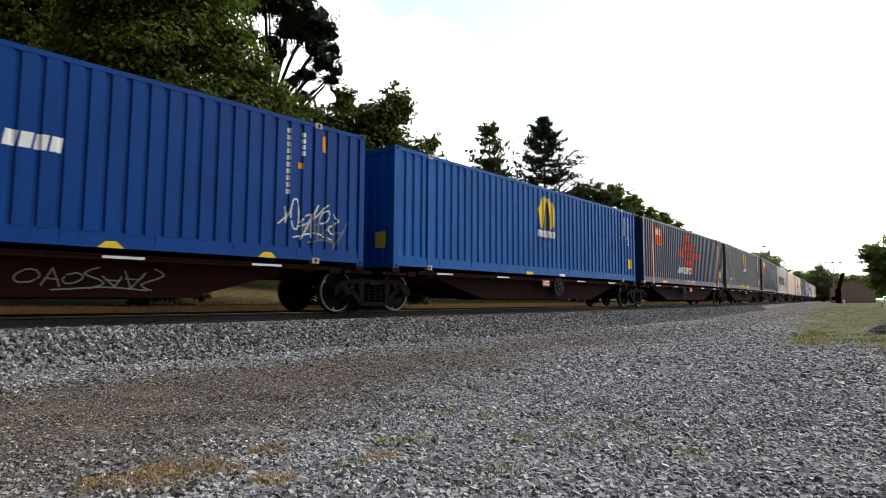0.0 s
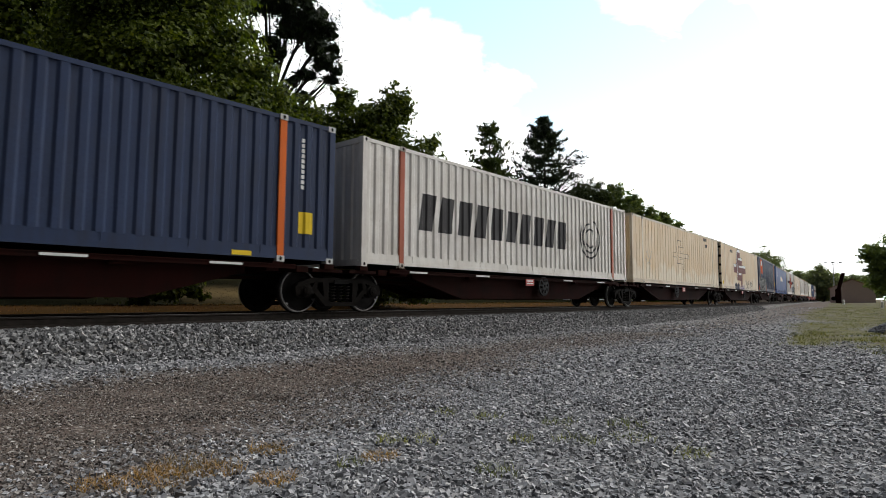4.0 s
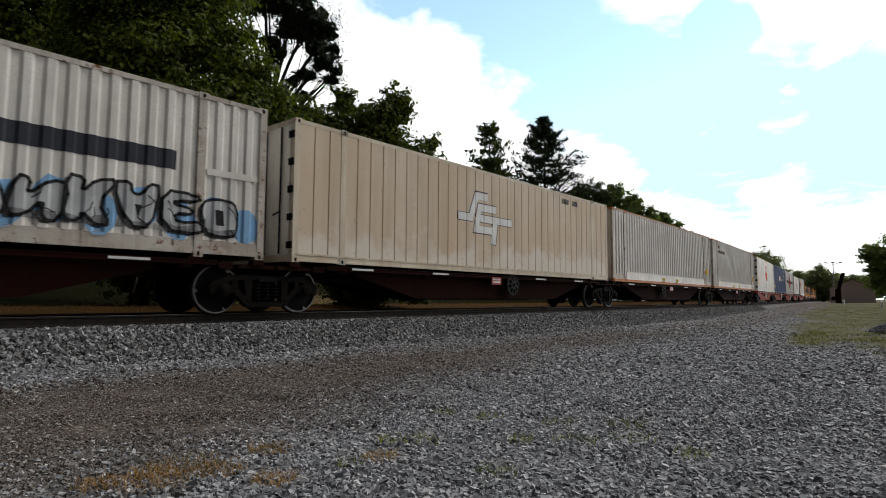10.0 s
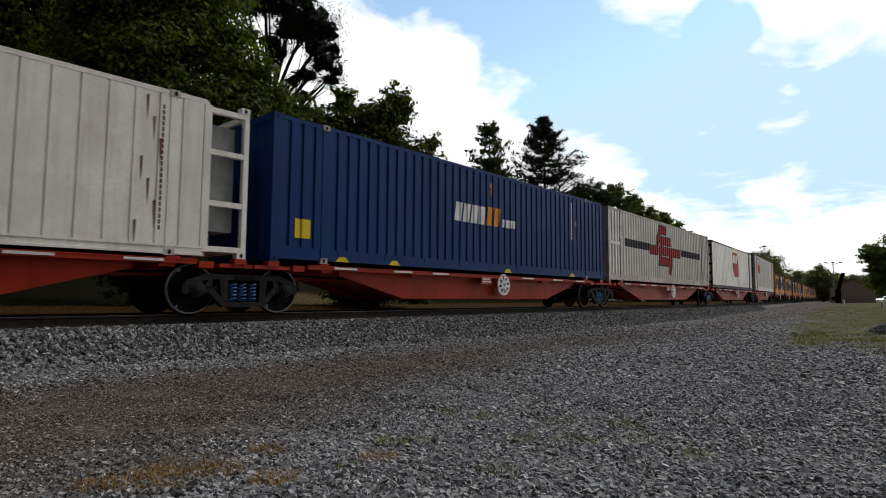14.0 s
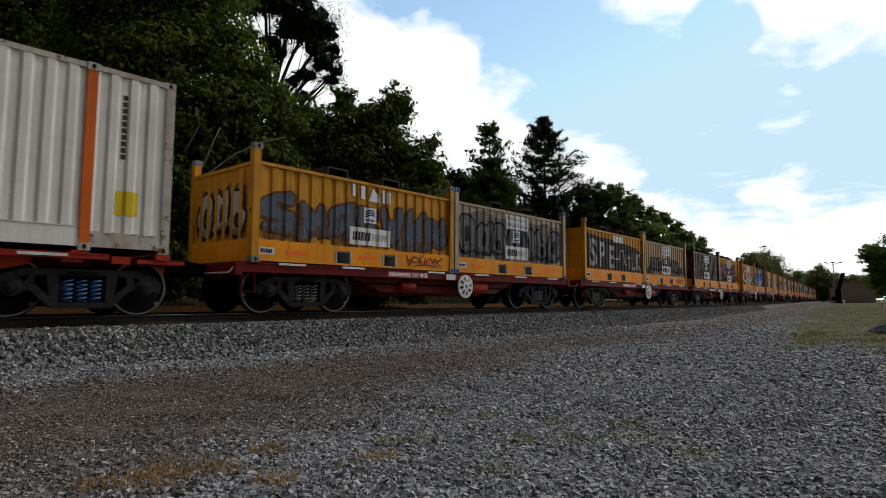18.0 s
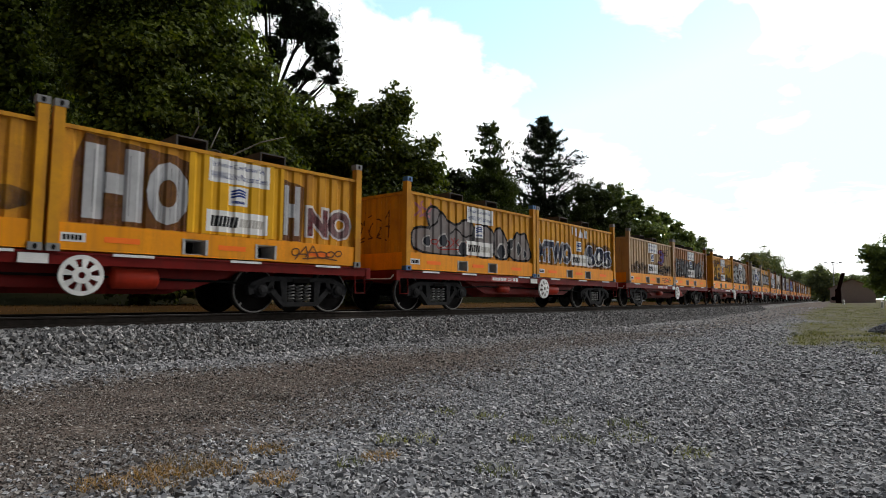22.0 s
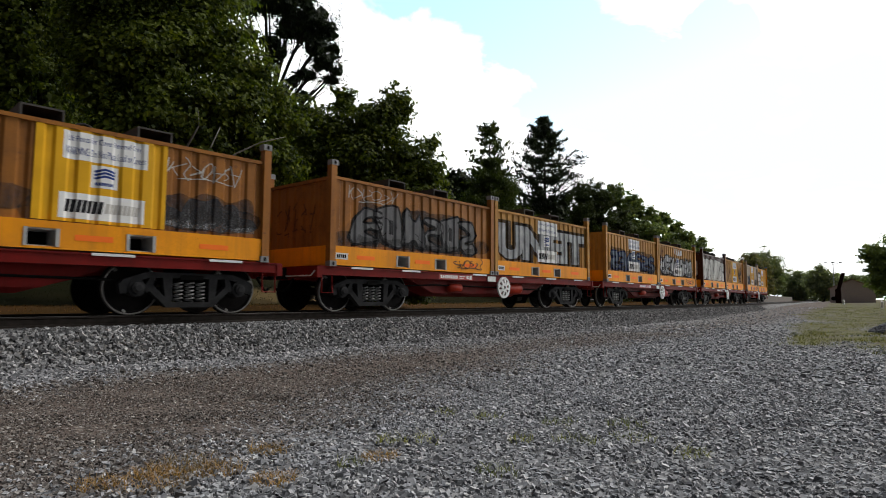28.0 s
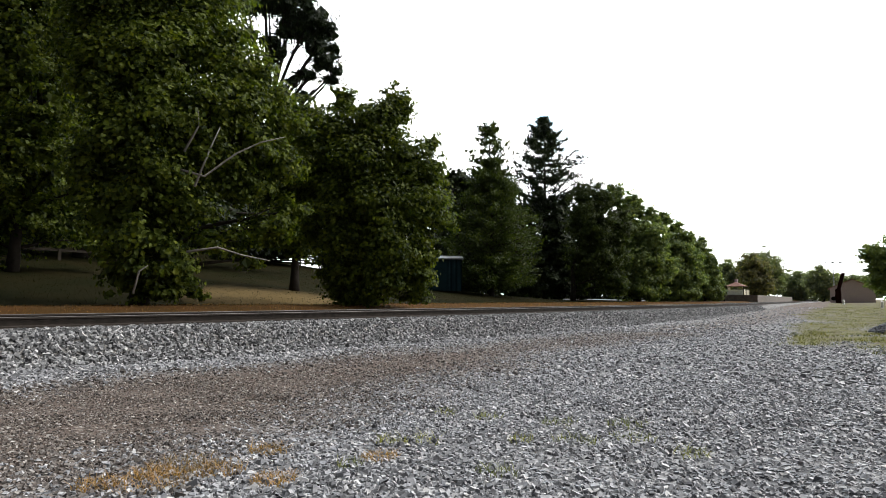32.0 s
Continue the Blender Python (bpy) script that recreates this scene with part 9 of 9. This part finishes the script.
blades("lawn_grass", np.array(pts), 0.05, LAWN, "short patchy lawn grass under the trees, their shade in its colour", "grass", 9, 0.012, 0.7)
hp_, hs_ = [], []
for _ in range(900):
    r, a = 0.65 * g6.random() ** 0.6, g6.uniform(0, 6.283)
    hp_.append((19.90 + r * math.cos(a), 1.50 + r * math.sin(a), -0.52 + 0.36 * max(0.0, 1 - r / 0.65) + g6.uniform(0, 0.03)))
    hs_.append(g6.uniform(0.04, 0.09))
scatter_stones("stone_heap", np.array(hp_), np.array(hs_), stones("blue grey heaped stone", [(0.0, (0.04, 0.045, 0.055)), (1.0, (0.2, 0.21, 0.24))]), "low heap of blue-grey stones at the yard's edge", 0.8, 12)

# ---- things beyond the track ----
GREENSTEEL = plain("dark green corrugated steel", (0.006, 0.022, 0.027), 0.7, 0.0, 0.2, 3)
GALV = plain("pale galvanised roof sheet", (0.30, 0.31, 0.31), 0.5, 0.4)
TIMBER = plain("weathered dark timber", (0.06, 0.05, 0.04), 0.85)
TILES = plain("terracotta roof tiles", (0.22, 0.10, 0.07), 0.8, 0, 0.25, 9)
CREAMWALL = plain("cream painted boards", (0.62, 0.58, 0.46), 0.7)
WHITEWALL = plain("white painted panel", (0.78, 0.78, 0.76), 0.6)
BRICK = plain("pale pinkish red brick", (0.62, 0.50, 0.48), 0.85, 0, 0.25, 12)
STONEWALL = plain("stained concrete platform wall", (0.20, 0.17, 0.14), 0.9, 0, 0.3, 3)
CAR_WHITE = plain("white car paint", (0.7, 0.7, 0.7), 0.25)
CAR_BLUE = plain("blue car paint", (0.05, 0.13, 0.32), 0.25)

shed = tagged(new("garden_shed"), "dark green corrugated steel shed with a pale roof", "shed")
sx, sy = 26.6, 24.4
shed.matrix_basis = Matrix.Translation((sx, sy, ground_z(sx, sy) - 0.06)) @ Matrix.Rotation(radians(-46), 4, "Z")
for y, wv in ((-1.3, -1), (1.3, 1)):
    part("wall", sheet(profile(-1.3, 1.3, RIB), 0.0, 1.9, y, wv), GREENSTEEL, shed)
for x, wv in ((-1.3, -1), (1.3, 1)):
    part("wall", end_sheet(profile(-1.3, 1.3, RIB), 0.0, 1.9, x, wv), GREENSTEEL, shed)
part("roof", Shape().prism([(-1.45, 1.9), (1.45, 1.9), (1.45, 1.96), (0, 2.2), (-1.45, 1.96)], -1.4, 1.4, "x"), GALV, shed, "pale ridged roof")
part("door", Shape().box(-0.5, 0.4, -1.36, -1.33, 0.05, 1.8), GREENSTEEL, shed)


def rail_fence(label, points, height, rails):
    f = tagged(new("rail_fence"), label, "fence")
    x0, y0 = points[0]
    z0 = ground_z(x0, y0)
    f.matrix_basis = Matrix.Translation((x0, y0, z0))
    tops = []
    for x, y in points:
        z = ground_z(x, y) - z0
        part("post", Shape().box(x - x0 - 0.06, x - x0 + 0.06, y - y0 - 0.06, y - y0 + 0.06, z - 0.1, z + height), TIMBER, f)
        tops.append((x - x0, y - y0, z + height))
    for a, b in zip(tops, tops[1:]):
        for k in range(rails):
            part("rail", Shape().bar((a[0], a[1], a[2] - 0.06 - 0.42 * k), (b[0], b[1], b[2] - 0.06 - 0.42 * k), 0.05, 0.11), TIMBER, f)
    return f


rail_fence("low weathered timber rail fence behind the lawn", [(1.0, 33.2), (3.4, 32.9), (5.8, 32.5), (8.2, 32.0), (10.6, 31.6)], 0.55, 1)
rail_fence("dark timber rail fence beside the road", [(22.4, 43.8), (24.2, 42.9), (26.0, 42.1), (27.8, 41.2), (29.6, 40.3), (31.4, 39.4)], 0.85, 1)
road = Shape()
for k in range(24):
    x = -5 + k * 3.0
    road.v.extend([(x + dx, 60.0 - 0.5 * x + dy, ground_z(x + dx, 60.0 - 0.5 * x + dy) + 0.03) for dx, dy in ((-2.4, -4.2), (-1.2, -2.1), (0, 0))])
for k in range(23):
    for j in range(2):
        road.f.append((k * 3 + j, k * 3 + j + 1, k * 3 + 4 + j, k * 3 + 3 + j))
tagged(new("road", road.mesh("road", plain("pale worn asphalt", (0.30, 0.30, 0.31), 0.8))), "pale grey road behind the timber fence", "road", kind="structure")


def small_car(name, label, paint, m):
    c = tagged(new(name), label, "car")
    body = Shape().prism([(-2.1, 0.3), (2.1, 0.3), (2.15, 0.65), (2.0, 0.82), (1.1, 0.92), (0.55, 1.38), (-0.9, 1.42), (-1.7, 0.98), (-2.12, 0.88)], -0.82, 0.82)
    part("body", body, paint, c)
    for y in (-0.826, 0.823):
        part("side_window", Shape().prism([(-1.45, 0.95), (0.95, 0.95), (0.5, 1.31), (-0.85, 1.34)], y, y + 0.004), MAT["glassy"], c, "dark side window")
    wheels = []
    for x in (-1.3, 1.3):
        for y in (-0.78, 0.78):
            wheels.append(part("wheel", Shape().turned([(0.2, -0.1), (0.3, -0.09), (0.31, 0.0), (0.3, 0.09), (0.2, 0.1)], (0, 0, 0), "y", 16), MAT["blackpit"], c, "black tyre", at=pose(x, y, 0.31)))
    c.matrix_basis = m
    return c, wheels


PASSING = small_car("car", "blue and white car passing on the road", CAR_BLUE, pose(40, 38, ground_z(40, 38), 0, 0, 153))
part("white_roof_load", Shape().box(-0.9, 0.4, -0.5, 0.5, 1.42, 1.62), CAR_WHITE, PASSING[0], "white load on the roof")
small_car("parked_car", "white car parked far down the line", CAR_WHITE, pose(226, 44, ground_z(226, 44), 0, 0, 80))
small_car("parked_car", "white car parked far down the line", CAR_WHITE, pose(229, 40.5, ground_z(229, 40.5), 0, 0, 70))

# the station
plat = tagged(new("station_platform"), "low concrete station platform with a grassy top", "platform", kind="structure")
s_list = [96 + 3 * k for k in range(26)]
part("platform_wall", swept([(3.2, -0.5), (3.2, 0.95), (3.5, 0.98), (3.5, -0.5)], s_list), STONEWALL, plat, "stained concrete wall")
part("platform_top", swept([(3.5, 0.96), (9.5, 1.05), (9.5, -0.5), (3.5, -0.5)], s_list), plain("dry grass on the platform", (0.20, 0.17, 0.06), 0.9, 0, 0.3, 2), plat, "dry grass surface")
px_, py_, ph_ = along(96)
part("platform_end", Shape().prism([(3.2, -0.6), (9.5, -0.6), (9.5, 1.05), (3.2, 0.95)], -0.2, 0.0, "x"), STONEWALL, plat, at=Matrix.Translation((px_, py_, 0)) @ Matrix.Rotation(ph_, 4, "Z"))
shx, shy = 106.5, 29.5
shelter = tagged(new("station_shelter"), "small station shelter with white panel and terracotta roof", "shelter")
shelter.matrix_basis = Matrix.Translation((shx, shy, 1.0)) @ Matrix.Rotation(0.139, 4, "Z") @ Matrix.Scale(0.7, 4)
part("roof", Shape().face([(-2.6, -2.2, 2.15), (2.6, -2.2, 2.15), (0.9, 0, 3.2), (-0.9, 0, 3.2)]).face([(2.6, -2.2, 2.15), (2.6, 2.2, 2.15), (0.9, 0, 3.2)]).face([(2.6, 2.2, 2.15), (-2.6, 2.2, 2.15), (-0.9, 0, 3.2), (0.9, 0, 3.2)]).face([(-2.6, 2.2, 2.15), (-2.6, -2.2, 2.15), (-0.9, 0, 3.2)]).face([(-2.6, -2.2, 2.13), (-2.6, 2.2, 2.13), (2.6, 2.2, 2.13), (2.6, -2.2, 2.13)]), TILES, shelter, "terracotta hipped roof")
part("chimney", Shape().box(-0.3, 0.3, -0.3, 0.3, 2.9, 3.9), BRICK, shelter)
for x in (-2.2, 2.2):
    for y in (-1.8, 1.8):
        part("post", Shape().box(x - 0.08, x + 0.08, y - 0.08, y + 0.08, -0.05, 2.14), TIMBER, shelter)
part("white_panel", Shape().box(-2.3, -2.22, -1.7, 1.7, 0.0, 1.3), WHITEWALL, shelter, "white painted half wall")
part("back_wall", Shape().box(-2.0, 2.0, 1.6, 1.7, 0.0, 2.13), CREAMWALL, shelter)
pf = tagged(new("picket_fence"), "cream board fence on the platform", "fence")
pf.matrix_basis = Matrix.Translation((109.5, 29.2, 1.0)) @ Matrix.Rotation(0.139, 4, "Z")
for k in range(18):
    part("board", Shape().box(k * 0.42, k * 0.42 + 0.36, -0.02, 0.02, 0.0, 1.05), CREAMWALL, pf)
part("fence_rail", Shape().box(0, 7.5, 0.02, 0.06, 0.8, 0.9), CREAMWALL, pf)
sig = tagged(new("trackside_marker"), "dark round trackside marker on a short post", "railway marker")
sig.matrix_basis = Matrix.Translation((87.3, 25.8, ground_z(87.3, 25.8) - 0.05))
part("post", Shape().tube([(0, 0, 0), (0, 0, 1.2)], 0.12, 8), MAT["steel_dark"], sig)
part("head", Shape().turned([(0.08, -0.1), (0.28, -0.08), (0.32, 0.0), (0.28, 0.08), (0.08, 0.1)], (0, 0, 1.4), "x", 16), MAT["steel_dark"], sig, "dark round head")


def marker_post(x, y, h, label):
    m = tagged(new("marker_post"), label, "post")
    m.matrix_basis = Matrix.Translation((x, y, ground_z(x, y) - 0.05))
    part("post", Shape().box(-0.09, 0.09, -0.09, 0.09, 0, h).prism([(-0.09, h), (0.09, h), (0.0, h + 0.08)], -0.09, 0.09), WHITEWALL, m)


marker_post(80.5, 25.0, 2.4, "tall white post beside the line")
marker_post(79.3, 10.8, 0.5, "short white marker post in the grass")
marker_post(59.7, 5.5, 0.5, "short white marker post in the weeds")

house = tagged(new("goods_shed"), "old dark brick goods shed with a weathered roof", "building")
hx_, hy_ = 120.0, 15.1
house.matrix_basis = Matrix.Translation((hx_, hy_, ground_z(hx_, hy_) - 0.1)) @ Matrix.Rotation(radians(8), 4, "Z") @ Matrix.Scale(0.85, 4)
part("wall", Shape().box(-5, 5, -3.6, -3.4, 0, 3.0), BRICK, house)
part("wall", Shape().box(-5, 5, 3.4, 3.6, 0, 3.0), BRICK, house)
part("gable_wall", Shape().prism([(-3.4, 0), (3.4, 0), (3.4, 3.0), (0, 4.6), (-3.4, 3.0)], -5.0, -4.8, "x"), BRICK, house)
part("gable_wall", Shape().prism([(-3.4, 0), (3.4, 0), (3.4, 3.0), (0, 4.6), (-3.4, 3.0)], 4.8, 5.0, "x"), BRICK, house)
for sgn in (-1, 1):
    part("roof", Shape().prism([(0, 4.62), (sgn * 3.9, 2.8), (sgn * 3.9, 2.92), (0, 4.76)], -5.3, 5.3, "x"), plain("dull red roof sheet", (0.34, 0.17, 0.13), 0.7), house, "weathered dark pitched roof")
crane = tagged(new("yard_crane"), "rusty old yard crane post with a leaning jib", "crane")
crane.matrix_basis = Matrix.Translation((103.0, 14.6, ground_z(103.0, 14.6) - 0.1))
part("mast", Shape().box(-0.35, 0.35, -0.35, 0.35, 0, 2.2), MAT["rustbrown"], crane)
part("jib", Shape().bar((0, 0.3, 0.8), (0, -0.7, 4.6), 0.5, 0.45), MAT["rustbrown"], crane)
part("winch", Shape().turned([(0.3, -0.4), (0.3, 0.4)], (0, 0.6, 0.8), "x", 14), MAT["steel_dark"], crane)
lamp = tagged(new("street_lamp"), "tall street lamp with several lamp heads", "street lamp")
lamp.matrix_basis = Matrix.Translation((150.0, 22.0, 0.0))
part("pole", Shape().tube([(0, 0, 0), (0, 0, 8.2)], 0.09, 8), GALV, lamp)
for k, dy in enumerate((-1.4, 0.0, 1.4)):
    part("lamp_arm", Shape().tube([(0, 0, 7.9), (0, dy * 0.6, 8.2), (0, dy, 8.35)], 0.05, 6), GALV, lamp)
    part("lamp_head", Shape().box(-0.25, 0.25, dy - 0.3, dy + 0.3, 8.3, 8.5), MAT["steel_dark"], lamp)


def bird(label):
    b = tagged(new("bird"), label, "bird", "birds over the trees")
    part("body", Shape().turned([(0.01, -0.16), (0.045, -0.1), (0.055, 0.0), (0.035, 0.1), (0.012, 0.16)], (0, 0, 0), "x", 10), MAT["blackpit"], b)
    wings = []
    for sgn in (-1, 1):
        wings.append(part("wing", Shape().prism([(-0.06, 0.0), (0.06, 0.0), (0.03, sgn * 0.2), (-0.05, sgn * 0.36), (-0.07, sgn * 0.2)], -0.006, 0.006, "z"), MAT["blackpit"], b))
    return b, wings


BIRDS = [bird("small dark bird in flight"), bird("small dark bird in flight behind another")]


# ---- movement ----
def gone(t):
    """How far the train has come since the start."""
    u = t / 16
    return 16.057 * t - 8.380 * u * u + 3.755 * u ** 3


def placed(front, length, z):
    def at(t):
        s = front + length / 2 - gone(t)
        x, y, h = along(s)
        off = length / 2
        return pose(x - off * math.cos(h), y - off * math.sin(h), z, 0, 0, math.degrees(h))
    return at


def motions():
    times = [0.5 * k for k in range(65)]
    spans = {}
    for w, front in LONG:
        spans[w] = front
        at = placed(front, 14.63, 0.0)
        walk(w, [(t, at(t)) for t in times])
    for w, front in COIL:
        spans[w] = front
        at = placed(front, 12.1, 0.0)
        walk(w, [(t, at(t)) for t in times])
    for box, front, length, z in CARGO:
        host = min(spans.values(), key=lambda f: abs(f - front) if f <= front + 0.01 else 1e9)
        whole = 14.63 if length > 10 else 12.1
        base, shift = placed(host, whole, 0.0), Matrix.Translation((front - host, 0, z))
        walk(box, [(t, base(t) @ shift) for t in times])
    # the wheels roll while they are near enough for it to be seen
    for wheel, wagon, x in WHEELSETS:
        front, rows, z = spans[wagon], [], 0.46
        for k in range(0, 961):
            t = k / FPS
            s = front + x - gone(t)
            if -8 < s < 46:
                rows.append((t, pose(x, 0, z, 0, math.degrees(-gone(t) / 0.457), 0)))
        if not rows:
            rows = [(0.0, pose(x, 0, z))]
        first, last = rows[0], rows[-1]
        if first[0] > 0:
            rows.insert(0, (0.0, first[1]))
        if last[0] < 32:
            rows.append((32.0, last[1]))
        walk(wheel, rows)
    # the car on the road behind the trees
    car, tyres = PASSING
    def car_at(t):
        x = 25.8 + 7.6 * (32.0 - max(t, 27.0))
        y = 58.2 - 0.5 * x
        return pose(x, y, ground_z(x, y) + 0.03, 0, 0, 153.4)
    walk(car, [(t, car_at(t)) for t in (0.0, 27.0, 28.0, 29.0, 30.0, 31.0, 31.5, 32.0)])
    for w in tyres:
        at = w.matrix_basis.copy()
        turn = [(k / FPS, at @ pose(0, 0, 0, 0, 57.3 * 8.5 * (k / FPS - 30) / 0.31, 0)) for k in range(900, 961)]
        walk(w, [(0.0, turn[0][1])] + turn)
    # two birds cross the sky, beating their wings
    for k, (b, wings) in enumerate(BIRDS):
        perch = (38.0, 29.3, 9.0 + 0.6 * k)
        way = (((8.6, 29.7, 23.7, 12.87), (8.8, 28.7, 24.9, 14.24), (9.0, 27.1, 26.6, 15.97), (9.2, 25.0, 28.6, 18.31)),
               ((8.6, 31.3, 22.2, 11.9), (8.8, 30.0, 23.4, 13.56), (9.0, 28.0, 25.7, 15.8), (9.2, 25.7, 28.0, 18.83)))[k]
        ends = ((9.6, 19.5, 33.0, 24.5), (10.6, 4.0, 46.0, 36.0), (32.0, -330.0, 330.0, 120.0))
        rows = [(0.0, pose(*perch, 0, 0, 136)), (8.2, pose(*perch, 0, 0, 136))]
        walk(b, rows + [(t, pose(x, y, z, 0, -30, 136)) for t, x, y, z in way + ends])
        for n, wing in enumerate(wings):
            sgn = 1 if n else -1
            rows = [(0.0, pose(0, 0, 0))] + [(8.0 + 0.1 * j, pose(0, 0, 0, sgn * (35 if j % 2 else -20), 0, 0)) for j in range(20)] + [(32.0, pose(0, 0, 0))]
            walk(wing, rows)


motions()
